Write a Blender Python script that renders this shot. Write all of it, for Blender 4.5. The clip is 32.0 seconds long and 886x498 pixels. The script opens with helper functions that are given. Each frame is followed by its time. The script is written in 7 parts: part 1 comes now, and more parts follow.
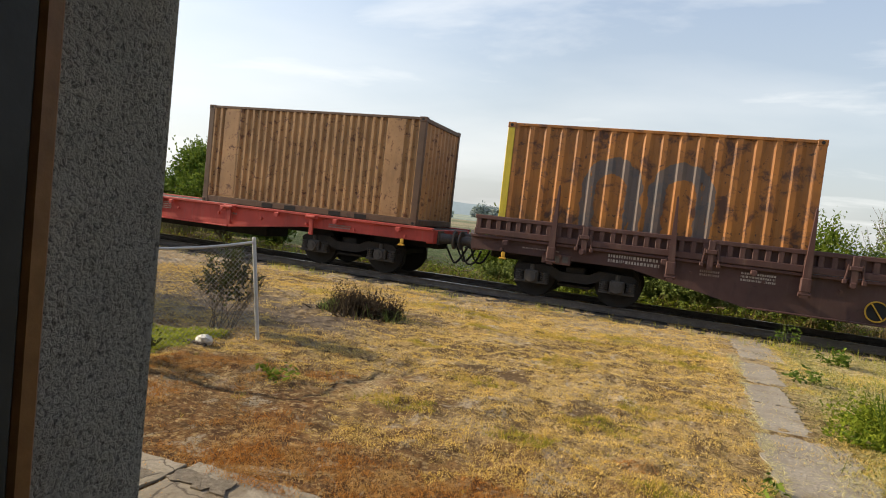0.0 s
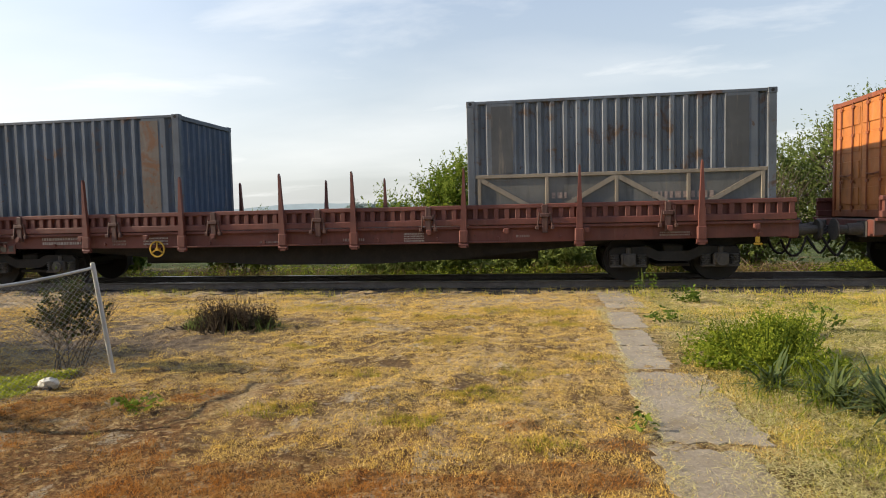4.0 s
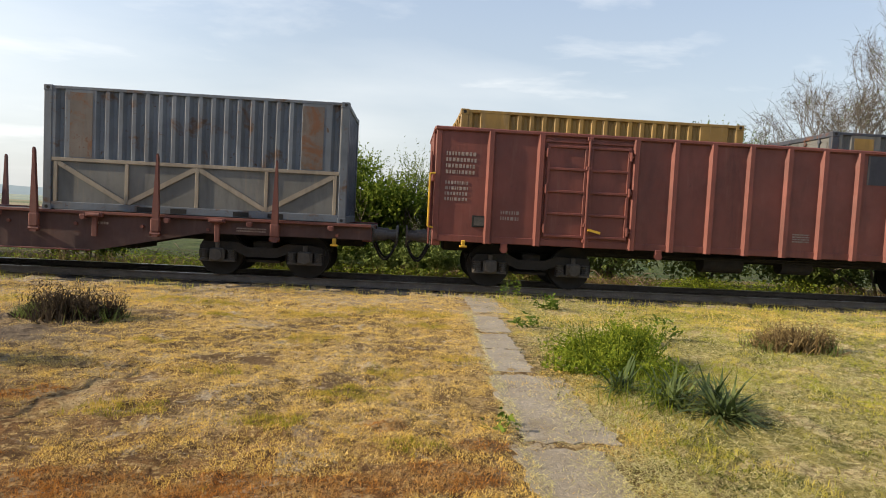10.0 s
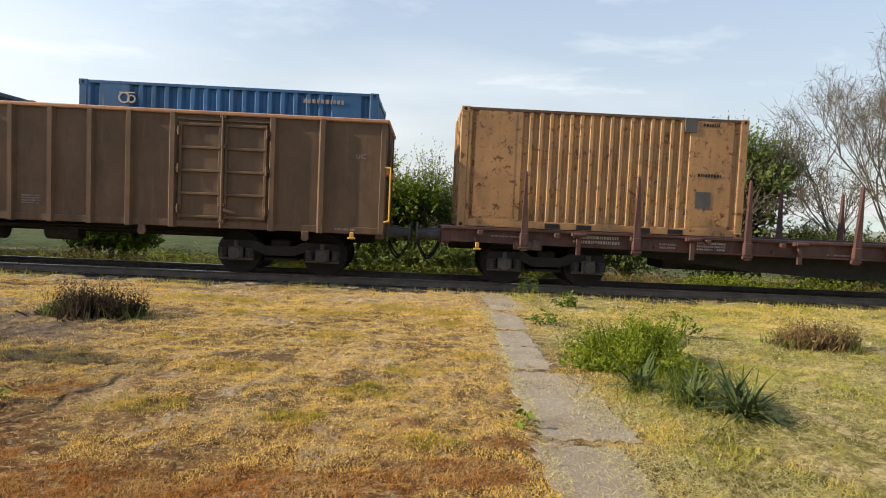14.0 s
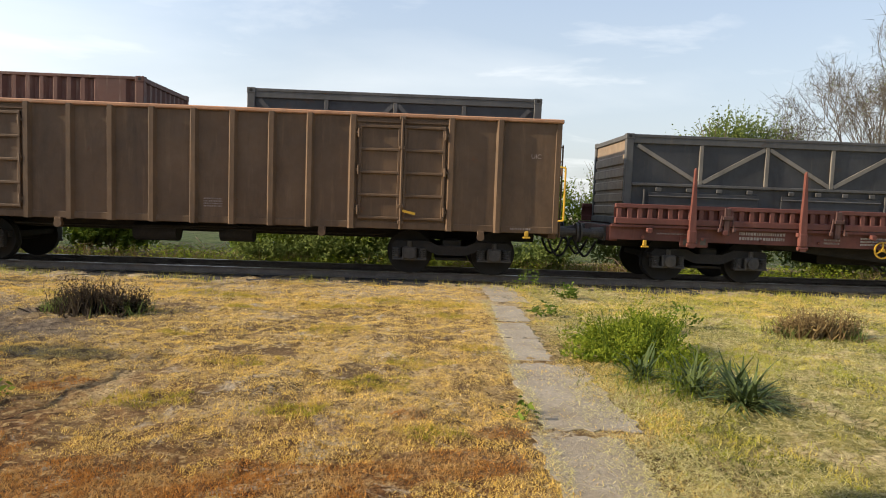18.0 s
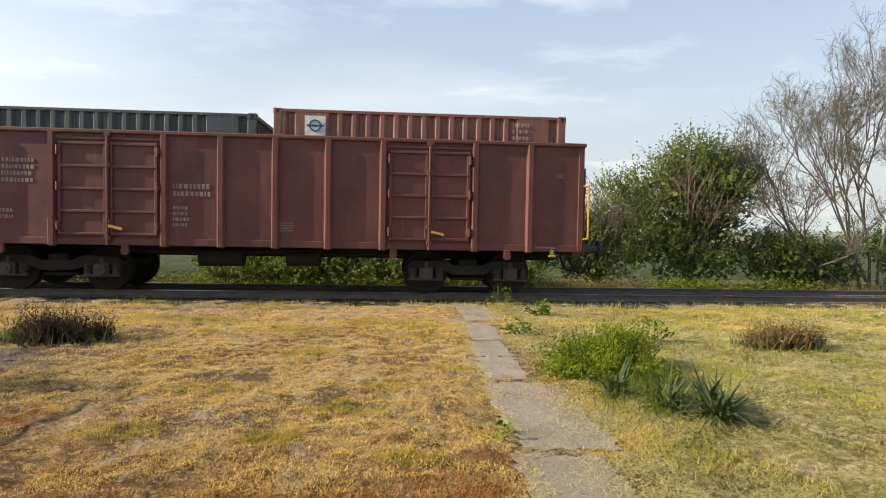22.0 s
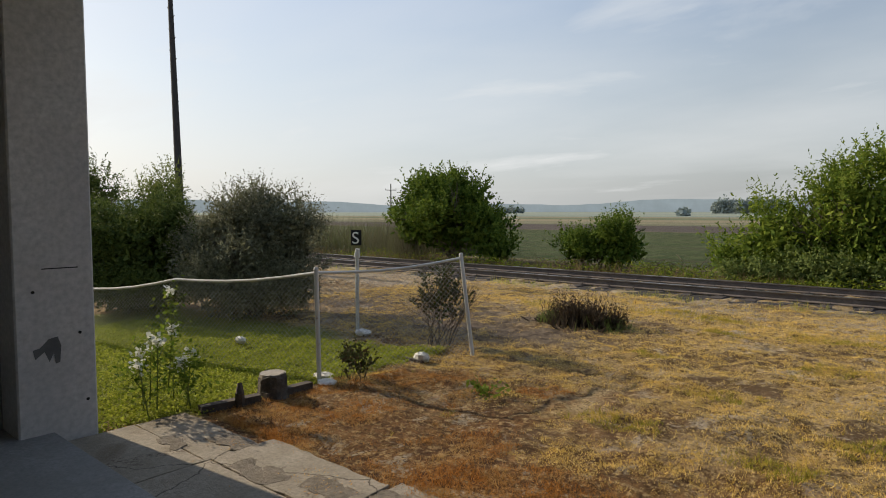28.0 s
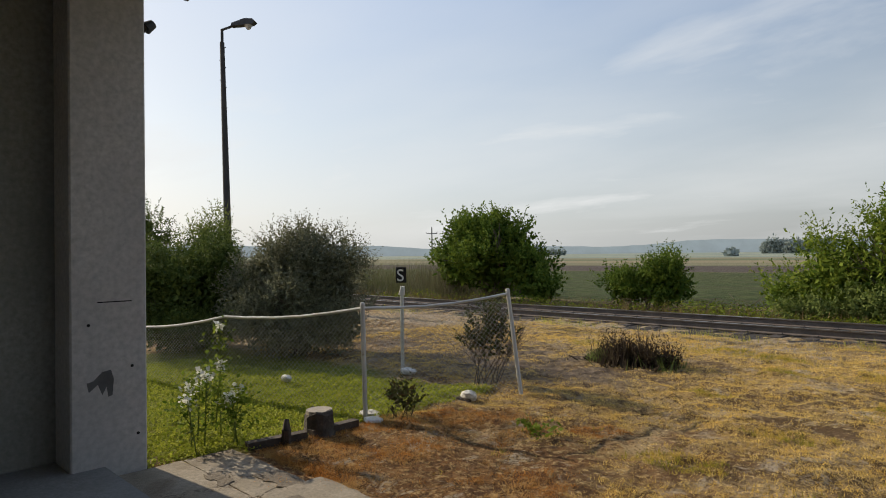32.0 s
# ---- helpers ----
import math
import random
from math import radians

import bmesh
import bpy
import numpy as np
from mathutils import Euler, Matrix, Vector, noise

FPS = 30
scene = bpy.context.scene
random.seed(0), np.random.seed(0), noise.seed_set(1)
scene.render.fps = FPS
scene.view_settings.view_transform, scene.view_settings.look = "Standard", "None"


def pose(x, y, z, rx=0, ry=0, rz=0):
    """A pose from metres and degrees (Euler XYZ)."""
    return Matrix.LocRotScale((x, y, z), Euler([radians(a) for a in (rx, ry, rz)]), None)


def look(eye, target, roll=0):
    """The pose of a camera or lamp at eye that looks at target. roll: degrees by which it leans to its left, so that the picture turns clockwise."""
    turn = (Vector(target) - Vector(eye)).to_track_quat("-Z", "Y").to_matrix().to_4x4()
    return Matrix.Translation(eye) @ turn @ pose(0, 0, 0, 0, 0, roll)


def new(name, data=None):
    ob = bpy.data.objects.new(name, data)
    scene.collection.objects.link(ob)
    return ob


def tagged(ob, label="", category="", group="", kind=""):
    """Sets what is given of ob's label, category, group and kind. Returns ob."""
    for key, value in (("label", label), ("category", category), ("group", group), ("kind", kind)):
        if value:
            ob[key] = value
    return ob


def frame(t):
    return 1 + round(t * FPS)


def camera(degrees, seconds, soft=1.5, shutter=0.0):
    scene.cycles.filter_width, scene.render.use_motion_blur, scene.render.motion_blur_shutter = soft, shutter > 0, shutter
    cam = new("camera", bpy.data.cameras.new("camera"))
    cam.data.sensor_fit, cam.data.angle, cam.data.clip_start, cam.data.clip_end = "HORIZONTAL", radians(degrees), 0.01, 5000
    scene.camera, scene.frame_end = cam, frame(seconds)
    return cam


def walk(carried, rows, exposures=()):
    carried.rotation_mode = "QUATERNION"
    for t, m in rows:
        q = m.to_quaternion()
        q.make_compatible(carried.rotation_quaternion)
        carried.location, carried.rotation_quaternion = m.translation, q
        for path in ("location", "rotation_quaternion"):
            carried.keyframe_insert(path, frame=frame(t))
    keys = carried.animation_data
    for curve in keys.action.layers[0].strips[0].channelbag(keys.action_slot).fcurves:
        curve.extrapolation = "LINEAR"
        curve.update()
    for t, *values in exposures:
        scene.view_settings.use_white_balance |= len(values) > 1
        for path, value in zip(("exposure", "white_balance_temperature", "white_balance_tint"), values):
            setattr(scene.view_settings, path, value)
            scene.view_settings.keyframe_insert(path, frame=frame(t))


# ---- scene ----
cam = camera(70.7, 32.0, soft=1.0)
PATH = [
    (0, (0.732, -0.015, 1.781), (0.064, 1.866, 1.663), 6.3),
    (0.5, (0.675, 0.05, 1.777), (0.046, 1.94, 1.601), 4.3),
    (0.6, (0.669, 0.075, 1.774), (0.09, 1.982, 1.616), 3.5),
    (1, (0.66, 0.141, 1.751), (0.449, 2.123, 1.589), -4.4),
    (1.5, (0.718, 0.109, 1.743), (0.472, 2.09, 1.62), 3.0),
    (2, (0.725, 0.126, 1.769), (0.529, 2.109, 1.599), 0.8),
    (2.5, (0.732, 0.1, 1.778), (0.576, 2.087, 1.609), 1.6),
    (4.5, (0.906, 0.138, 1.669), (0.584, 2.11, 1.582), -1.8),
    (5, (0.864, 0.152, 1.681), (0.837, 2.15, 1.61), 0.8),
    (5.5, (0.868, 0.188, 1.668), (0.997, 2.183, 1.599), 1.0),
    (6, (0.823, 0.179, 1.666), (0.993, 2.171, 1.61), 2.2),
    (6.5, (0.813, 0.177, 1.661), (0.984, 2.168, 1.601), 2.2),
    (7, (0.809, 0.167, 1.665), (0.981, 2.159, 1.618), 2.2),
    (7.5, (0.808, 0.155, 1.664), (0.988, 2.146, 1.6), 2.7),
    (8, (0.814, 0.157, 1.665), (1.013, 2.145, 1.57), 2.7),
    (8.5, (0.809, 0.174, 1.66), (1.007, 2.161, 1.546), 3.3),
    (9, (0.796, 0.182, 1.656), (0.945, 2.172, 1.53), 3.2),
    (9.5, (0.801, 0.178, 1.664), (0.903, 2.172, 1.546), 3.0),
    (10, (0.806, 0.169, 1.662), (0.927, 2.162, 1.554), 2.9),
    (10.5, (0.803, 0.18, 1.663), (0.934, 2.174, 1.574), 2.8),
    (11, (0.798, 0.184, 1.662), (0.891, 2.18, 1.572), 2.5),
    (11.5, (0.799, 0.172, 1.668), (0.855, 2.169, 1.577), 0.8),
    (12, (0.793, 0.164, 1.669), (0.809, 2.162, 1.58), 1.1),
    (12.5, (0.79, 0.152, 1.666), (0.798, 2.15, 1.562), 1.4),
    (13, (0.798, 0.146, 1.669), (0.832, 2.143, 1.56), 1.6),
    (13.5, (0.795, 0.154, 1.666), (0.856, 2.15, 1.558), 2.1),
    (14, (0.793, 0.154, 1.662), (0.861, 2.149, 1.544), 2.6),
    (14.5, (0.802, 0.162, 1.659), (0.871, 2.157, 1.537), 2.1),
    (16.5, (0.806, 0.167, 1.657), (0.872, 2.161, 1.526), 1.7),
    (17, (0.807, 0.161, 1.658), (0.87, 2.155, 1.527), 2.2),
    (17.5, (0.803, 0.161, 1.657), (0.864, 2.156, 1.516), 2.3),
    (18, (0.809, 0.151, 1.659), (0.874, 2.145, 1.518), 2.0),
    (18.5, (0.812, 0.154, 1.655), (0.892, 2.147, 1.514), 2.1),
    (19, (0.814, 0.155, 1.654), (0.914, 2.146, 1.503), 2.3),
    (19.5, (0.813, 0.156, 1.652), (0.934, 2.147, 1.501), 2.3),
    (20, (0.811, 0.161, 1.657), (0.951, 2.151, 1.511), 2.9),
    (20.5, (0.814, 0.164, 1.657), (0.967, 2.154, 1.517), 2.7),
    (21, (0.795, 0.151, 1.663), (0.994, 2.137, 1.537), 0.7),
    (21.5, (0.771, 0.147, 1.67), (1.043, 2.126, 1.572), 0.2),
    (22, (0.761, 0.178, 1.677), (0.922, 2.17, 1.596), 1.1),
    (22.5, (0.735, 0.215, 1.676), (0.662, 2.213, 1.606), 1.3),
    (22.6, (0.753, 0.217, 1.679), (0.518, 2.202, 1.619), 2.1),
    (23, (0.854, 0.235, 1.699), (0.33, 2.159, 1.538), 6.3),
    (23.3, (0.876, 0.294, 1.706), (0.057, 2.118, 1.711), 0.3),
    (23.5, (0.872, 0.337, 1.708), (0.032, 2.152, 1.753), -2.8),
    (23.6, (0.865, 0.364, 1.71), (0.0, 2.167, 1.767), -3.6),
    (24, (0.851, 0.448, 1.729), (-0.252, 2.109, 1.883), -2.8),
    (24.5, (0.837, 0.468, 1.74), (-0.455, 1.99, 1.858), -2.7),
    (25, (0.821, 0.483, 1.73), (-0.497, 1.986, 1.799), -2.8),
    (25.5, (0.838, 0.456, 1.717), (-0.478, 1.961, 1.735), -3.2),
    (27.5, (0.748, 0.459, 1.713), (-0.607, 1.929, 1.7), -4.6),
    (27.9, (0.802, 0.434, 1.719), (-0.546, 1.906, 1.602), -0.1),
    (28, (0.798, 0.458, 1.723), (-0.501, 1.973, 1.604), -0.1),
    (28.5, (0.636, 0.419, 1.738), (-0.607, 1.981, 1.873), -3.9),
    (29, (0.696, 0.426, 1.662), (-0.636, 1.917, 1.734), -3.8),
    (29.5, (0.671, 0.452, 1.643), (-0.696, 1.909, 1.547), -2.3),
    (30, (0.658, 0.461, 1.597), (-0.791, 1.834, 1.468), -2.0),
    (30.5, (0.676, 0.479, 1.584), (-0.799, 1.822, 1.442), -3.3),
    (31, (0.642, 0.483, 1.618), (-0.819, 1.846, 1.517), -0.5),
    (31.5, (0.675, 0.466, 1.628), (-0.757, 1.863, 1.626), -0.1),
    (32, (0.704, 0.473, 1.631), (-0.693, 1.903, 1.651), -0.7),
]
walk(cam, [(t, look(eye, target, roll)) for t, eye, target, roll in PATH],
     exposures=[(0.0, 0.54, 7000, 10), (3.0, 0.57, 7000, 10), (12.0, 0.6, 6950, 10), (18.0, 0.68, 6900, 10), (22.3, 0.64, 6900, 10), (23.2, 0.45, 6800, 10), (24.0, 0.0, 6750, 10), (26.0, 0.0, 6750, 10), (29.0, 0.06, 6850, 10), (32.0, 0.06, 6850, 10)])

# ---- world, sun ----
SUN_EL, SUN_AZ = 27.0, -96.5          # degrees; azimuth from +y towards +x
world = bpy.data.worlds.new("sky")
scene.world = world
world.use_nodes = True


def build_sky():
    nt = world.node_tree
    nt.nodes.clear()
    n, l = nt.nodes.new, nt.links.new
    sky = n("ShaderNodeTexSky")
    sky.sky_type = 'NISHITA'
    sky.sun_disc = False
    sky.sun_elevation = radians(SUN_EL)
    sky.sun_rotation = radians(SUN_AZ)
    sky.air_density, sky.dust_density, sky.ozone_density = 1.0, 3.4, 1.6
    co = n("ShaderNodeTexCoord")
    sep = n("ShaderNodeSeparateXYZ")
    l(co.outputs["Generated"], sep.inputs[0])

    def op(kind, a, b=None):
        m = n("ShaderNodeMath")
        m.operation = kind
        for k, v in enumerate((a, b)):
            if isinstance(v, (int, float)):
                m.inputs[k].default_value = v
            elif v is not None:
                l(v, m.inputs[k])
        return m.outputs[0]

    def ramp(fac, *stops):
        r = n("ShaderNodeValToRGB")
        while len(r.color_ramp.elements) < len(stops):
            r.color_ramp.elements.new(0.5)
        for e, (at, c) in zip(r.color_ramp.elements, stops):
            e.position, e.color = at, (c, c, c, 1) if isinstance(c, (int, float)) else (*c, 1)
        l(fac, r.inputs[0])
        return r.outputs[0]

    def mix(fac, a, b):
        m = n("ShaderNodeMix")
        m.data_type = 'RGBA'
        for key, v in (("Factor", fac), ("A", a), ("B", b)):
            if isinstance(v, (int, float)):
                m.inputs[key].default_value = v
            elif isinstance(v, tuple):
                m.inputs[key].default_value = (*v, 1)
            else:
                l(v, m.inputs[key])
        return m.outputs["Result"]
    # whiter haze round the sun
    dot = n("ShaderNodeVectorMath")
    dot.operation = 'DOT_PRODUCT'
    dot.inputs[1].default_value = SUN_DIR
    l(co.outputs["Generated"], dot.inputs[0])
    glow = ramp(dot.outputs["Value"], (0.15, 0.0), (0.95, 1.0))
    hz = ramp(sep.outputs["Z"], (0.0, HAZE_LOW), (0.2, HAZE_MID), (0.6, HAZE_HIGH))
    sc = n("ShaderNodeVectorMath"); sc.operation = 'SCALE'
    l(hz, sc.inputs[0])
    l(op('ADD', 10.0, op('MULTIPLY', glow, 1.4)), sc.inputs["Scale"])
    veil = mix(op('ADD', 0.46, op('MULTIPLY', glow, 0.3)), sky.outputs[0], sc.outputs[0])
    # clouds lie on a flat layer overhead: broad soft sheets and thin torn streaks
    za = op('ADD', op('MAXIMUM', sep.outputs["Z"], 0.02), 0.12)
    cmb = n("ShaderNodeCombineXYZ")
    l(op('DIVIDE', sep.outputs["X"], za), cmb.inputs[0])
    l(op('DIVIDE', sep.outputs["Y"], za), cmb.inputs[1])

    def cloud(scale, loc, turn, size, rough, distort):
        mp = n("ShaderNodeMapping")
        mp.inputs["Scale"].default_value = scale
        mp.inputs["Location"].default_value = loc
        mp.inputs["Rotation"].default_value = (0, 0, radians(turn))
        l(cmb.outputs[0], mp.inputs[0])
        nz = n("ShaderNodeTexNoise")
        nz.inputs["Scale"].default_value, nz.inputs["Detail"].default_value = size, 7
        nz.inputs["Roughness"].default_value, nz.inputs["Distortion"].default_value = rough, distort
        l(mp.outputs[0], nz.inputs["Vector"])
        return nz.outputs["Fac"]
    sheet = ramp(cloud((0.4, 0.6, 1), (3.1, 1.7, 0), 20, 0.8, 0.5, 0.2), (0.45, 0.0), (0.7, 0.4))
    torn = ramp(cloud((0.45, 0.75, 1), (7.3, 4.4, 0), 8, 1.3, 0.56, 0.3), (0.54, 0.0), (0.72, 0.65))
    clouded = mix(op('MAXIMUM', sheet, torn), veil, CLOUD)
    bg = n("ShaderNodeBackground")
    bg.inputs["Strength"].default_value = 0.085
    l(clouded, bg.inputs[0])
    out = n("ShaderNodeOutputWorld")
    l(bg.outputs[0], out.inputs[0])


SUN_DIR = (math.sin(radians(SUN_AZ)) * math.cos(radians(SUN_EL)), math.cos(radians(SUN_AZ)) * math.cos(radians(SUN_EL)), math.sin(radians(SUN_EL)))
CLOUD = (9.3, 9.7, 10.1)
HAZE_LOW, HAZE_MID, HAZE_HIGH = (0.93, 1.0, 1.05), (0.75, 0.89, 1.05), (0.33, 0.54, 1.0)
build_sky()
sun_light = bpy.data.lights.new("sun", 'SUN')
sun_light.energy, sun_light.angle, sun_light.color = 5.0, radians(0.6), (1.0, 0.88, 0.7)
sun_ob = new("sun", sun_light)
sun_ob.matrix_basis = look(Vector(SUN_DIR) * 60, (0, 0, 0))

# ---- materials ----


def ramp_of(nt, fac, lo, hi, a=(0, 0, 0, 1), b=(1, 1, 1, 1)):
    r = nt.nodes.new("ShaderNodeValToRGB")
    r.color_ramp.elements[0].position, r.color_ramp.elements[1].position = lo, hi
    r.color_ramp.elements[0].color, r.color_ramp.elements[1].color = a, b
    nt.links.new(fac, r.inputs[0])
    return r.outputs[0]


def noise_of(nt, vec, scale, detail=5, rough=0.6, distort=0.0):
    t = nt.nodes.new("ShaderNodeTexNoise")
    t.inputs["Scale"].default_value, t.inputs["Detail"].default_value = scale, detail
    t.inputs["Roughness"].default_value, t.inputs["Distortion"].default_value = rough, distort
    if vec is not None:
        nt.links.new(vec, t.inputs["Vector"])
    return t.outputs["Fac"]


def mixed(nt, fac, a, b, mode='MIX'):
    m = nt.nodes.new("ShaderNodeMix")
    m.data_type, m.blend_type = 'RGBA', mode
    for key, v in (("Factor", fac), ("A", a), ("B", b)):
        if isinstance(v, (tuple, list)):
            m.inputs[key].default_value = (*v[:3], 1)
        elif isinstance(v, (int, float)):
            m.inputs[key].default_value = v
        else:
            nt.links.new(v, m.inputs[key])
    return m.outputs["Result"]


def vec_of(nt, scale=(1, 1, 1), kind="Object"):
    co = nt.nodes.new("ShaderNodeTexCoord")
    mp = nt.nodes.new("ShaderNodeMapping")
    mp.inputs["Scale"].default_value = scale
    nt.links.new(co.outputs[kind], mp.inputs[0])
    return mp.outputs[0]


def shader(name):
    m = bpy.data.materials.new(name)
    m.use_nodes = True
    nt = m.node_tree
    return m, nt, nt.nodes["Principled BSDF"]


def bumped(nt, bsdf, height, strength=0.3, dist=0.01):
    b = nt.nodes.new("ShaderNodeBump")
    b.inputs["Strength"].default_value, b.inputs["Distance"].default_value = strength, dist
    nt.links.new(height, b.inputs["Height"])
    nt.links.new(b.outputs[0], bsdf.inputs["Normal"])


def pebble_dash(name, light, dark):
    """Rough-cast render: pale grains, with the shade in small pits painted dark."""
    m, nt, b = shader(name)
    v = vec_of(nt)
    vo = nt.nodes.new("ShaderNodeTexVoronoi")
    vo.inputs["Scale"].default_value = 150
    nt.links.new(v, vo.inputs["Vector"])
    n1 = noise_of(nt, v, 260, 4, 0.6, 0.6)
    c = mixed(nt, ramp_of(nt, noise_of(nt, v, 9, 4), 0.35, 0.65), light, tuple(x * 0.78 for x in light))
    c = mixed(nt, ramp_of(nt, n1, 0.34, 0.5, (1, 1, 1, 1), (0, 0, 0, 1)), c, dark)
    nt.links.new(c, b.inputs["Base Color"])
    b.inputs["Roughness"].default_value = 0.95
    bumped(nt, b, n1, 0.8, 0.012)
    return m


def random_of(nt, island=False):
    if island:
        return nt.nodes.new("ShaderNodeNewGeometry").outputs["Random Per Island"]
    return nt.nodes.new("ShaderNodeObjectInfo").outputs["Random"]


def metal_paint(name, col, rust=0.35, rustcol=(0.13, 0.05, 0.022), fade=1.25, rough=0.6, dust=0.3, dustcol=(0.3, 0.24, 0.17), spots=2.2):
    """Weathered paint on steel: faded patches, rust spots and runs, road dust."""
    m, nt, b = shader(name)
    v = vec_of(nt)
    streak = vec_of(nt, (5, 5, 0.55))
    c = mixed(nt, ramp_of(nt, noise_of(nt, v, 0.9, 4), 0.35, 0.7), tuple(x * 0.8 for x in col), tuple(min(1, x * fade) for x in col))
    c = mixed(nt, ramp_of(nt, noise_of(nt, streak, 1.6, 6), 0.62 - 0.2 * dust, 0.95), c, dustcol)
    c = mixed(nt, ramp_of(nt, noise_of(nt, vec_of(nt, (2.2, 2.2, 0.5)), 1.1, 7, 0.68, 0.4), 0.5, 0.72), c, tuple(x * 0.6 for x in col))
    spot = ramp_of(nt, noise_of(nt, v, spots, 9, 0.68, 0.4), 0.74 - 0.3 * rust, 0.84 - 0.3 * rust)
    run = ramp_of(nt, noise_of(nt, streak, 2.6, 7, 0.65), 0.78 - 0.25 * rust, 0.92 - 0.25 * rust)
    c = mixed(nt, run, c, tuple(0.5 * a + 0.5 * r for a, r in zip(col, rustcol)))
    c = mixed(nt, spot, c, rustcol)
    c = mixed(nt, ramp_of(nt, noise_of(nt, v, 7.5, 7, 0.7, 0.3), 0.7 - 0.13 * rust, 0.735 - 0.13 * rust), c, tuple(0.8 * x for x in rustcol))
    nt.links.new(c, b.inputs["Base Color"])
    nt.links.new(ramp_of(nt, noise_of(nt, v, 6, 5), 0.2, 0.9, (rough - 0.12,) * 3 + (1,), (min(1, rough + 0.2),) * 3 + (1,)), b.inputs["Roughness"])
    bumped(nt, b, noise_of(nt, v, 9, 8, 0.7), 0.25, 0.012)
    return m


def rough_stuff(name, a, b2, scale=3.0, rough=0.9, bump=0.4, dist=0.01, fine=40.0, third=None, metal=0.0):
    m, nt, b = shader(name)
    v = vec_of(nt)
    c = mixed(nt, ramp_of(nt, noise_of(nt, v, scale, 6), 0.35, 0.65), a, b2)
    if third:
        c = mixed(nt, ramp_of(nt, noise_of(nt, v, scale * 0.37, 5, 0.6, 0.6), 0.56, 0.64), c, third)
    c = mixed(nt, ramp_of(nt, noise_of(nt, v, fine, 4), 0.3, 0.8), c, tuple(x * 0.72 for x in a))
    nt.links.new(c, b.inputs["Base Color"])
    b.inputs["Roughness"].default_value, b.inputs["Metallic"].default_value = rough, metal
    bumped(nt, b, noise_of(nt, v, fine, 6, 0.7), bump, dist)
    return m


def leaf_stuff(name, a, b2, c3=None, trans=0.35, rough=0.75, scale=0.6):
    """Leaves and blades: colour by island and by patch, some light passing through."""
    m, nt, b = shader(name)
    r = random_of(nt, True)
    c = mixed(nt, r, a, b2)
    if c3:
        c = mixed(nt, ramp_of(nt, noise_of(nt, vec_of(nt), scale, 4, 0.6, 0.5), 0.45, 0.62), c, c3)
    nt.links.new(c, b.inputs["Base Color"])
    b.inputs["Roughness"].default_value = rough
    b.inputs["Specular IOR Level"].default_value = 0.1
    tr = nt.nodes.new("ShaderNodeBsdfTranslucent")
    nt.links.new(c, tr.inputs["Color"])
    mx = nt.nodes.new("ShaderNodeMixShader")
    mx.inputs[0].default_value = trans
    nt.links.new(b.outputs[0], mx.inputs[1])
    nt.links.new(tr.outputs[0], mx.inputs[2])
    nt.links.new(mx.outputs[0], nt.nodes["Material Output"].inputs["Surface"])
    return m


def plain(name, col, rough=0.6, metal=0.0, var=0.2, scale=8.0):
    m, nt, b = shader(name)
    v = vec_of(nt)
    c = mixed(nt, ramp_of(nt, noise_of(nt, v, scale, 5), 0.3, 0.7), tuple(x * (1 - var) for x in col), tuple(min(1, x * (1 + var)) for x in col))
    nt.links.new(c, b.inputs["Base Color"])
    b.inputs["Roughness"].default_value, b.inputs["Metallic"].default_value = rough, metal
    bumped(nt, b, noise_of(nt, v, scale * 5, 5), 0.15, 0.004)
    return m


BOGIE = rough_stuff("bogie_grime", (0.012, 0.01, 0.009), (0.03, 0.024, 0.019), 4, 0.85, 0.4, 0.01, 30)
BOGIE_GREY = rough_stuff("axlebox_grime", (0.05, 0.045, 0.04), (0.1, 0.085, 0.07), 6, 0.8, 0.4, 0.01, 30)
TYRE = plain("wheel_steel", (0.014, 0.012, 0.011), 0.8, 0.0, 0.3, 5)
RAIL = rough_stuff("rail_rust", (0.1, 0.08, 0.066), (0.19, 0.155, 0.13), 3, 0.7, 0.2, 0.003, 50)
RAILTOP = plain("rail_head_steel", (0.35, 0.33, 0.31), 0.3, 0.9, 0.15, 3)
BALLAST = rough_stuff("ballast_stone", (0.02, 0.017, 0.015), (0.06, 0.048, 0.038), 9, 0.95, 1.0, 0.05, 24)
SLEEPER = rough_stuff("sleeper_wood", (0.035, 0.026, 0.02), (0.065, 0.05, 0.038), 5, 0.9, 0.5, 0.01, 40)
RED_WAGON = metal_paint("wagon_red_oxide", (0.125, 0.037, 0.026), 0.36, (0.045, 0.022, 0.015), 1.3, 0.65, 0.15, (0.18, 0.09, 0.06))
SILL = metal_paint("wagon_sill_grime", (0.062, 0.027, 0.022), 0.35, (0.03, 0.016, 0.012), 1.3, 0.7, 0.2, (0.11, 0.065, 0.05))
DARK_WAGON = metal_paint("wagon_dark_oxide", (0.075, 0.03, 0.023), 0.3, (0.05, 0.025, 0.016), 1.25, 0.65, 0.3, (0.15, 0.1, 0.07))
BRIGHT_RED = metal_paint("wagon_bright_red", (0.42, 0.05, 0.035), 0.15, (0.12, 0.04, 0.025), 1.2, 0.55, 0.2, (0.25, 0.1, 0.07))
OXIDE_EAS = metal_paint("gondola_red_brown", (0.155, 0.04, 0.028), 0.24, (0.1, 0.035, 0.02), 1.2, 0.6, 0.12, (0.2, 0.09, 0.06))
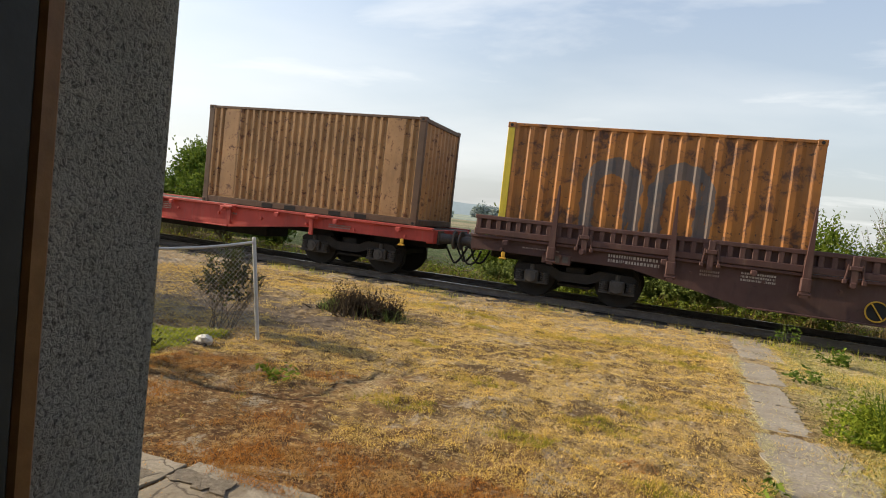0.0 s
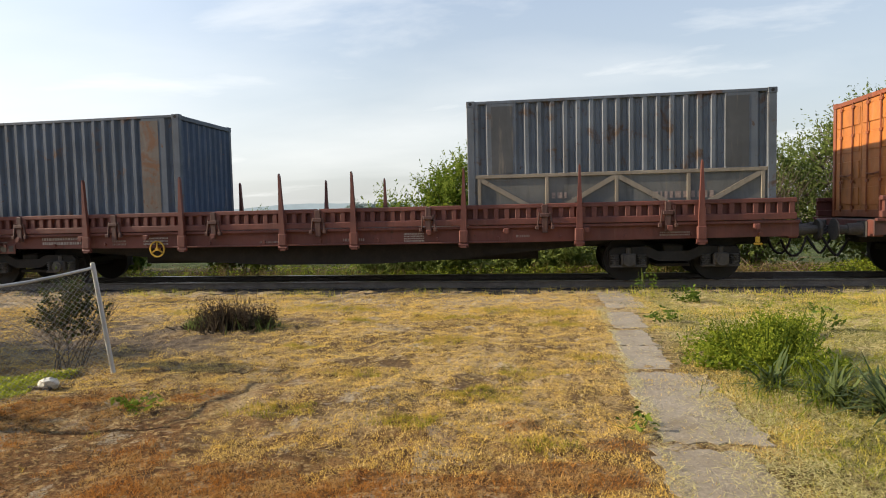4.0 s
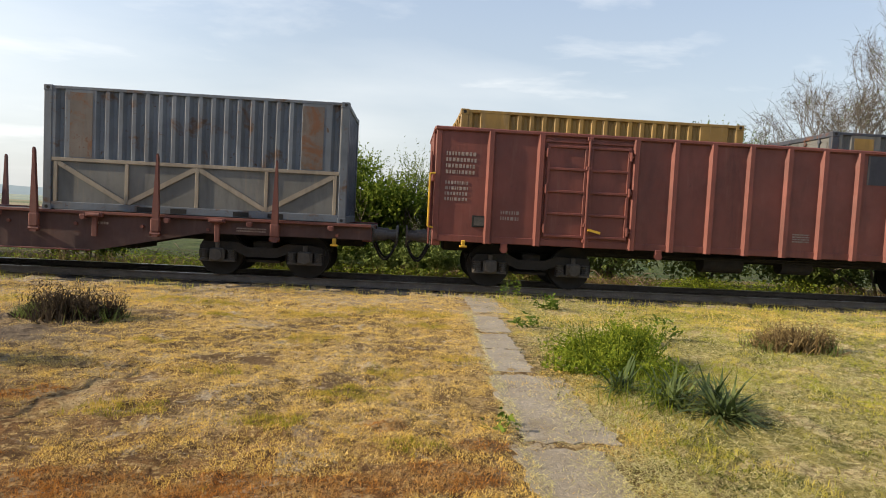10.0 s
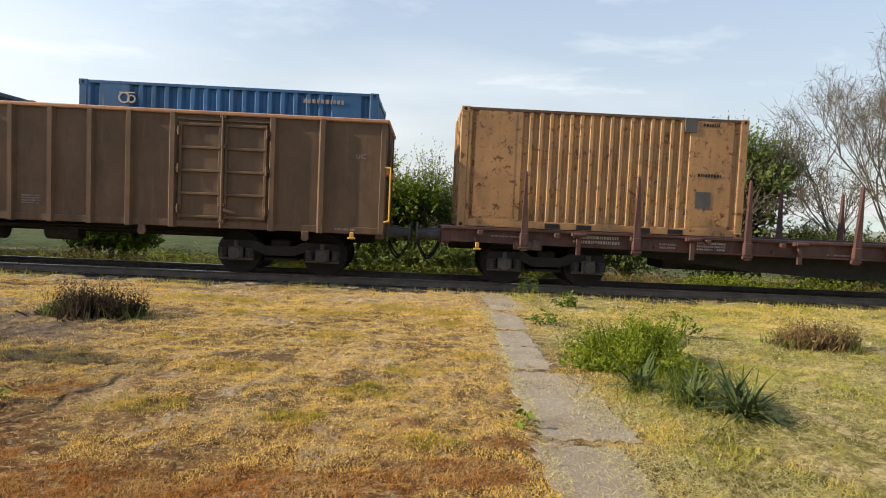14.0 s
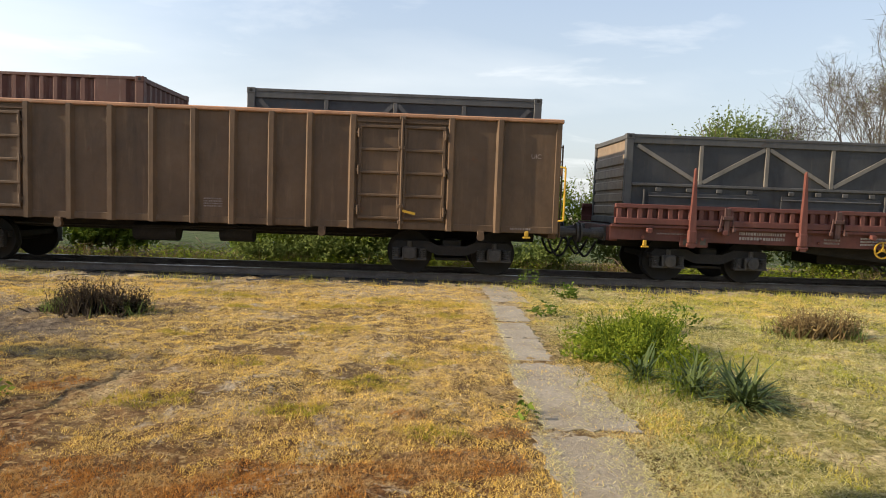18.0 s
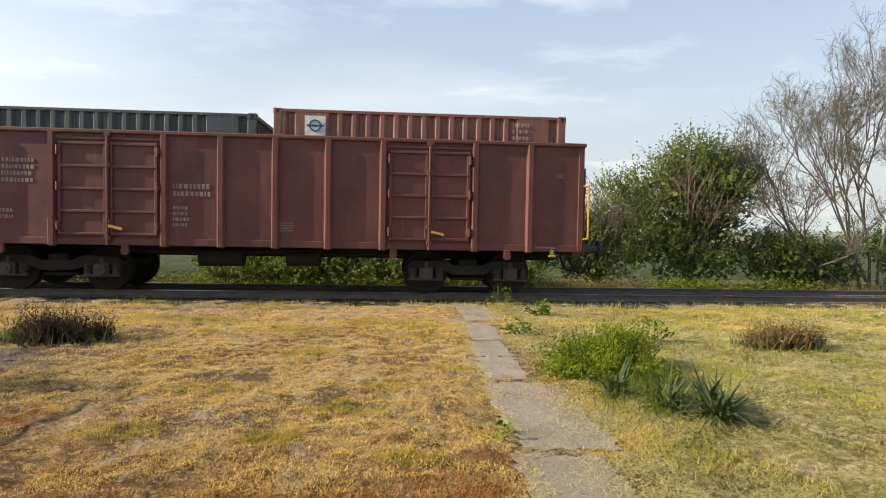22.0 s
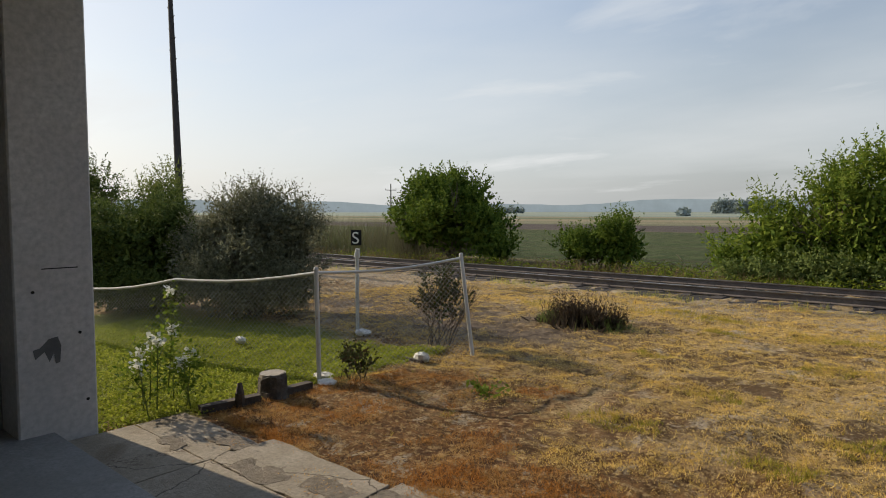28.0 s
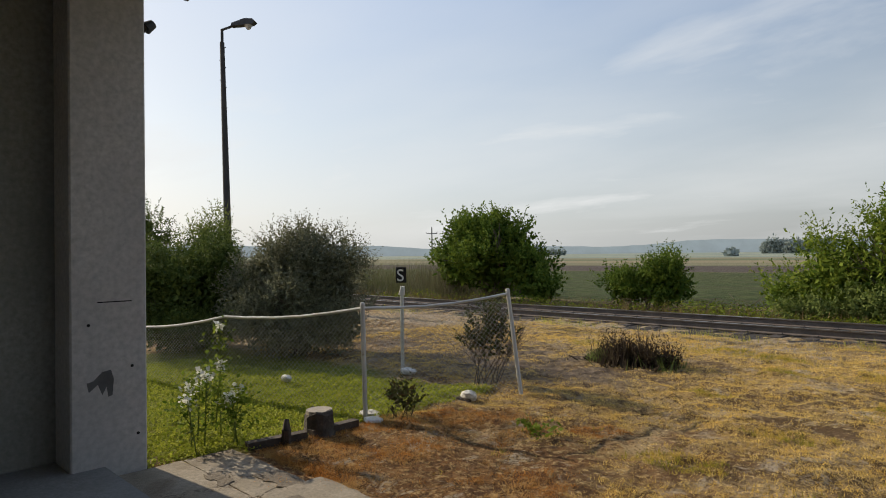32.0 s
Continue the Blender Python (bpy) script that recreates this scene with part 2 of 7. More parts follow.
DUSTY_EAS = metal_paint("gondola_dusty_brown", (0.115, 0.066, 0.033), 0.32, (0.14, 0.055, 0.022), 1.2, 0.75, 0.3, (0.2, 0.12, 0.06))
MAROON_EAS = metal_paint("gondola_maroon", (0.125, 0.038, 0.031), 0.3, (0.09, 0.035, 0.025), 1.2, 0.6, 0.12, (0.19, 0.09, 0.065))
RUST_EDGE = metal_paint("gondola_top_rail", (0.4, 0.2, 0.105), 0.3, (0.2, 0.1, 0.05), 1.2, 0.75, 0.3)
YELLOW = plain("yellow_paint", (0.5, 0.29, 0.025), 0.5, 0, 0.2)
PALE_MARK = plain("pale_stencil_paint", (0.36, 0.31, 0.27), 0.75, 0, 0.3, 20)
WHITE_MARK = plain("faded_white_marking", (0.25, 0.19, 0.16), 0.75, 0, 0.3, 20)
BLACK_HOLE = plain("black_recess", (0.012, 0.011, 0.01), 0.9)

# ---- mesh tools ----


class Mesh:
    """Collects solids as plain vertex and face lists."""

    def __init__(self):
        self.v, self.f = [], []

    def add(self, vs, fs):
        o = len(self.v)
        self.v += [tuple(p) for p in vs]
        self.f += [tuple(i + o for i in q) for q in fs]
        return self

    def box(self, x0, x1, y0, y1, z0, z1, c=0.0):
        if c <= 0:
            vs = [(x, y, z) for x in (x0, x1) for y in (y0, y1) for z in (z0, z1)]
            return self.add(vs, [(0, 1, 3, 2), (4, 6, 7, 5), (0, 4, 5, 1), (2, 3, 7, 6), (0, 2, 6, 4), (1, 5, 7, 3)])
        lo, hi = (x0, y0, z0), (x1, y1, z1)
        vs, key = [], {}
        for sx in (0, 1):
            for sy in (0, 1):
                for sz in (0, 1):
                    s = (sx, sy, sz)
                    for a in range(3):
                        p = []
                        for k in range(3):
                            e = hi[k] if s[k] else lo[k]
                            p.append(e if k == a else e + (-c if s[k] else c))
                        key[s, a] = len(vs)
                        vs.append(p)
        fs = []
        for a in range(3):
            b, d = (a + 1) % 3, (a + 2) % 3
            for s in (0, 1):
                ring = []
                for sb, sd in ((0, 0), (1, 0), (1, 1), (0, 1)):
                    t = [0, 0, 0]
                    t[a], t[b], t[d] = s, sb, sd
                    ring.append(key[tuple(t), a])
                fs.append(ring if s else ring[::-1])
            for sb in (0, 1):
                for sd in (0, 1):
                    t0, t1 = [0, 0, 0], [0, 0, 0]
                    t0[b] = t1[b] = sb
                    t0[d] = t1[d] = sd
                    t1[a] = 1
                    q = [key[tuple(t0), b], key[tuple(t1), b], key[tuple(t1), d], key[tuple(t0), d]]
                    fs.append(q if sb == sd else q[::-1])
        for s in ((x, y, z) for x in (0, 1) for y in (0, 1) for z in (0, 1)):
            t = [key[s, 0], key[s, 1], key[s, 2]]
            fs.append(t if sum(s) % 2 else t[::-1])
        return self.add(vs, fs)

    def tube(self, p0, p1, r0, r1=None, n=8, caps=True):
        p0, p1 = Vector(p0), Vector(p1)
        r1 = r0 if r1 is None else r1
        d = (p1 - p0).normalized()
        a = d.orthogonal().normalized()
        b = d.cross(a)
        vs = []
        for p, r in ((p0, r0), (p1, r1)):
            for i in range(n):
                t = 2 * math.pi * i / n
                vs.append(p + a * (r * math.cos(t)) + b * (r * math.sin(t)))
        fs = [(i, (i + 1) % n, n + (i + 1) % n, n + i) for i in range(n)]
        if caps:
            fs += [tuple(range(n))[::-1], tuple(range(n, 2 * n))]
        return self.add(vs, fs)

    def bar(self, p0, p1, w, h, up=(0, 0, 1)):
        """A square bar from p0 to p1, w wide and h high."""
        p0, p1 = Vector(p0), Vector(p1)
        d = (p1 - p0).normalized()
        s = d.cross(Vector(up)).normalized()
        u = s.cross(d)
        vs = [p + s * (w / 2 * i) + u * (h / 2 * j) for p in (p0, p1) for i, j in ((-1, -1), (1, -1), (1, 1), (-1, 1))]
        return self.add(vs, [(0, 1, 2, 3), (7, 6, 5, 4), (0, 4, 5, 1), (1, 5, 6, 2), (2, 6, 7, 3), (3, 7, 4, 0)])

    def extrude(self, outline, y0, y1):
        """A flat outline of (x, z) points, given thickness from y0 to y1."""
        n = len(outline)
        vs = [(x, y0, z) for x, z in outline] + [(x, y1, z) for x, z in outline]
        fs = [tuple(range(n)), tuple(range(n, 2 * n))[::-1]] + [(i, n + i, n + (i + 1) % n, (i + 1) % n) for i in range(n)]
        return self.add(vs, fs)

    def ring(self, centre, r, thick, n=24, axis='y', squash=1.0):
        cx, cy, cz = centre
        pts = [(cx + r * math.cos(2 * math.pi * i / n), cz + squash * r * math.sin(2 * math.pi * i / n)) for i in range(n)]
        for (x0, z0), (x1, z1) in zip(pts, pts[1:] + pts[:1]):
            self.bar((x0, cy, z0), (x1, cy, z1), thick, thick, (0, 1, 0))
        return self

    def sweep(self, pts, r, n=6):
        """One bent tube through the points."""
        pts = [Vector(p) for p in pts]
        vs, fs = [], []
        for i, p in enumerate(pts):
            d = (pts[min(i + 1, len(pts) - 1)] - pts[max(i - 1, 0)]).normalized()
            a = d.cross(Vector((0.13, 0.97, 0.2))).normalized()
            b = d.cross(a)
            vs += [p + a * (r * math.cos(2 * math.pi * k / n)) + b * (r * math.sin(2 * math.pi * k / n)) for k in range(n)]
        for i in range(len(pts) - 1):
            fs += [(i * n + k, i * n + (k + 1) % n, (i + 1) * n + (k + 1) % n, (i + 1) * n + k) for k in range(n)]
        fs += [tuple(range(n))[::-1], tuple(range((len(pts) - 1) * n, len(pts) * n))]
        return self.add(vs, fs)

    def lathe(self, profile, n=10):
        """A solid turned round z from (radius, z) points."""
        vs = [(r * math.cos(2 * math.pi * k / n), r * math.sin(2 * math.pi * k / n), z) for r, z in profile for k in range(n)]
        m = len(profile)
        fs = [(i * n + k, i * n + (k + 1) % n, (i + 1) * n + (k + 1) % n, (i + 1) * n + k) for i in range(m - 1) for k in range(n)]
        return self.add(vs, fs + [tuple(range(n))[::-1], tuple(range((m - 1) * n, m * n))])

    def mesh(self, name):
        me = bpy.data.meshes.new(name)
        me.from_pydata(self.v, [], self.f)
        me.update()
        return me


def part(name, geo, material, parent=None, label="", loc=(0, 0, 0)):
    """Links a mesh (or a Mesh to be made into one) as one object under a thing or part."""
    me = geo.mesh(name) if isinstance(geo, Mesh) else geo
    if material is not None and not me.materials:
        me.materials.append(material)
    ob = new(name, me)
    ob.parent = parent
    ob.location = loc
    if label:
        ob["label"] = label
    return ob


def thing(name, label, category, group="", kind="", m=None):
    ob = new(name)
    ob.empty_display_size = 0.2
    if m is not None:
        ob.matrix_basis = m
    return tagged(ob, label, category, group, kind)


def solid_thing(name, geo, material, label, category, group="", kind="", m=None):
    ob = part(name, geo, material)
    if m is not None:
        ob.matrix_basis = m
    return tagged(ob, label, category, group, kind)


def quads_mesh(name, verts, per=4):
    """A mesh of separate polygons of `per` corners from an (n*per, 3) array."""
    verts = np.asarray(verts, dtype=np.float32).reshape(-1, 3)
    n = len(verts) // per
    me = bpy.data.meshes.new(name)
    me.vertices.add(len(verts))
    me.vertices.foreach_set("co", verts.ravel())
    me.loops.add(len(verts))
    me.loops.foreach_set("vertex_index", np.arange(len(verts), dtype=np.int32))
    me.polygons.add(n)
    me.polygons.foreach_set("loop_start", np.arange(0, n * per, per, dtype=np.int32))
    me.polygons.foreach_set("loop_total", np.full(n, per, dtype=np.int32))
    me.update(calc_edges=True)
    return me


def text_mesh(body, size, name="lettering"):
    """Letters as a flat mesh in the xz plane, facing -y, starting at the origin."""
    cu = bpy.data.curves.new(name, 'FONT')
    cu.body, cu.size, cu.extrude = body, size, 0.0015
    ob = bpy.data.objects.new(name, cu)
    scene.collection.objects.link(ob)
    dg = bpy.context.evaluated_depsgraph_get()
    me = bpy.data.meshes.new_from_object(ob.evaluated_get(dg))
    bpy.data.objects.remove(ob)
    me.transform(Matrix.Rotation(radians(90), 4, 'X'))
    return me

# ---- ground, track ----
TRACK_Y, RAIL_Z = 14.45, 0.17
rng = np.random.default_rng(7)


def cells(x, y, scale, seed):
    """Smooth random field from 0 to 1."""
    x, y = np.asarray(x) * scale + 100.0 + seed * 17.3, np.asarray(y) * scale + 100.0 + seed * 7.7
    xi, yi = np.floor(x), np.floor(y)
    fx, fy = x - xi, y - yi
    fx, fy = fx * fx * (3 - 2 * fx), fy * fy * (3 - 2 * fy)

    def h(a, b):
        v = np.sin(a * 127.1 + b * 311.7 + seed * 74.7) * 43758.5453
        return v - np.floor(v)
    return (h(xi, yi) * (1 - fx) + h(xi + 1, yi) * fx) * (1 - fy) + (h(xi, yi + 1) * (1 - fx) + h(xi + 1, yi + 1) * fx) * fy


def lumps(x, y):
    calm = 1 - 0.8 * np.clip((x - 1.4) / 0.3, 0, 1) * np.clip((2.9 - x) / 0.3, 0, 1)
    return calm * _lumps(x, y)


def _lumps(x, y):
    return 0.02 * (cells(x, y, 2.3, 41) - 0.5) + 0.05 * (cells(x, y, 4.3, 42) - 0.5) + 0.042 * (cells(x, y, 9.0, 43) - 0.5) + 0.012 * np.sin(1.7 * x + 0.6 * y) * np.sin(1.3 * y - 0.4 * x) 


def ground_height(x, y):
    """A slight swell up to the track, a shallow ditch and level fields behind it."""
    x, y = np.asarray(x, float), np.asarray(y, float)
    near = np.clip((y - 3.2) / 1.5, 0, 1) * np.clip((30 - y) / 4, 0, 1)
    h = lumps(x, y) * near
    h = h - 0.05 * np.clip((-4.2 - x) / 0.5, 0, 1) * np.clip((7 - y) / 2, 0, 1) * near
    h = h - 0.2 * np.clip((y - 16.6) / 2.0, 0, 1)
    return h


def build_ground():
    xs = np.concatenate([[-6000, -2500, -900, -350, -140, -70, -40], np.arange(-28, -9.9, 0.35), np.arange(-9.6, 9.0, 0.065), np.arange(9.2, 28.1, 0.35), [40, 70, 140, 350, 900, 2500, 6000]])
    ys = np.concatenate([[-3000, -600, -120, -30, -8], np.arange(-2, 3.0, 0.35), np.arange(3.1, 13.2, 0.065), np.arange(13.4, 26.1, 0.35), [32, 45, 70, 110, 180, 320, 700, 1500, 4500]])
    X, Y = np.meshgrid(xs, ys)
    Z = ground_height(X, Y)
    v = np.stack([X, Y, Z], -1).reshape(-1, 3)
    nx, ny = len(xs), len(ys)
    i = np.arange(nx * ny).reshape(ny, nx)
    f = np.stack([i[:-1, :-1], i[:-1, 1:], i[1:, 1:], i[1:, :-1]], -1).reshape(-1, 4)
    me = bpy.data.meshes.new("ground")
    me.vertices.add(len(v))
    me.vertices.foreach_set("co", v.astype(np.float32).ravel())
    me.loops.add(f.size)
    me.loops.foreach_set("vertex_index", f.astype(np.int32).ravel())
    me.polygons.add(len(f))
    me.polygons.foreach_set("loop_start", np.arange(0, f.size, 4, dtype=np.int32))
    me.polygons.foreach_set("loop_total", np.full(len(f), 4, dtype=np.int32))
    me.update(calc_edges=True)
    me.polygons.foreach_set("use_smooth", np.ones(len(f), dtype=bool))
    return me


def span(nt, val, a, b, soft):
    """1 between a and b, with soft borders."""
    def step(edge, up):
        r = nt.nodes.new("ShaderNodeMapRange")
        r.interpolation_type = 'SMOOTHSTEP'
        r.inputs["From Min"].default_value, r.inputs["From Max"].default_value = (edge - soft, edge + soft)
        r.inputs["To Min"].default_value, r.inputs["To Max"].default_value = (0, 1) if up else (1, 0)
        nt.links.new(val, r.inputs["Value"])
        return r.outputs[0]
    m = nt.nodes.new("ShaderNodeMath")
    m.operation = 'MULTIPLY'
    nt.links.new(step(a, True), m.inputs[0])
    nt.links.new(step(b, False), m.inputs[1])
    return m.outputs[0]


def times(nt, a, b):
    m = nt.nodes.new("ShaderNodeMath")
    m.operation = 'MULTIPLY'
    nt.links.new(a, m.inputs[0])
    nt.links.new(b, m.inputs[1])
    return m.outputs[0]


def ground_material():
    m, nt, b = shader("ground_soil")
    v = vec_of(nt)
    wob = nt.nodes.new("ShaderNodeMixRGB")
    nz = nt.nodes.new("ShaderNodeTexNoise")
    nz.inputs["Scale"].default_value, nz.inputs["Detail"].default_value = 0.9, 5
    nt.links.new(v, nz.inputs["Vector"])
    add = nt.nodes.new("ShaderNodeVectorMath")
    add.operation = 'MULTIPLY_ADD'
    nt.links.new(nz.outputs["Color"], add.inputs[0])
    add.inputs[1].default_value = (1.6, 1.6, 0)
    nt.links.new(v, add.inputs[2])
    sub = nt.nodes.new("ShaderNodeVectorMath")
    sub.operation = 'SUBTRACT'
    sub.inputs[1].default_value = (0.8, 0.8, 0)
    nt.links.new(add.outputs[0], sub.inputs[0])
    sep = nt.nodes.new("ShaderNodeSeparateXYZ")
    nt.links.new(sub.outputs[0], sep.inputs[0])
    x, y = sep.outputs["X"], sep.outputs["Y"]
    fine = noise_of(nt, v, 14, 7, 0.72, 0.3)
    clod = noise_of(nt, v, 5.5, 8, 0.7, 0.5)
    dry = mixed(nt, ramp_of(nt, noise_of(nt, v, 1.1, 6, 0.65, 0.5), 0.4, 0.62), (0.46, 0.31, 0.13), (0.46, 0.35, 0.21))
    dry = mixed(nt, ramp_of(nt, noise_of(nt, v, 0.75, 7, 0.7, 0.8), 0.48, 0.57), dry, (0.17, 0.11, 0.06))
    dry = mixed(nt, ramp_of(nt, noise_of(nt, v, 1.7, 7, 0.72, 0.8), 0.56, 0.62), dry, (0.52, 0.44, 0.33))
    dry = mixed(nt, ramp_of(nt, clod, 0.4, 0.5), (0.15, 0.095, 0.045), dry)
    dry = mixed(nt, ramp_of(nt, fine, 0.55, 0.63), dry, (0.66, 0.5, 0.25))
    dry = mixed(nt, ramp_of(nt, noise_of(nt, v, 32, 4, 0.7), 0.36, 0.46), (0.12, 0.08, 0.04), dry)
    red = mixed(nt, ramp_of(nt, clod, 0.4, 0.6), (0.1, 0.05, 0.025), (0.3, 0.155, 0.06))
    red = mixed(nt, ramp_of(nt, noise_of(nt, v, 1.9, 7, 0.72, 0.8), 0.55, 0.61), red, (0.5, 0.42, 0.31))
    red = mixed(nt, ramp_of(nt, fine, 0.5, 0.6), red, (0.5, 0.34, 0.16))
    red = mixed(nt, ramp_of(nt, noise_of(nt, v, 34, 4, 0.7), 0.36, 0.46), (0.1, 0.05, 0.022), red)
    dark_soil = mixed(nt, ramp_of(nt, clod, 0.36, 0.62), (0.07, 0.052, 0.04), (0.24, 0.185, 0.13))
    soil = mixed(nt, ramp_of(nt, clod, 0.38, 0.62), (0.26, 0.2, 0.14), (0.5, 0.41, 0.29))
    green = mixed(nt, ramp_of(nt, clod, 0.4, 0.6), (0.16, 0.15, 0.045), (0.38, 0.32, 0.11))
    green = mixed(nt, ramp_of(nt, fine, 0.5, 0.68), green, (0.62, 0.53, 0.27))
    green = mixed(nt, ramp_of(nt, noise_of(nt, v, 1.3, 5, 0.6, 0.6), 0.5, 0.62), green, mixed(nt, ramp_of(nt, fine, 0.42, 0.56), (0.3, 0.22, 0.1), (0.66, 0.54, 0.3)))
    lawn = mixed(nt, ramp_of(nt, noise_of(nt, v, 9, 6, 0.7), 0.4, 0.65), (0.13, 0.16, 0.025), (0.28, 0.28, 0.06))
    c = dry
    c = mixed(nt, times(nt, span(nt, y, -5, 4.5, 0.9), span(nt, x, -9, 1.7, 0.4)), c, red)
    c = mixed(nt, times(nt, times(nt, span(nt, y, -5, 6.4, 0.8), span(nt, x, -9, -1.2, 0.8)), ramp_of(nt, noise_of(nt, v, 0.9, 6, 0.7, 0.8), 0.42, 0.56)), c, red)
    # ragged patches of darker brown soil around and left of the heather
    c = mixed(nt, times(nt, times(nt, span(nt, y, 6.8, 9.8, 0.8), span(nt, x, -9.5, -3.0, 0.9)), ramp_of(nt, noise_of(nt, v, 0.8, 6, 0.7, 0.6), 0.36, 0.5)), c, dark_soil)
    c = mixed(nt, times(nt, span(nt, y, 10.6, 13.2, 0.5), ramp_of(nt, noise_of(nt, vec_of(nt, (0.35, 1.0, 1)), 0.9, 6, 0.65, 0.5), 0.42, 0.54)), c, soil)
    c = mixed(nt, times(nt, span(nt, y, -9, 12.6, 0.6), span(nt, x, 2.6, 40, 0.5)), c, green)
    c = mixed(nt, times(nt, span(nt, y, 2.4, 6.1, 0.35), span(nt, x, -11, -4.3, 0.25)), c, lawn)
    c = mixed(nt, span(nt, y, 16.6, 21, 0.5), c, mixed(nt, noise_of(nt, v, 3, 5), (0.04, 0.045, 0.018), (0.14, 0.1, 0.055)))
    # fields behind the line: crop, ploughed strip, stubble, far grass paled by painted haze
    rows = noise_of(nt, vec_of(nt, (0.05, 2.2, 1)), 1.0, 3)
    crop = mixed(nt, ramp_of(nt, noise_of(nt, v, 1.6, 5, 0.7), 0.4, 0.62), (0.035, 0.06, 0.018), (0.1, 0.118, 0.045))
    crop = mixed(nt, ramp_of(nt, rows, 0.45, 0.7), crop, (0.08, 0.075, 0.04))
    c = mixed(nt, span(nt, y, 21.5, 58, 0.8), c, crop)
    c = mixed(nt, span(nt, y, 58, 84, 1.2), c, mixed(nt, noise_of(nt, vec_of(nt, (0.03, 1.2, 1)), 1.0, 3), (0.075, 0.06, 0.052), (0.115, 0.095, 0.08)))
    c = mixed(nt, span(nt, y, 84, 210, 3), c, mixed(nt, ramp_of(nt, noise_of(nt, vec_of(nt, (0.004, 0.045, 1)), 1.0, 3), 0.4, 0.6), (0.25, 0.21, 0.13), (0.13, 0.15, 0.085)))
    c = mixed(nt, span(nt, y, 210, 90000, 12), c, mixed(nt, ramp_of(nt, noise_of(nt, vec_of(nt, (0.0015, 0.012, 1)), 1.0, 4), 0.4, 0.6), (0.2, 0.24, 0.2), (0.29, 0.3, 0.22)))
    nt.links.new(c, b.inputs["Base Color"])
    b.inputs["Roughness"].default_value = 0.95
    b.inputs["Specular IOR Level"].default_value = 0.1
    hgt = nt.nodes.new("ShaderNodeMath")
    hgt.operation = 'MULTIPLY_ADD'
    nt.links.new(clod, hgt.inputs[0])
    hgt.inputs[1].default_value = 1.6
    nt.links.new(fine, hgt.inputs[2])
    bumped(nt, b, hgt.outputs[0], 1.0, 0.09)
    return m


ground_ob = tagged(part("ground", build_ground(), ground_material()), "dry yellow meadow running back to flat fields", "ground", kind="structure")


def build_track():
    bed = Mesh()
    prof = [(-2.1, -0.06), (-1.5, 0.0), (1.5, 0.0), (2.3, -0.22)]
    xs = [-400, -120, -60] + [i * 1.0 for i in range(-45, 31)] + [60, 120, 400]
    vs, fs = [], []
    r = random.Random(3)
    for x in xs:
        for dy, z in prof:
            vs.append((x, TRACK_Y + dy + r.uniform(-0.05, 0.05), z + r.uniform(-0.015, 0.015)))
        for dy, z in reversed(prof):
            vs.append((x, TRACK_Y + dy, -0.5))
    k = 2 * len(prof)
    for i in range(len(xs) - 1):
        for j in range(k):
            fs.append((i * k + j, i * k + (j + 1) % k, (i + 1) * k + (j + 1) % k, (i + 1) * k + j))
    bed.add(vs, fs)
    track = thing("railway_track", "single railway track on dark weedy ballast", "railway track", kind="structure")
    part("ballast_bed", bed, BALLAST, track)
    sleeper = Mesh().box(-0.12, 0.12, -1.25, 1.25, -0.1, 0.0, 0.015).mesh("sleeper")
    sleeper.materials.append(SLEEPER)
    clip = Mesh()
    for sy in (-1, 1):
        for d in (-0.1, 0.1):
            clip.box(-0.05, 0.05, sy * 0.752 + d - 0.035, sy * 0.752 + d + 0.035, 0.0, 0.035, 0.008)
    clip = clip.mesh("rail_clip")
    clip.materials.append(RAIL)
    for i in range(-68, 40):
        s = part("sleeper", sleeper, None, track, loc=(i * 0.62 + r.uniform(-0.03, 0.03), TRACK_Y, 0.022))
        part("rail_clip", clip, None, s)
    for sy in (-1, 1):
        y = TRACK_Y + sy * 0.752
        rail = Mesh()
        out = [(-0.07, 0.0), (0.07, 0.0), (0.07, 0.015), (0.012, 0.035), (0.012, 0.11), (0.036, 0.125), (0.036, 0.146), (-0.036, 0.146), (-0.036, 0.125), (-0.012, 0.11), (-0.012, 0.035), (-0.07, 0.015)]
        n = len(out)
        rail.add([(x, y + a, 0.022 + b) for x in (-400, 400) for a, b in out], [tuple(range(n))] + [(i, (i + 1) % n, n + (i + 1) % n, n + i) for i in range(n)])
        ro = part("rail", rail, RAIL, track)
        part("rail_head", Mesh().box(-400, 400, y - 0.03, y + 0.03, 0.166, 0.17), RAILTOP, ro)


build_track()

# ---- the train ----
# s: place along the train; at time t a point stands at x = s - run(t)


def run(t):
    return 0.2 * math.exp(-t / 0.25) + 7.58508 * t + 0.0441963 * t ** 2 - 0.00187109 * t ** 3 + 0.0000387420 * t ** 4


MOVERS = []          # (thing, s, y, z)
WHEELSETS = []       # (wheelset, pose in its bogie)
WHEEL_R = 0.46


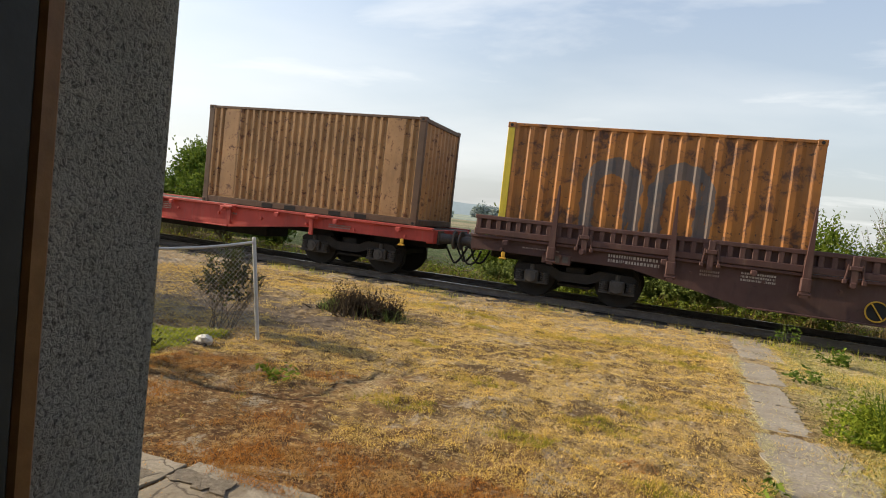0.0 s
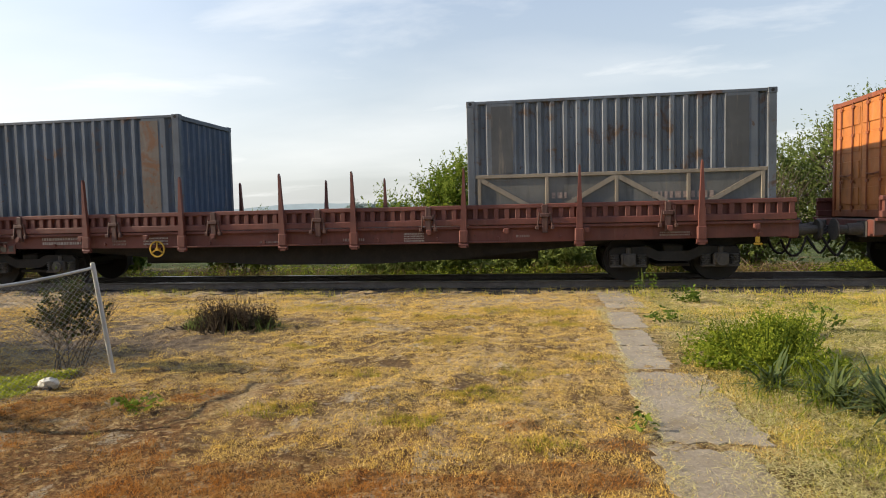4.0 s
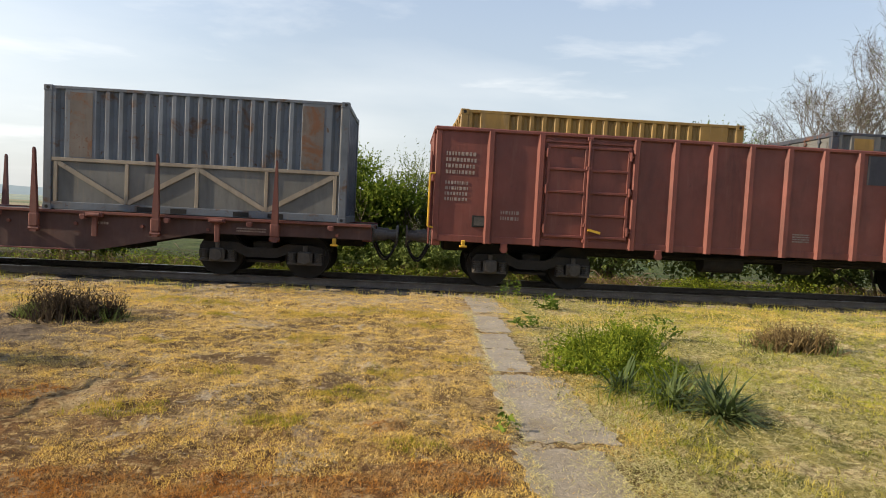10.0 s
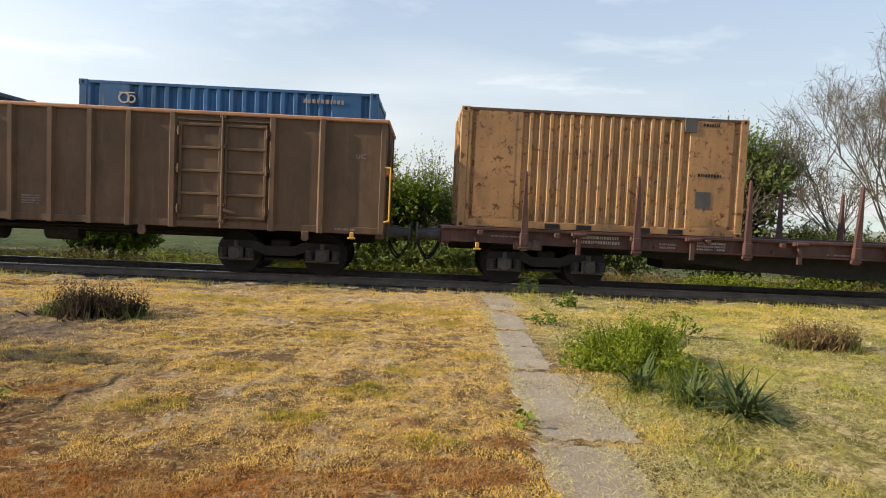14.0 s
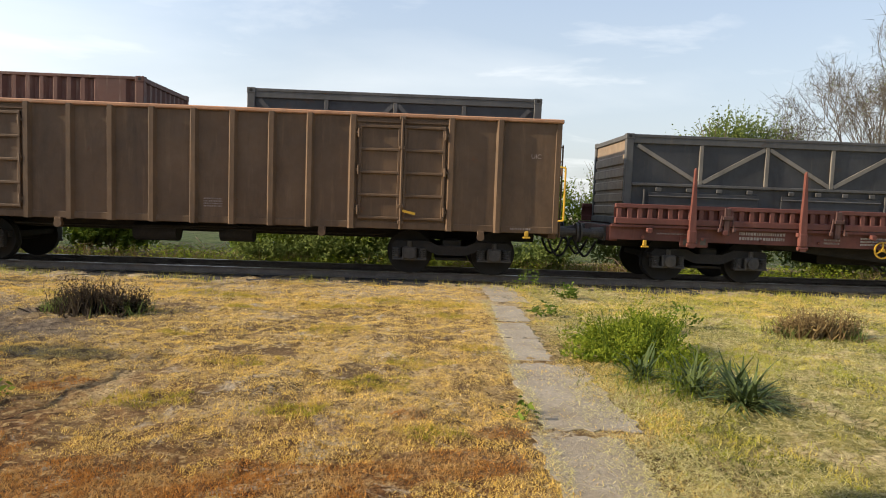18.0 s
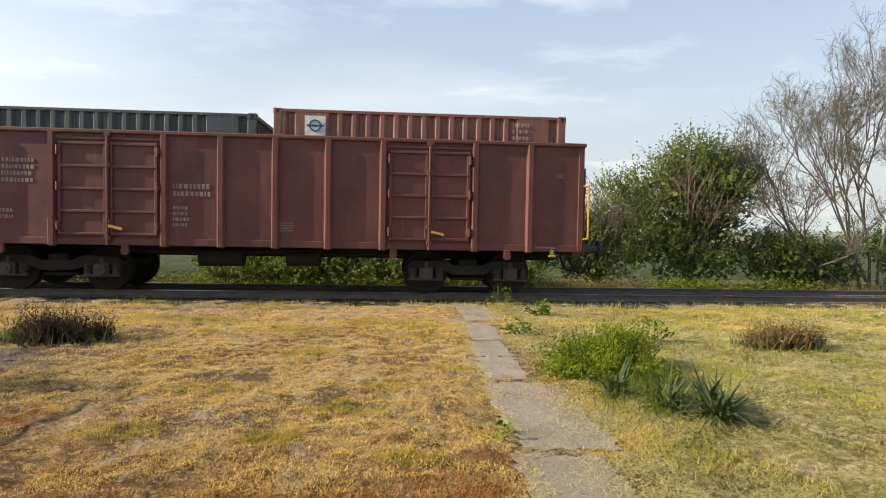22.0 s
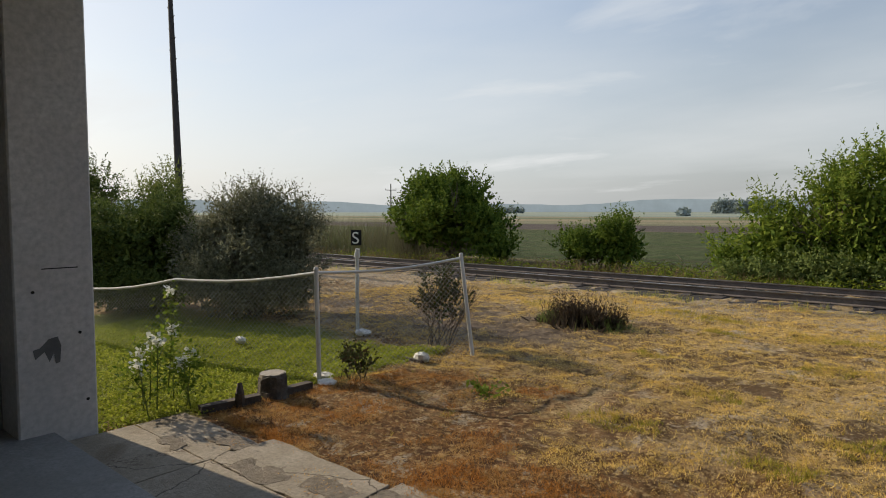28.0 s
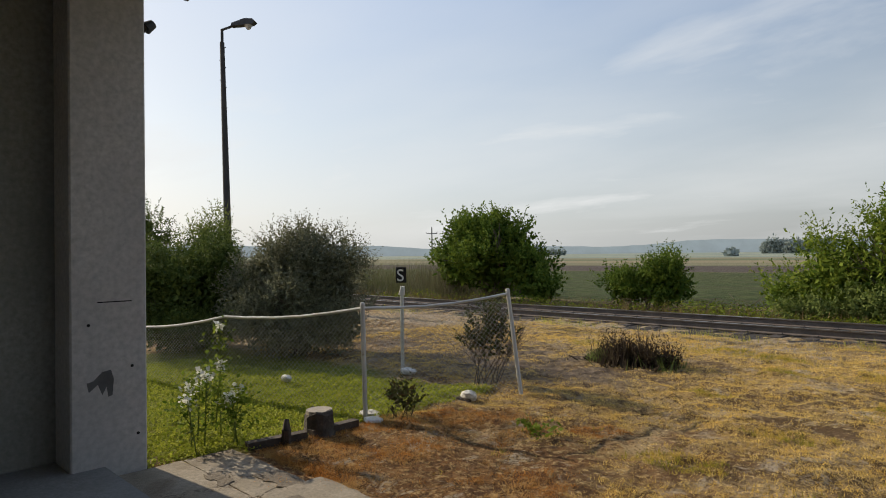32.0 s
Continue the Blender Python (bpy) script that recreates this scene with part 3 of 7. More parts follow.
def wheelset_mesh():
    m = Mesh()
    m.tube((0, -1.0, 0), (0, 1.0, 0), 0.08, n=10)
    for sy in (-1, 1):
        y = sy * 0.752
        m.tube((0, y - 0.065, 0), (0, y + 0.065, 0), WHEEL_R, n=28)
        m.tube((0, y - sy * 0.065, 0), (0, y - sy * 0.1, 0), WHEEL_R + 0.03, n=28)
        m.tube((0, y + sy * 0.062, 0), (0, y + sy * 0.11, 0), 0.13, n=12)
        for k in range(6):
            a = k * math.pi / 3
            m.tube((0.26 * math.cos(a), y + sy * 0.06, 0.26 * math.sin(a)), (0.26 * math.cos(a), y + sy * 0.072, 0.26 * math.sin(a)), 0.045, n=8)
    return m.mesh("wheelset")


def spring_mesh():
    prof = []
    for k in range(5):
        z = k * 0.045
        prof += [(0.06, z), (0.09, z + 0.006), (0.09, z + 0.026), (0.06, z + 0.032)]
    m = Mesh().lathe(prof)
    return m.mesh("coil_spring")


def sideframe_mesh():
    top = [(-1.28, 0.62), (-1.2, 0.7), (-0.5, 0.72), (-0.3, 0.62), (0.3, 0.62), (0.5, 0.72), (1.2, 0.7), (1.28, 0.62), (1.2, 0.56), (0.62, 0.55), (0.3, 0.42), (-0.3, 0.42), (-0.62, 0.55), (-1.2, 0.56)]
    m = Mesh().extrude(top, -0.06, 0.06)
    for x in (-0.9, 0.9):
        for d in (-0.33, 0.33):
            m.box(x + d - 0.04, x + d + 0.04, -0.05, 0.05, 0.3, 0.6, 0.01)
    return m.mesh("side_frame")


def axlebox_mesh():
    m = Mesh().box(-0.15, 0.15, -0.1, 0.1, 0.32, 0.58, 0.03)
    m.tube((0, -0.11, 0.45), (0, -0.16, 0.45), 0.12, n=14)
    m.tube((0, -0.16, 0.45), (0, -0.175, 0.45), 0.06, n=10)
    m.box(-0.36, 0.36, -0.07, 0.07, 0.3, 0.345, 0.01)
    m.tube((0, -0.02, 0.56), (0, -0.02, 0.7), 0.05, n=8)
    return m.mesh("axle_box")


BOGIE_MESH = {"wheel": (wheelset_mesh(), TYRE), "spring": (spring_mesh(), BOGIE_GREY), "frame": (sideframe_mesh(), BOGIE), "box": (axlebox_mesh(), BOGIE_GREY)}
for _me, _ma in BOGIE_MESH.values():
    _me.materials.append(_ma)


def bogie(wagon, x):
    b = part("bogie", Mesh().box(-0.2, 0.2, -1.0, 1.0, 0.5, 0.75, 0.03), BOGIE, wagon, "dark greasy two-axle bogie", (x, 0, 0))
    for sy in (-1, 1):
        o = part("side_frame", BOGIE_MESH["frame"][0], None, b, loc=(0, sy * 1.0, 0))
        o.rotation_euler = (0, 0, 0 if sy < 0 else math.pi)
        for ax in (-0.9, 0.9):
            o = part("axle_box", BOGIE_MESH["box"][0], None, b, loc=(ax, sy * 1.06, 0))
            o.rotation_euler = (0, 0, 0 if sy < 0 else math.pi)
            for d in (-0.27, 0.27):
                part("coil_spring", BOGIE_MESH["spring"][0], None, b, loc=(ax + d, sy * 1.06, 0.345))
    for ax in (-0.9, 0.9):
        w = part("wheelset", BOGIE_MESH["wheel"][0], None, b, "worn steel wheels on an axle", (ax, 0, WHEEL_R))
        WHEELSETS.append((w, (ax, 0, WHEEL_R)))
    part("brake_beam", Mesh().box(-0.35, 0.35, -0.9, 0.9, 0.3, 0.36, 0.01).box(-1.3, -1.2, -0.95, 0.95, 0.5, 0.62, 0.01).box(1.2, 1.3, -0.95, 0.95, 0.5, 0.62, 0.01), BOGIE, b)


def end_gear(wagon, half, mat, deck=1.19):
    """Headstocks, buffers, hook, screw coupling and brake hoses at both ends."""
    for sx in (-1, 1):
        x = sx * half
        part("headstock", Mesh().box(min(x, x - sx * 0.18), max(x, x - sx * 0.18), -1.28, 1.28, 0.86, deck - 0.004, 0.012), mat, wagon)
        for sy in (-1, 1):
            y = sy * 0.875
            bf = Mesh().tube((x, y, 1.0), (x + sx * 0.3, y, 1.0), 0.13, 0.11, 16).tube((x + sx * 0.3, y, 1.0), (x + sx * 0.5, y, 1.0), 0.085, n=14)
            bf.tube((x + sx * 0.5, y, 1.0), (x + sx * 0.54, y, 1.0), 0.2, 0.22, 20).box(min(x, x + sx * 0.03), max(x, x + sx * 0.03), y - 0.19, y + 0.19, 0.84, 1.16, 0.01)
            part("buffer", bf, BOGIE_GREY, wagon)
        hook = Mesh().box(min(x, x + sx * 0.3), max(x, x + sx * 0.3), -0.05, 0.05, 0.93, 1.06, 0.02).tube((x + sx * 0.28, 0, 1.0), (x + sx * 0.45, 0, 0.86), 0.035, n=8)
        for y in (-0.07, 0.07):
            hook.tube((x + sx * 0.25, y, 0.98), (x + sx * 0.52, y, 0.8), 0.022, n=6)
        part("coupling", hook, BOGIE, wagon)
        for y in (-0.38, 0.38):
            pts = [(x + sx * (0.02 + 0.5 * k / 7), y + 0.06 * math.sin(k), 0.86 - 0.42 * math.sin(math.pi * (k + 0.4) / 7.6)) for k in range(8)]
            part("brake_hose", Mesh().sweep(pts, 0.026), BOGIE, wagon)


def lashing_eyes(wagon, half, y, z, mat, step=1.55):
    n = int(2 * half / step)
    eye = Mesh().box(-0.06, 0.06, -0.08, 0.0, -0.09, 0.0, 0.015).tube((0, -0.09, -0.06), (0, -0.06, -0.06), 0.05, n=8).mesh("lashing_eye")
    eye.materials.append(mat)
    for k in range(n):
        part("lashing_eye", eye, None, wagon, loc=((k + 0.5) * 2 * half / n - half, y, z))


def marking(wagon, x, y, z, w, h, rows, mat=None, name="stencil_marking"):
    """Unreadable stencilled lines as small bars."""
    r = random.Random(int(x * 977 + z * 131 + w * 53))
    m = Mesh()
    for k in range(rows):
        zz = z + h * (k + 0.2) / rows
        hh = h * 0.6 / rows
        xx = x
        while xx < x + w - 0.02:
            ww = r.uniform(0.25, 1.0) * max(hh * 0.9, 0.03)
            m.box(xx, min(xx + ww, x + w), y - 0.004, y + 0.002, zz, zz + hh)
            xx += ww + hh * 0.35
    return tagged(part(name, m, mat or WHITE_MARK, wagon, "faded white stencil lines"), kind="stuff")


STAKE_AT = (-7.85, -5.5, -3.15, -0.8, 0.8, 3.15, 5.5, 7.85)


def brake_plate(w, x, z):
    """Dark disc with a yellow rim and a slanting yellow bar."""
    d = part("brake_plate", Mesh().tube((x, -1.335, z), (x, -1.325, z), 0.18, n=24), BLACK_HOLE, w, "dark brake selector disc")
    part("yellow_rim", Mesh().ring((x, -1.338, z), 0.18, 0.024, 28), YELLOW, d, "yellow painted rim")
    part("selector_bar", Mesh().bar((x - 0.09, -1.34, z + 0.13), (x + 0.09, -1.34, z - 0.13), 0.02, 0.05, (0, 1, 0)), YELLOW, d, "yellow selector bar")


def flat_wagon(s0, s1, mat, sides=True, stakes=True, wheel_at=None, seed=1, belly=0.77, label="", plate_at=None, deep=False, flaps=()):
    half = (s1 - s0) / 2
    dk = 1.19
    w = thing("flat_wagon", label or ("rust-red bogie flat wagon with ribbed drop sides and stakes" if sides else "rust-red bogie flat wagon with open deck and stakes"), "railway wagon", "wagons of the freight train")
    MOVERS.append((w, (s0 + s1) / 2, TRACK_Y, RAIL_Z))
    r = random.Random(seed)
    part("deck", Mesh().box(-half + 0.01, half - 0.01, -1.3, 1.3, dk - 0.07, dk, 0.01), SLEEPER, w, "dark worn plank deck")
    for sy in (-1, 1):
        y0 = sy * 1.3
        low = 0.86 if deep else dk - belly
        prof = [(-half, dk - 0.004), (half, dk - 0.004), (half, 0.9), (half - 3.4, 0.88), (half - 5.6, low), (-half + 5.6, low), (-half + 3.4, 0.88), (-half, 0.9)]
        part("solebar", Mesh().extrude(prof, y0 - 0.02, y0 + 0.02), mat if deep or mat is BRIGHT_RED else SILL, w)
        part("solebar_flange", Mesh().box(-half, half, min(y0, y0 + sy * 0.1), max(y0, y0 + sy * 0.1), dk - 0.03, dk + 0.03, 0.008).box(-half + 5.6, half - 5.6, min(y0, y0 + sy * 0.07), max(y0, y0 + sy * 0.07), low, low + 0.03, 0.006), mat, w)
    part("centre_sill", Mesh().box(-half + 0.2, half - 0.2, -0.3, 0.3, 0.7, dk - 0.08, 0.02).box(-half + 5, half - 5, -0.5, 0.5, 0.45, 0.7, 0.02), BOGIE, w)
    if deep:
        for y0 in (-0.95, 0.95):
            prof = [(-half + 3.2, dk - 0.1), (half - 3.2, dk - 0.1), (half - 3.6, 0.8), (half - 5.0, 0.66), (half - 6.8, 0.5), (half - 8.4, 0.42), (-half + 8.4, 0.42), (-half + 6.8, 0.5), (-half + 5.0, 0.66), (-half + 3.6, 0.8)]
            part("belly_girder", Mesh().extrude(prof, y0 - 0.02, y0 + 0.02), BOGIE, w, "black fish-bellied girder")
    end_gear(w, half, mat)
    for sx in (-1, 1):
        bogie(w, sx * (half - 2.27))
    lashing_eyes(w, half, -1.4, dk - 0.03, mat)
    if sides:
        n = 8
        rib_me = Mesh().box(-0.05, 0.05, -0.052, 0.03, 0.16, 0.385, 0.01).mesh("side_rib")
        rib_me.materials.append(mat)
        cuts = [-half + 0.05 + k * (2 * half - 0.1) / n for k in range(n + 1)]
        for sy in (-1, 1):
            for a, c in zip(cuts, cuts[1:]):
                y = sy * 1.36
                pan = Mesh().box(a + 0.02, c - 0.02, y + sy * 0.02 - 0.008, y + sy * 0.02 + 0.008, dk + 0.04, dk + 0.43) if sy > 0 else Mesh().box(a + 0.02, c - 0.02, y + 0.03, y + 0.046, dk + 0.04, dk + 0.43)
                pan.box(a + 0.02, c - 0.02, y - 0.06, y + 0.046, dk + 0.37, dk + 0.46, 0.012).box(a + 0.02, c - 0.02, y - 0.06, y + 0.046, dk + 0.04, dk + 0.17, 0.012)
                p = part("drop_side", pan, mat, w)
                if sy < 0:
                    k = 11
                    for q in range(k):
                        part("side_rib", rib_me, None, p, loc=(a + (q + 0.5) * (c - a) / k, y, dk))
        lat = Mesh().box(-0.06, 0.06, -0.07, 0.0, -0.12, 0.46, 0.012).box(-0.1, 0.1, -0.1, -0.02, 0.2, 0.28, 0.01).tube((-0.15, -0.06, 0.0), (-0.11, -0.06, 0.3), 0.018, n=6).tube((0.15, -0.06, 0.0), (0.11, -0.06, 0.3), 0.018, n=6).box(-0.19, -0.12, -0.1, -0.02, -0.05, 0.03, 0.01).box(0.12, 0.19, -0.1, -0.02, -0.05, 0.03, 0.01).mesh("side_latch")
        lat.materials.append(DARK_WAGON)
        for c in cuts[1:-1]:
            part("side_latch", lat, None, w, loc=(c, -1.385, dk - 0.02))
    else:
        lat = Mesh().box(-0.16, 0.16, -0.1, 0.0, -0.06, 0.02, 0.012).tube((-0.12, -0.09, -0.02), (0.12, -0.09, -0.02), 0.045, n=10).box(-0.05, 0.05, -0.06, 0.0, -0.45, -0.05, 0.01).mesh("lashing_winch")
        lat.materials.append(mat)
        for x in (-6.7, -4.3, -2.0, 0.0, 2.0, 4.3, 6.7):
            part("lashing_winch", lat, None, w, loc=(x, -1.39, dk - 0.02))
    if stakes:
        st = Mesh()
        prof = [(-0.06, -0.42), (0.06, -0.42), (0.065, 0.1), (0.03, 0.85), (0.018, 1.18), (-0.004, 1.24), (-0.02, 1.2), (-0.03, 0.85), (-0.065, 0.1)]
        st.extrude(prof, -0.04, 0.04).box(-0.09, 0.09, -0.05, 0.05, -0.32, -0.05, 0.02).tube((-0.1, 0.0, -0.36), (0.1, 0.0, -0.36), 0.045, n=8)
        st = st.mesh("stake")
        st.materials.append(mat)
        for x in STAKE_AT:
            for sy in (-1, 1):
                o = part("stake", st, None, w, "tapered steel stake", (x, sy * 1.46, dk))
                o.rotation_euler = (0, radians(r.uniform(-1.2, 1.2)), 0)
    for sx in flaps:
        # end flap folded down over the buffers, with its hinge lugs
        x0, x1 = sorted((sx * half, sx * (half + 0.52)))
        fl = part("end_flap", Mesh().box(x0, x1, -1.25, 1.25, dk + 0.02, dk + 0.1, 0.01).box(x0, x1, -1.25, -1.19, dk + 0.1, dk + 0.33, 0.01).box(x0 + 0.05, x1 - 0.05, -1.19, 1.25, dk + 0.1, dk + 0.26, 0.02), mat, w, "folded steel end flap")
        for k in (0.25, 0.8):
            lx = x0 + k * (x1 - x0)
            part("flap_hinge", Mesh().box(lx - 0.09, lx + 0.09, -1.27, -1.1, dk + 0.33, dk + 0.37, 0.01).tube((lx - 0.12, -1.2, dk + 0.39), (lx + 0.12, -1.2, dk + 0.39), 0.028, n=8), BOGIE_GREY, fl)
    if wheel_at is not None:
        x, z = wheel_at
        hw = Mesh().ring((x, -1.4, z), 0.17, 0.028, 26)
        for k in range(3):
            a = radians(90 + 120 * k)
            hw.bar((x, -1.4, z), (x + 0.16 * math.cos(a), -1.4, z + 0.16 * math.sin(a)), 0.028, 0.028, (0, 1, 0))
        hw.tube((x, -1.43, z), (x, -1.32, z), 0.04, n=10)
        part("hand_wheel", hw, YELLOW, w, "yellow brake hand wheel")
    if plate_at is not None:
        brake_plate(w, *plate_at)
    for x, z, ww, hh, n, mm in ((-6.75, 0.95, 1.0, 0.2, 2, PALE_MARK), (-8.5, 1.02, 0.8, 0.05, 1, None), (-4.95, 0.92, 0.35, 0.14, 2, None), (-4.2, 0.92, 0.62, 0.19, 3, PALE_MARK), (0.5, 0.92, 0.5, 0.1, 1, None), (1.9, 0.9, 0.45, 0.2, 4, PALE_MARK), (4.2, 0.95, 0.3, 0.08, 1, None), (-1.4, 0.92, 0.5, 0.06, 1, None), (7.1, 0.94, 0.6, 0.1, 2, None)):
        marking(w, x + r.uniform(-0.05, 0.05), -1.324, z, ww, hh, n, mm)
    part("label_plate", Mesh().box(-8.05, -7.45, -1.345, -1.325, 0.78, 1.0, 0.006), mat, w, "steel plate for wagon labels")
    for a, b, c in ((-7.98, 0.82, 0.3), (-7.62, 0.83, 0.12)):
        part("label_paper", Mesh().box(a, a + c, -1.35, -1.3455, b, b + 0.13), BOGIE_GREY, w)
    bolt = Mesh().tube((0, 0.0, 0), (0, -0.05, 0), 0.035, n=8).mesh("side_bolt")
    bolt.materials.append(mat)
    for k in range(15):
        part("side_bolt", bolt, None, w, loc=(-half + 0.7 + k * (2 * half - 1.4) / 14, -1.32, 0.96))
    for sx in (-1, 1):
        lug = Mesh().box(-0.04, 0.04, -0.05, 0.0, -0.12, 0.0, 0.012).box(-0.08, 0.08, -0.08, -0.02, -0.16, -0.12, 0.012)
        part("tow_hook", lug, YELLOW, w, "yellow rope hook", (sx * (half - 0.75), -1.3, 0.9))
    return w


EANOS_RIBS = (-6.34, -5.3, -3.3, -2.46, -1.65, -0.83, 0.0, 0.78, 1.56, 2.33, 3.2, 5.2, 6.2)
EANOS_DOORS = ((-5.3, -3.3), (3.2, 5.2))
EAS_RIBS = (-5.3, -4.08, -1.95, -0.85, 0.22, 1.27, 2.38, 4.27, 5.42)
EAS_DOORS = ((-4.08, -1.95), (2.38, 4.27))


def gondola(s0, s1, mat, ribs, doors, bog, top_mat=None, seed=1, label=""):
    half = (s1 - s0) / 2
    z0, z1 = 0.98, 3.23 if ribs is EAS_RIBS else 3.31
    w = thing("gondola_wagon", label, "railway wagon", "wagons of the freight train")
    MOVERS.append((w, (s0 + s1) / 2, TRACK_Y, RAIL_Z))
    r = random.Random(seed)
    part("floor_frame", Mesh().box(-half + 0.05, half - 0.05, -1.3, 1.3, 1.0, 1.22, 0.02).box(-half + 0.3, half - 0.3, -0.35, 0.35, 0.72, 1.0, 0.02), BOGIE, w)
    for x, ra, ln in ((-1.0, 0.2, 0.9), (0.7, 0.17, 0.7)):
        part("brake_tank", Mesh().tube((x - ln / 2, -0.75, 0.72), (x + ln / 2, -0.75, 0.72), ra, n=16).box(x - 0.03, x + 0.03, -0.8, -0.7, 0.72, 1.05), BOGIE, w)
    part("brake_rod", Mesh().tube((-half + 3.6, -0.95, 0.82), (half - 3.6, -0.95, 0.82), 0.022, n=6).tube((-2.2, -0.95, 0.82), (2.2, -0.95, 0.9), 0.02, n=6), BOGIE, w)
    edges = sorted(set([-half + 0.02] + list(ribs) + [half - 0.02]))
    for sy in (-1, 1):
        y = sy * 1.40
        for a, c in zip(edges, edges[1:]):
            isdoor = any(abs(a - d[0]) < 0.01 for d in doors)
            t = 0.018
            p = part("side_panel", Mesh().box(a, c, y - t, y + t, z0 + 0.1, z1 - 0.05), mat, w)
            if isdoor and sy < 0:
                mid = (a + c) / 2
                fr = Mesh().box(a + 0.06, c - 0.06, y - 0.05, y - 0.018, z1 - 0.2, z1 - 0.14, 0.006)
                part("door_head", fr, mat, w)
                for k, (d0, d1) in enumerate(((a + 0.12, mid - 0.03), (mid + 0.03, c - 0.12))):
                    lf = Mesh().box(d0, d1, y - 0.034, y - 0.019, z0 + 0.16, z1 - 0.24)
                    for zz in np.linspace(z0 + 0.2, z1 - 0.28, 5):
                        lf.box(d0, d1, y - 0.075, y - 0.03, zz - 0.028, zz + 0.028, 0.01)
                    for xx in (d0 + 0.03, d1 - 0.03):
                        lf.box(xx - 0.03, xx + 0.03, y - 0.07, y - 0.03, z0 + 0.16, z1 - 0.24, 0.008)
                    leaf = part("door_leaf", lf, mat, w, "ribbed steel door leaf")
                    hx = d0 if k == 0 else d1
                    for zz in (z0 + 0.35, (z0 + z1) / 2, z1 - 0.42):
                        part("hinge", Mesh().tube((hx, y - 0.085, zz - 0.09), (hx, y - 0.085, zz + 0.09), 0.028, n=8).box(hx - 0.06, hx + 0.06, y - 0.085, y - 0.05, zz - 0.03, zz + 0.03, 0.008), mat, leaf)
                rod = Mesh().tube((mid, y - 0.085, z0 - 0.02), (mid, y - 0.085, z1 - 0.1), 0.03, n=10).box(mid - 0.06, mid + 0.06, y - 0.11, y - 0.05, z1 - 0.14, z1 - 0.06, 0.01)
                for zz in (z0 + 0.12, z0 + 0.45, z1 - 0.7):
                    rod.box(mid - 0.06, mid + 0.06, y - 0.11, y - 0.05, zz - 0.04, zz + 0.04, 0.01)
                rd = part("lock_rod", rod, mat, w)
                part("lock_handle", Mesh().bar((mid + 0.04, y - 0.13, z0 + 0.36), (mid + 0.3, y - 0.13, z0 + 0.3), 0.035, 0.05), YELLOW if r.random() < 0.8 else mat, rd, "worn yellow door handle")
        for x in ribs:
            tap = 0.0
            rb = Mesh()
            hat = [(-0.092, 0.0), (-0.045, 0.09), (0.045, 0.09), (0.092, 0.0)]
            rb.add([(x + u, y + sy * (0.01 + v), z) for z in (z0 - 0.03, z1 - 0.06) for u, v in hat], [(0, 1, 2, 3), (7, 6, 5, 4), (0, 4, 5, 1), (1, 5, 6, 2), (2, 6, 7, 3), (3, 7, 4, 0)])
            if seed == 4:
                rb.box(x - 0.075, x + 0.075, y + sy * 0.03 - 0.05, y + sy * 0.03 + 0.05, z0 - 0.05, z0 + 0.5, 0.02)
            part("rib", rb, mat, w)
        part("bottom_beam", Mesh().box(-half, half, y - 0.035, y + 0.035, z0 - 0.02, z0 + 0.12, 0.01), mat, w)
        part("top_rail", Mesh().box(-half - 0.03, half + 0.03, y - 0.075, y + 0.075, z1 - 0.08, z1, 0.018), top_mat or mat, w, "bent worn top rail")
        for x in (-half + 0.06, half - 0.06):
            part("corner_post", Mesh().box(x - 0.06, x + 0.06, y - 0.04, y + 0.04, z0, z1 - 0.07, 0.012), mat, w)
    for sx in (-1, 1):
        x = sx * (half - 0.03)
        part("end_wall", Mesh().box(x - 0.018, x + 0.018, -1.39, 1.39, z0 + 0.1, z1 - 0.05), mat, w)
        for y in (-0.75, 0.0, 0.75):
            part("end_rib", Mesh().box(x - 0.07, x + 0.07, y - 0.07, y + 0.07, z0 + 0.1, z1 - 0.08, 0.015), mat, w)
        part("end_beam", Mesh().box(x - 0.09, x + 0.09, -1.4, 1.4, z0 + 1.2, z0 + 1.34, 0.015).box(x - 0.075, x + 0.075, -1.4, 1.4, z1 - 0.08, z1, 0.018), top_mat or mat, w)
        lad = Mesh()
        for y in (-1.25, -0.95):
            lad.tube((x + sx * 0.1, y, z0 - 0.1), (x + sx * 0.1, y, z1 - 0.5), 0.018, n=6)
        for zz in np.arange(z0, z1 - 0.5, 0.3):
            lad.tube((x + sx * 0.1, -1.25, zz), (x + sx * 0.1, -0.95, zz), 0.016, n=6)
        part("ladder", lad, mat, w)
        hx = sx * (half - 0.12)
        hr = Mesh()
        pts = [(hx + sx * 0.1, -1.42, z0 + 0.25), (hx + sx * 0.22, -1.46, z0 + 0.27), (hx + sx * 0.22, -1.46, z0 + 1.35), (hx + sx * 0.1, -1.42, z0 + 1.37)]
        for a, c in zip(pts, pts[1:]):
            hr.tube(a, c, 0.02, n=6)
        part("hand_rail", hr, YELLOW, w, "yellow bent hand rail")
        part("tow_hook", Mesh().box(-0.04, 0.04, -0.05, 0.0, -0.11, 0.0, 0.012).box(-0.08, 0.08, -0.08, -0.02, -0.15, -0.11, 0.012), YELLOW, w, "yellow rope hook", (sx * (half - 0.65), -1.4, z0 + 0.02))
        bogie(w, sx * bog)
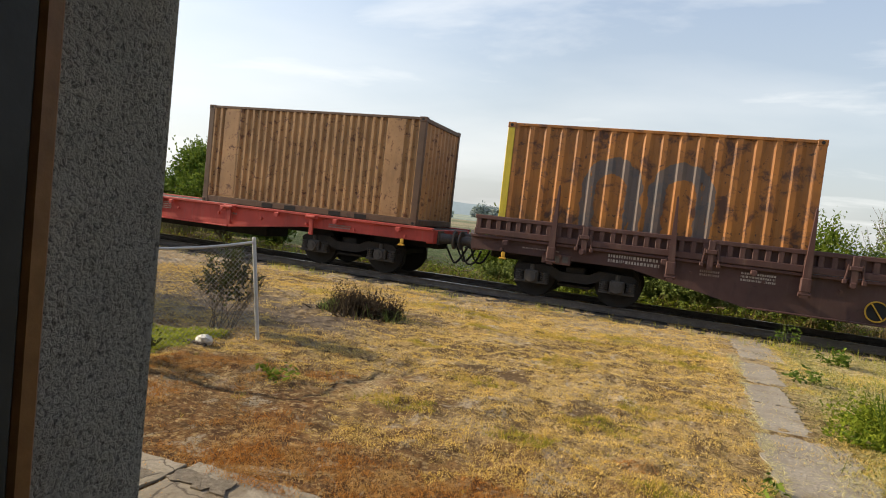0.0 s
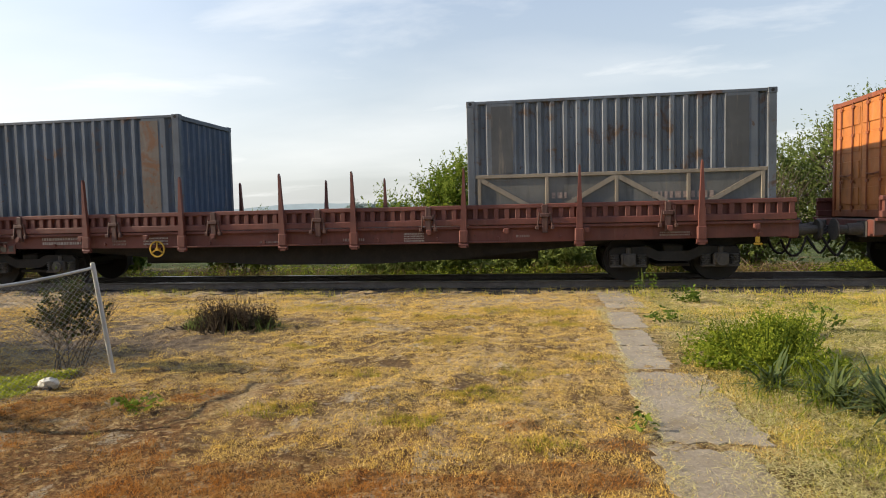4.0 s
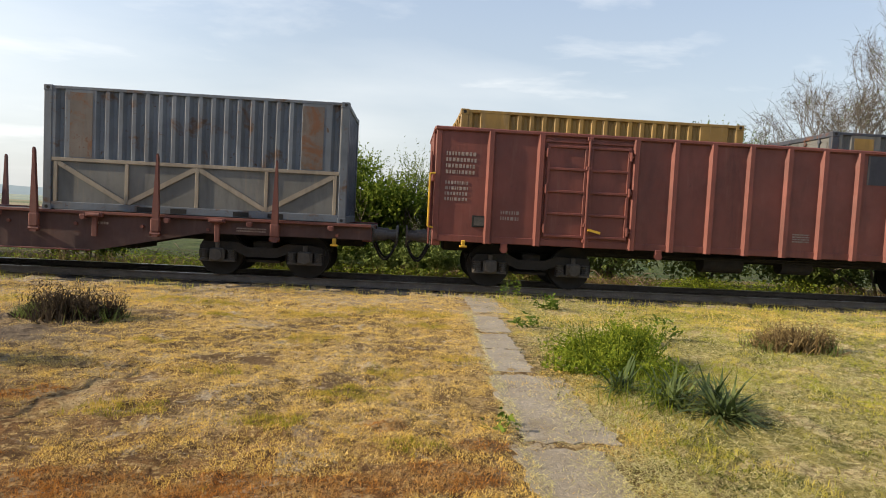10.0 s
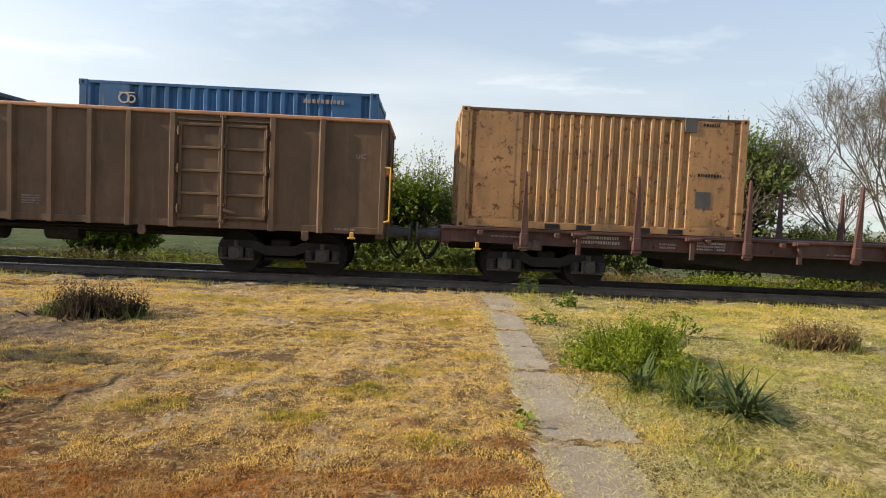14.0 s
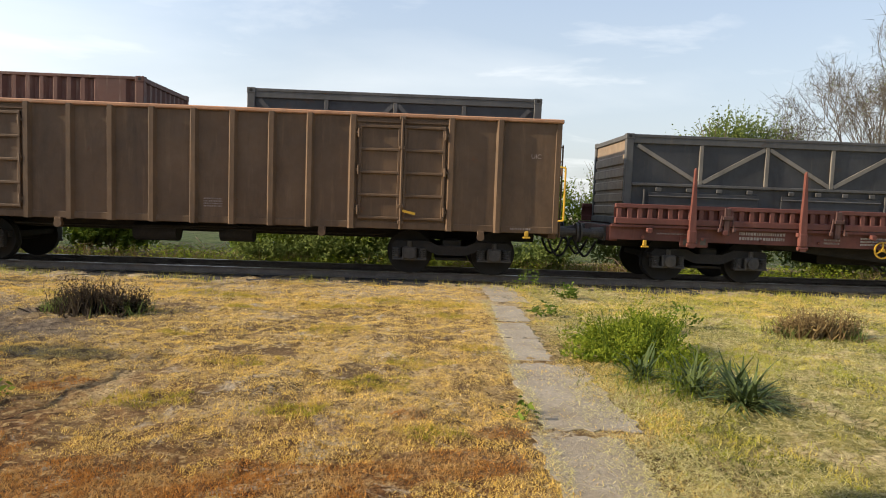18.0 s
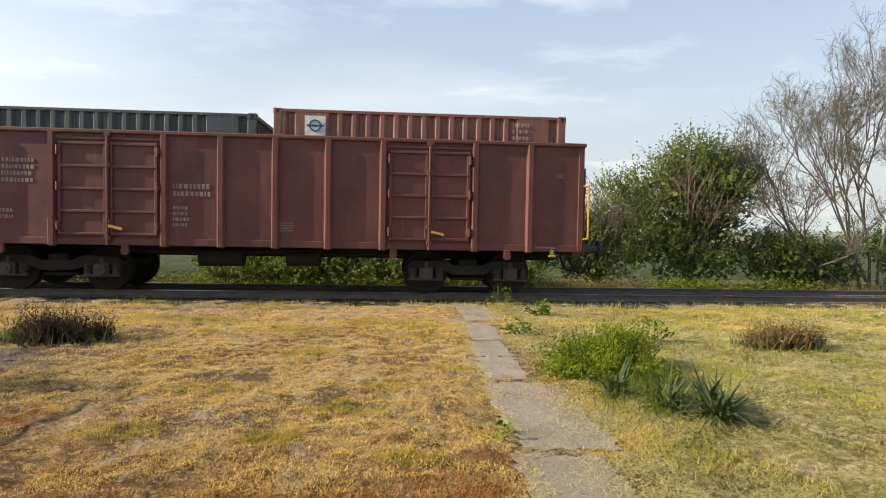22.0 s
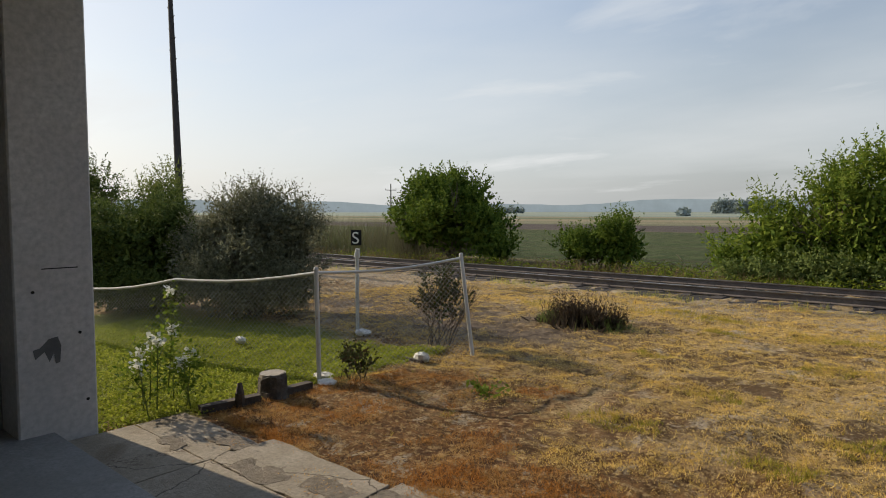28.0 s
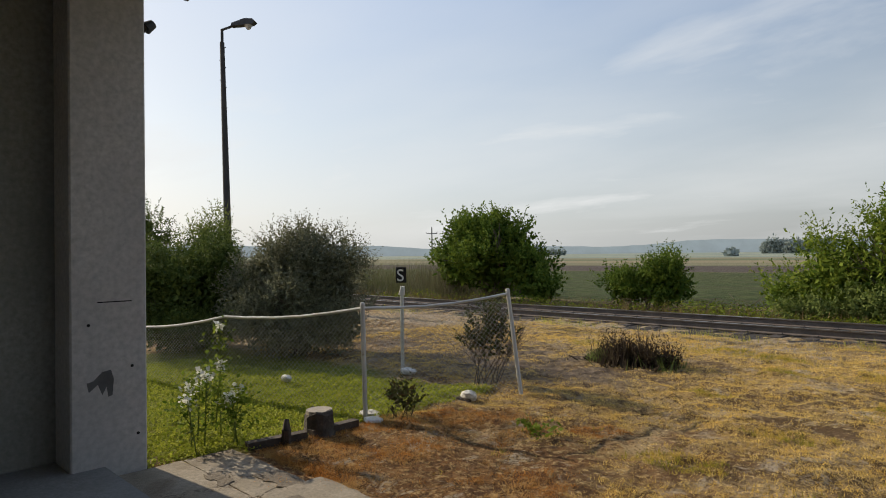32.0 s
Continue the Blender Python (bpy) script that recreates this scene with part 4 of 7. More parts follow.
    for x in (-half + 1.5, -2.7, 2.6, half - 1.6):
        part("jacking_lug", Mesh().box(x - 0.07, x + 0.07, -1.46, -1.38, z0 - 0.14, z0, 0.012).tube((x, -1.47, z0 - 0.13), (x, -1.38, z0 - 0.13), 0.08, n=12), mat if x else YELLOW, w)
    end_gear(w, half, mat)
    if ribs is EAS_RIBS:
        marking(w, -5.02, -1.424, z0 + 1.16, 0.6, 0.52, 4)
        marking(w, -1.78, -1.424, z0 + 0.95, 0.72, 0.3, 2)
        marking(w, -1.78, -1.424, z0 + 0.35, 0.3, 0.45, 4)
    else:
        marking(w, -half + 0.22, -1.424, z0 + 1.35, 0.62, 0.5, 4)
        marking(w, -half + 0.22, -1.424, z0 + 0.8, 0.5, 0.45, 4)
    marking(w, 0.2, -1.424, z0 + 0.3, 0.4, 0.2, 4)
    marking(w, -half + 1.4, -1.424, z0 + 0.45, 0.38, 0.24, 2)
    marking(w, half - 1.0, -1.436, z0 + 0.03, 0.45, 0.07, 1)
    if seed == 1:
        part("painted_patch", Mesh().box(1.75, 2.42, -1.4225, -1.419, z1 - 0.72, z1 - 0.1), metal_paint("dark_patch_paint", (0.035, 0.034, 0.045), 0.3), w, "dark blue-grey painted square")
    if seed in (2, 3):
        part("painted_patch", Mesh().box(-half + 0.16, -half + 0.98, -1.4225, -1.419, z0 + 0.16, z1 - 0.14), metal_paint("worn_ochre_paint", (0.24, 0.13, 0.055), 0.5, (0.1, 0.05, 0.025)), w, "worn ochre panel")
        part("rust_run", Mesh().box(-5.95, -5.8, -1.4225, -1.419, z1 - 0.85, z1 - 0.15), metal_paint("dark_rust_run", (0.1, 0.028, 0.02), 0.3), w, "dark red rust run")
    plate = part("label_holder", Mesh().box(-0.17, 0.17, -0.012, 0.012, -0.12, 0.12, 0.006), BLACK_HOLE, w, "dark label frame", (-half + 0.98, -1.43, z0 + 0.42))
    part("label_paper", Mesh().box(-0.13, 0.13, -0.017, -0.013, -0.085, 0.085), WHITE_MARK if seed in (4,) else BOGIE_GREY, plate)
    t = part("lettering", text_mesh("UIC", 0.13), WHITE_MARK, w, "white stencil letters UIC", (half - 0.62, -1.424, z0 + 1.52))
    return w

# ---- containers ----
CL, CW, CH = 6.058, 2.438, 2.591


def corrugation(x0, x1, pitch, depth, flats=()):
    """(x, depth) points of a trapezoid wave; inside the flats the sheet stays level and outermost."""
    pts = []
    n = max(1, round((x1 - x0) / pitch))
    p = (x1 - x0) / n
    for k in range(n):
        a = x0 + k * p
        mid = a + p / 2
        if any(f0 <= mid <= f1 for f0, f1 in flats):
            pts += [(a, 0.0), (a + p, 0.0)]
        else:
            pts += [(a, 0.0), (a + 0.27 * p, 0.0), (a + 0.5 * p, depth), (a + 0.77 * p, depth), (a + p, 0.0)]
    return pts


def wavy(axis, pts, face, sign, z0, z1):
    """A folded sheet; axis 'x': runs along x at y = face, and goes inwards along -sign."""
    m = Mesh()
    vs, fs = [], []
    for u, d in pts:
        for z in (z0, z1):
            for t in (0.0, 0.012):
                q = face - sign * (d + t)
                vs.append((u, q, z) if axis == 'x' else (q, u, z))
    for i in range(len(pts) - 1):
        a, b = 4 * i, 4 * (i + 1)
        fs += [(a, b, b + 2, a + 2), (a + 1, a + 3, b + 3, b + 1), (a + 2, b + 2, b + 3, a + 3), (a, a + 1, b + 1, b)]
    return m.add(vs, fs)


def frame_of_box(box, h, mat, dark, rail=None):
    hx, hy = CL / 2, CW / 2
    for sx in (-1, 1):
        for sy in (-1, 1):
            x, y = sx * hx, sy * hy
            part("corner_post", Mesh().box(min(x, x - sx * 0.16), max(x, x - sx * 0.16), min(y, y - sy * 0.11), max(y, y - sy * 0.11), 0.1, h - 0.1, 0.012), mat, box)
            for z in (0.0, h - 0.118):
                c = Mesh().box(min(x + sx * 0.006, x - sx * 0.17), max(x + sx * 0.006, x - sx * 0.17), min(y + sy * 0.006, y - sy * 0.15), max(y + sy * 0.006, y - sy * 0.15), z, z + 0.118, 0.01)
                co = part("corner_casting", c, mat, box)
                if sy < 0:
                    part("casting_hole", Mesh().tube((x - sx * 0.08, y - 0.0075, z + 0.06), (x - sx * 0.08, y + 0.01, z + 0.06), 0.035, n=10), dark, co)
    for sy in (-1, 1):
        y = sy * hy
        part("top_side_rail", Mesh().box(-hx + 0.16, hx - 0.16, min(y, y - sy * 0.07), max(y, y - sy * 0.07), h - 0.075, h - 0.012, 0.008), rail or mat, box)
        br = part("bottom_side_rail", Mesh().box(-hx + 0.16, hx - 0.16, min(y - sy * 0.002, y - sy * 0.06), max(y - sy * 0.002, y - sy * 0.06), 0.02, 0.17, 0.008), mat, box)
        for x in (-1.02, -0.35, 0.9, 1.6):
            if sy < 0:
                part("fork_pocket", Mesh().box(x - 0.16, x + 0.16, y - 0.001, y + 0.03, 0.035, 0.135), dark, br)
    for sx in (-1, 1):
        x = sx * hx
        for za, zb in ((0.01, 0.16), (h - 0.12, h - 0.02)):
            part("end_rail", Mesh().box(min(x, x - sx * 0.1), max(x, x - sx * 0.1), -hy + 0.11, hy - 0.11, za, zb, 0.01), mat, box)


def doors_of(box, h, mat, bar_mat, low=0.16):
    x = -CL / 2
    for y0, y1 in ((-1.1, -0.01), (0.01, 1.1)):
        d = Mesh().box(x + 0.03, x + 0.07, y0, y1, low, h - 0.13)
        n = 4
        for k in range(n):
            za, zb = low + (k + 0.18) * (h - 0.13 - low) / n, low + (k + 0.86) * (h - 0.13 - low) / n
            d.box(x + 0.012, x + 0.032, y0 + 0.06, y1 - 0.06, za, zb, 0.014)
        leaf = part("door_leaf", d, mat, box, "panelled steel container door")
        for q in (0.27, 0.73):
            y = y0 + q * (y1 - y0)
            b = Mesh().tube((x - 0.012, y, low - 0.04), (x - 0.012, y, h - 0.1), 0.017, n=8)
            for zz in (low + 0.05, low + 0.6, h - 0.8, h - 0.2):
                b.box(x - 0.025, x + 0.012, y - 0.05, y + 0.05, zz - 0.03, zz + 0.03, 0.006)
            lb = part("lock_bar", b, bar_mat, leaf)
            b2 = Mesh().bar((x - 0.03, y, low + 0.75), (x - 0.03, y + (0.3 if q < 0.5 else -0.3), low + 0.72), 0.02, 0.03)
            part("door_handle", b2, bar_mat, leaf)


def container(s, mat, style="full", pitch=0.235, depth=0.065, flats=None, frame_mat=None, door_mat=None, end_mat=None, label="", zoff=1.38, group="containers on the freight train", lower_mat=None, brace_mat=None, rail_mat=None, flat_mat=None, side_mat=None, h=None):
    h = h or (1.91 if style == "half" else CH)
    hx, hy = CL / 2, CW / 2
    fm = frame_mat or mat
    c = thing("half_height_container" if style == "half" else "shipping_container", label, "container", group)
    MOVERS.append((c, s + hx, 14.43, zoff))
    frame_of_box(c, h, fm, BLACK_HOLE, rail_mat)
    if flats is None:
        flats = ((-2.55, -2.05), (2.05, 2.55))
    zl = 0.17
    if style == "truss":
        zl = 1.02
    if style != "half":
        for sy in (-1, 1):
            part("side_panel", wavy('x', corrugation(-hx + 0.16, hx - 0.16, pitch, depth, flats), sy * (hy - 0.004), sy, zl, h - 0.07), side_mat or mat, c)
            if flat_mat and sy < 0:
                for f0, f1 in flats:
                    part("flat_panel", Mesh().box(f0 + 0.03, f1 - 0.03, -hy - 0.001, -hy + 0.003, zl + 0.06, h - 0.13), flat_mat, c, "stained flat sheet")
        part("end_panel", wavy('y', corrugation(-hy + 0.11, hy - 0.11, 0.235, 0.04), hx - 0.02, 1, 0.15, h - 0.1), end_mat or mat, c)
        part("roof_panel", Mesh().box(-hx + 0.1, hx - 0.1, -hy + 0.06, hy - 0.06, h - 0.05, h - 0.025), mat, c)
        doors_of(c, h, door_mat or mat, fm)
    if style == "truss":
        lm = lower_mat or mat
        for sy in (-1, 1):
            y = sy * (hy - 0.05)
            part("lower_panel", Mesh().box(-hx + 0.16, hx - 0.16, y - 0.01, y + 0.01, 0.17, zl), lm, c)
            yb = sy * (hy - 0.022)
            bm_ = brace_mat or fm
            part("mid_rail", Mesh().box(-hx + 0.16, hx - 0.16, yb - 0.02, yb + 0.02, zl - 0.035, zl + 0.04, 0.006), bm_, c)
            xs = np.linspace(-hx + 0.24, hx - 0.24, 5)
            for k, x in enumerate(xs):
                part("lower_post", Mesh().box(x - 0.035, x + 0.035, yb - 0.018, yb + 0.018, 0.17, zl - 0.035, 0.006), bm_, c)
            for k in range(4):
                a, b = xs[k], xs[k + 1]
                z0, z1 = (zl - 0.06, 0.2) if k % 2 == 0 else (0.2, zl - 0.06)
                part("brace", Mesh().bar((a + 0.03, yb, z0), (b - 0.03, yb, z1), 0.03, 0.095), bm_, c)
    if style == "half":
        for sy in (-1, 1):
            y = sy * (hy - 0.06)
            part("side_panel", Mesh().box(-hx + 0.16, hx - 0.16, y - 0.01, y + 0.01, 0.17, h - 0.07), mat, c)
            yb = sy * (hy - 0.03)
            part("top_band", Mesh().box(-hx + 0.16, hx - 0.16, yb - 0.02, yb + 0.02, h - 0.2, h - 0.07, 0.008), fm, c)
            part("mid_rail", Mesh().box(-hx + 0.16, hx - 0.16, yb - 0.035, yb + 0.02, 0.83, 0.89, 0.008), fm, c)
            xs = np.linspace(-hx + 0.2, hx - 0.2, 5)
            for x in xs[1:-1]:
                part("side_post", Mesh().box(x - 0.04, x + 0.04, yb - 0.02, yb + 0.02, 0.89, h - 0.2, 0.006), brace_mat or fm, c)
            for k in range(4):
                a, b = xs[k], xs[k + 1]
                z0, z1 = (h - 0.24, 0.93) if k % 2 == 0 else (0.93, h - 0.24)
                part("brace", Mesh().bar((a + 0.05, yb, z0), (b - 0.05, yb, z1), 0.03, 0.08), brace_mat or fm, c)
            if sy < 0:
                for x0, x1 in ((-2.5, -0.15), (0.35, 2.5)):
                    fl = part("side_flap", Mesh().box(x0, x1, yb - 0.02, yb + 0.0, 0.25, 0.7, 0.008), mat, c)
                    part("flap_bar", Mesh().tube((x0, yb - 0.035, 0.62), (x1, yb - 0.035, 0.62), 0.016, n=6), fm, fl)
                    for x in np.linspace(x0 + 0.2, x1 - 0.2, 4):
                        part("flap_hinge", Mesh().box(x - 0.06, x + 0.06, yb - 0.05, yb - 0.02, 0.72, 0.8, 0.008), fm, fl)
                for x in (-2.6, 2.6):
                    part("latch_rod", Mesh().tube((x, yb - 0.03, 0.2), (x, yb - 0.03, 0.76), 0.018, n=6), fm, c)
        part("floor_plate", Mesh().box(-hx + 0.1, hx - 0.1, -hy + 0.08, hy - 0.08, 0.12, 0.16), mat, c)
        x = -hx
        ep = part("end_gate", Mesh().box(x + 0.04, x + 0.07, -1.1, 1.1, 0.16, h - 0.12), door_mat or mat, c)
        for k in range(5):
            z = 0.2 + k * 0.27
            part("gate_slat", Mesh().box(x + 0.005, x + 0.045, -1.08, 1.08, z, z + 0.2, 0.015), door_mat or mat, ep)
        eq = part("end_panel", Mesh().box(hx - 0.07, hx - 0.04, -1.1, 1.1, 0.16, h - 0.12), mat, c)
        for y in (-0.6, 0.0, 0.6):
            part("end_post", Mesh().box(hx - 0.045, hx - 0.01, y - 0.05, y + 0.05, 0.16, h - 0.12, 0.008), fm, eq)
    return c


def ring_logo(c, x, z, r, mat, y=-1.226):
    m = Mesh().ring((x, y, z), r, r * 0.3, 14).ring((x + r * 1.5, y, z - r * 0.2), r * 0.7, r * 0.28, 12).box(x - r, x + 2.2 * r, y - 0.003, y + 0.003, z + r * 0.95, z + r * 1.15)
    return part("painted_emblem", m, mat, c, "faded painted ring emblem")


TAN = metal_paint("tan_container_paint", (0.37, 0.2, 0.08), 0.64, (0.1, 0.036, 0.015), 1.2, 0.6, 0.1, (0.3, 0.2, 0.1), 6.5)
CREAM_DOOR = metal_paint("cream_door_paint", (0.42, 0.34, 0.23), 0.3, (0.16, 0.08, 0.035), 1.15, 0.6, 0.1)
TANFRAME = metal_paint("brown_frame_and_shaded_end_paint", (0.1, 0.05, 0.024), 0.5, (0.04, 0.019, 0.011), 1.2, 0.6, 0.1, (0.2, 0.12, 0.06), 3.0)
YELLOW_OLD = metal_paint("yellow_post_paint", (0.55, 0.42, 0.03), 0.15, (0.2, 0.09, 0.02))
BLUEGREY = metal_paint("blue_grey_container_paint", (0.042, 0.058, 0.085), 0.25, (0.07, 0.04, 0.025), 1.3, 0.5, 0.1, (0.12, 0.11, 0.1))
RUSTBLUE = metal_paint("rusty_blue_container_paint", (0.058, 0.075, 0.1), 0.46, (0.1, 0.045, 0.02), 1.4, 0.55, 0.1, (0.17, 0.14, 0.11))
BLUE_END = metal_paint("blue_container_paint", (0.03, 0.055, 0.1), 0.15, (0.12, 0.05, 0.025))
PALE_DOOR = metal_paint("pale_door_paint", (0.15, 0.215, 0.3), 0.3, (0.24, 0.11, 0.05), 1.2, 0.6, 0.1)
REDORANGE = metal_paint("red_orange_container_paint", (0.235, 0.06, 0.017), 0.38, (0.1, 0.03, 0.012), 1.25, 0.5, 0.05, (0.3, 0.13, 0.05))
ORANGE_DOOR = metal_paint("orange_door_paint", (0.45, 0.15, 0.03), 0.28, (0.13, 0.045, 0.016), 1.15, 0.55, 0.05)
GREYC = metal_paint("grey_container_paint", (0.095, 0.108, 0.125), 0.6, (0.075, 0.04, 0.022), 1.35, 0.55, 0.2, (0.18, 0.14, 0.1))
GREYLOW = metal_paint("grey_lower_panel_paint", (0.115, 0.113, 0.105), 0.25, (0.13, 0.075, 0.04), 1.2, 0.65, 0.3, (0.2, 0.16, 0.11))
BRACE = metal_paint("pale_brace_paint", (0.24, 0.2, 0.15), 0.3, (0.14, 0.08, 0.045), 1.15, 0.65, 0.2)
HALFDARK = metal_paint("dark_half_container_paint", (0.03, 0.03, 0.032), 0.42, (0.055, 0.03, 0.018), 1.4, 0.6, 0.1, (0.09, 0.07, 0.05))
HALFFRAME = metal_paint("half_container_frame_paint", (0.07, 0.067, 0.064), 0.32, (0.06, 0.036, 0.022), 1.25, 0.6, 0.1, (0.13, 0.1, 0.07))
HALFBRACE = metal_paint("half_container_brace_paint", (0.17, 0.15, 0.125), 0.3, (0.09, 0.055, 0.03), 1.2, 0.6, 0.2, (0.2, 0.16, 0.11))
TANSLAT = metal_paint("tan_gate_paint", (0.2, 0.14, 0.09), 0.35, (0.1, 0.055, 0.03))
DARKRUST = metal_paint("dark_rusty_container_paint", (0.034, 0.04, 0.054), 0.68, (0.11, 0.042, 0.018), 1.4, 0.6, 0.15, (0.14, 0.1, 0.075))
RUSTSILL = metal_paint("rusty_sill", (0.2, 0.095, 0.042), 0.5, (0.14, 0.06, 0.03))
TEAL = metal_paint("dark_blue_grey_container_paint", (0.045, 0.06, 0.08), 0.1, (0.07, 0.04, 0.03))
BLUE = metal_paint("bright_blue_container_paint", (0.012, 0.085, 0.2), 0.22, (0.05, 0.045, 0.05), 1.3, 0.55, 0.1)
BROWNRED = metal_paint("brown_red_container_paint", (0.1, 0.034, 0.02), 0.3, (0.05, 0.02, 0.012))
DULLYELLOW = metal_paint("dull_yellow_container_paint", (0.24, 0.14, 0.03), 0.3, (0.1, 0.05, 0.02))
GREENGREY = metal_paint("green_grey_container_paint", (0.055, 0.07, 0.07), 0.15, (0.08, 0.045, 0.03))
PINKRED = metal_paint("faded_brown_red_container_paint", (0.2, 0.085, 0.062), 0.25, (0.11, 0.045, 0.028), 1.2)
RUSTFLAT = metal_paint("rust_brown_flat_sheet", (0.1, 0.08, 0.066), 0.8, (0.12, 0.046, 0.016), 1.3, 0.65, 0.1, (0.15, 0.12, 0.1), 1.6)
DARKFLAT = metal_paint("dark_grey_flat_sheet", (0.06, 0.06, 0.06), 0.3, (0.08, 0.045, 0.03))
TANFLAT = metal_paint("tan_flat_sheet", (0.35, 0.185, 0.075), 0.62, (0.1, 0.036, 0.015), 1.2, 0.6, 0.1, (0.3, 0.2, 0.1), 7.0)
REDFLAT = metal_paint("red_orange_flat_sheet", (0.2, 0.054, 0.017), 0.34, (0.09, 0.028, 0.012), 1.2, 0.5, 0.05, (0.3, 0.13, 0.05), 4.0)


def sprayed_paint():
    """Ochre paint with two tall grey arches sprayed across it, worn and running."""
    m = metal_paint("ochre_container_paint", (0.31, 0.115, 0.018), 0.75, (0.08, 0.028, 0.011), 1.25, 0.55, 0.1, (0.28, 0.14, 0.04), 2.5)
    nt = m.node_tree
    b = nt.nodes["Principled BSDF"]
    base = b.inputs["Base Color"].links[0].from_socket
    sep = nt.nodes.new("ShaderNodeSeparateXYZ")
    nt.links.new(vec_of(nt), sep.inputs[0])

    def op(kind, a, c):
        k = nt.nodes.new("ShaderNodeMath")
        k.operation = kind
        for i, v in enumerate((a, c)):
            if isinstance(v, (int, float)):
                k.inputs[i].default_value = v
            else:
                nt.links.new(v, k.inputs[i])
        return k.outputs[0]
    wob = op('MULTIPLY', op('SUBTRACT', noise_of(nt, vec_of(nt), 3.5, 5), 0.5), 0.25)
    total = 0.0
    for cx in (-0.72, 0.62):
        dx = op('SUBTRACT', sep.outputs["X"], cx)
        dz = op('MAXIMUM', op('SUBTRACT', sep.outputs["Z"], 1.25), 0.0)
        d = op('ADD', op('POWER', op('ADD', op('POWER', dx, 2.0), op('POWER', dz, 2.0)), 0.5), wob)
        ring = op('MULTIPLY', op('GREATER_THAN', d, 0.3), op('LESS_THAN', d, 0.62))
        low = op('GREATER_THAN', op('ADD', sep.outputs["Z"], wob), 0.3)
        total = op('MAXIMUM', total, op('MULTIPLY', ring, low))
    near = op('LESS_THAN', sep.outputs["Y"], 0.0)
    worn = op('GREATER_THAN', noise_of(nt, vec_of(nt, (3, 3, 1)), 2.2, 6), 0.36)
    mask = op('MULTIPLY', op('MULTIPLY', total, near), op('MULTIPLY', worn, 0.8))
    nt.links.new(mixed(nt, mask, base, (0.075, 0.078, 0.08)), b.inputs["Base Color"])
    return m


ORANGE = sprayed_paint()
CREAM_MARK = plain("cream_emblem_paint", (0.4, 0.36, 0.28), 0.7, 0, 0.25, 3)

tan0 = container(-10.55, TAN, pitch=0.2, depth=0.06, h=2.5, label="rust-stained tan shipping container on a red wagon", door_mat=TAN, flat_mat=TANFLAT, frame_mat=TANFRAME)
# End panel turned from the sun: rust brown, darkened further for its shade.
yel = container(-2.58, ORANGE, h=2.49, pitch=0.335, depth=0.05, flats=(), label="ochre shipping container with grey sprayed shapes and yellow post", end_mat=TANFRAME)
for o in yel.children:
    if o.name.startswith("corner_post") and o.data.vertices[0].co.x < 0:
        o.data.materials.clear()
        o.data.materials.append(YELLOW_OLD)
blueA = container(9.62, BLUEGREY, "truss", 0.29, label="blue-grey shipping container with braced lower side panels", lower_mat=GREYLOW, end_mat=BLUE_END, flat_mat=DARKFLAT, h=2.4)
ring_logo(blueA, 2.15, 2.12, 0.1, CREAM_MARK)
blueB = container(17.88, RUSTBLUE, pitch=0.245, label="blue-grey shipping container with rust patches and pale doors", door_mat=PALE_DOOR, end_mat=BLUE_END, zoff=1.43, flat_mat=RUSTFLAT)
greyC = container(30.41, GREYC, "truss", 0.26, label="grey shipping container with tan braced lower panels", lower_mat=GREYLOW, brace_mat=BRACE, flat_mat=DARKFLAT)
marking(greyC, -1.3, -1.186, 0.5, 0.3, 0.2, 1)
marking(greyC, 0.7, -1.186, 0.45, 1.2, 0.22, 1)
# redD and orgF: right end in darker brown-red, its shade painted in.
redD = container(38.53, REDORANGE, h=2.54, pitch=0.25, label="red-orange shipping container with rust specks", door_mat=ORANGE_DOOR, flat_mat=REDFLAT, end_mat=BROWNRED)
halfE = container(51.06, HALFDARK, "half", frame_mat=HALFFRAME, brace_mat=HALFBRACE, door_mat=TANSLAT, label="dark grimy half-height container with braced sides", h=1.81)
ring_logo(halfE, -1.75, 1.38, 0.13, TANSLAT, -1.172)
orgF = container(59.57, REDORANGE, pitch=0.245, label="red-orange shipping container with bright orange doors", door_mat=ORANGE_DOOR, flat_mat=REDFLAT, end_mat=BROWNRED)
greyG = container(72.27, GREYC, "truss", 0.265, label="pale grey shipping container with braced lower panels and rust", lower_mat=GREYLOW, brace_mat=BRACE, door_mat=PALE_DOOR, end_mat=BLUEGREY, flat_mat=RUSTFLAT, h=2.49)
in1 = container(80.62, DULLYELLOW, label="dull yellow container inside an open gondola", pitch=0.26, zoff=1.3)
in2 = container(88.64, GREYLOW, flat_mat=DULLYELLOW, label="rusty grey container inside an open gondola", pitch=0.28, frame_mat=DARKRUST, zoff=1.3)
in3 = container(96.54, TEAL, label="dark blue-grey container inside an open gondola", pitch=0.24, zoff=1.28)
in4 = container(104.92, BLUE, label="bright blue container inside an open gondola", pitch=0.26, zoff=1.44)
ring_logo(in4, -2.12, 2.25, 0.1, CREAM_MARK)
marking(in4, 1.5, -1.226, 2.3, 0.85, 0.14, 1)
tanJ = container(112.71, TAN, h=2.5, pitch=0.21, depth=0.06, flats=((-2.75, -1.85), (1.85, 2.75)), label="tan shipping container with rust spots and stencils", frame_mat=TAN, flat_mat=TANFLAT, door_mat=CREAM_DOOR, rail_mat=TANFRAME)
marking(tanJ, 2.05, -1.226, 2.3, 0.35, 0.1, 1, BLACK_HOLE)
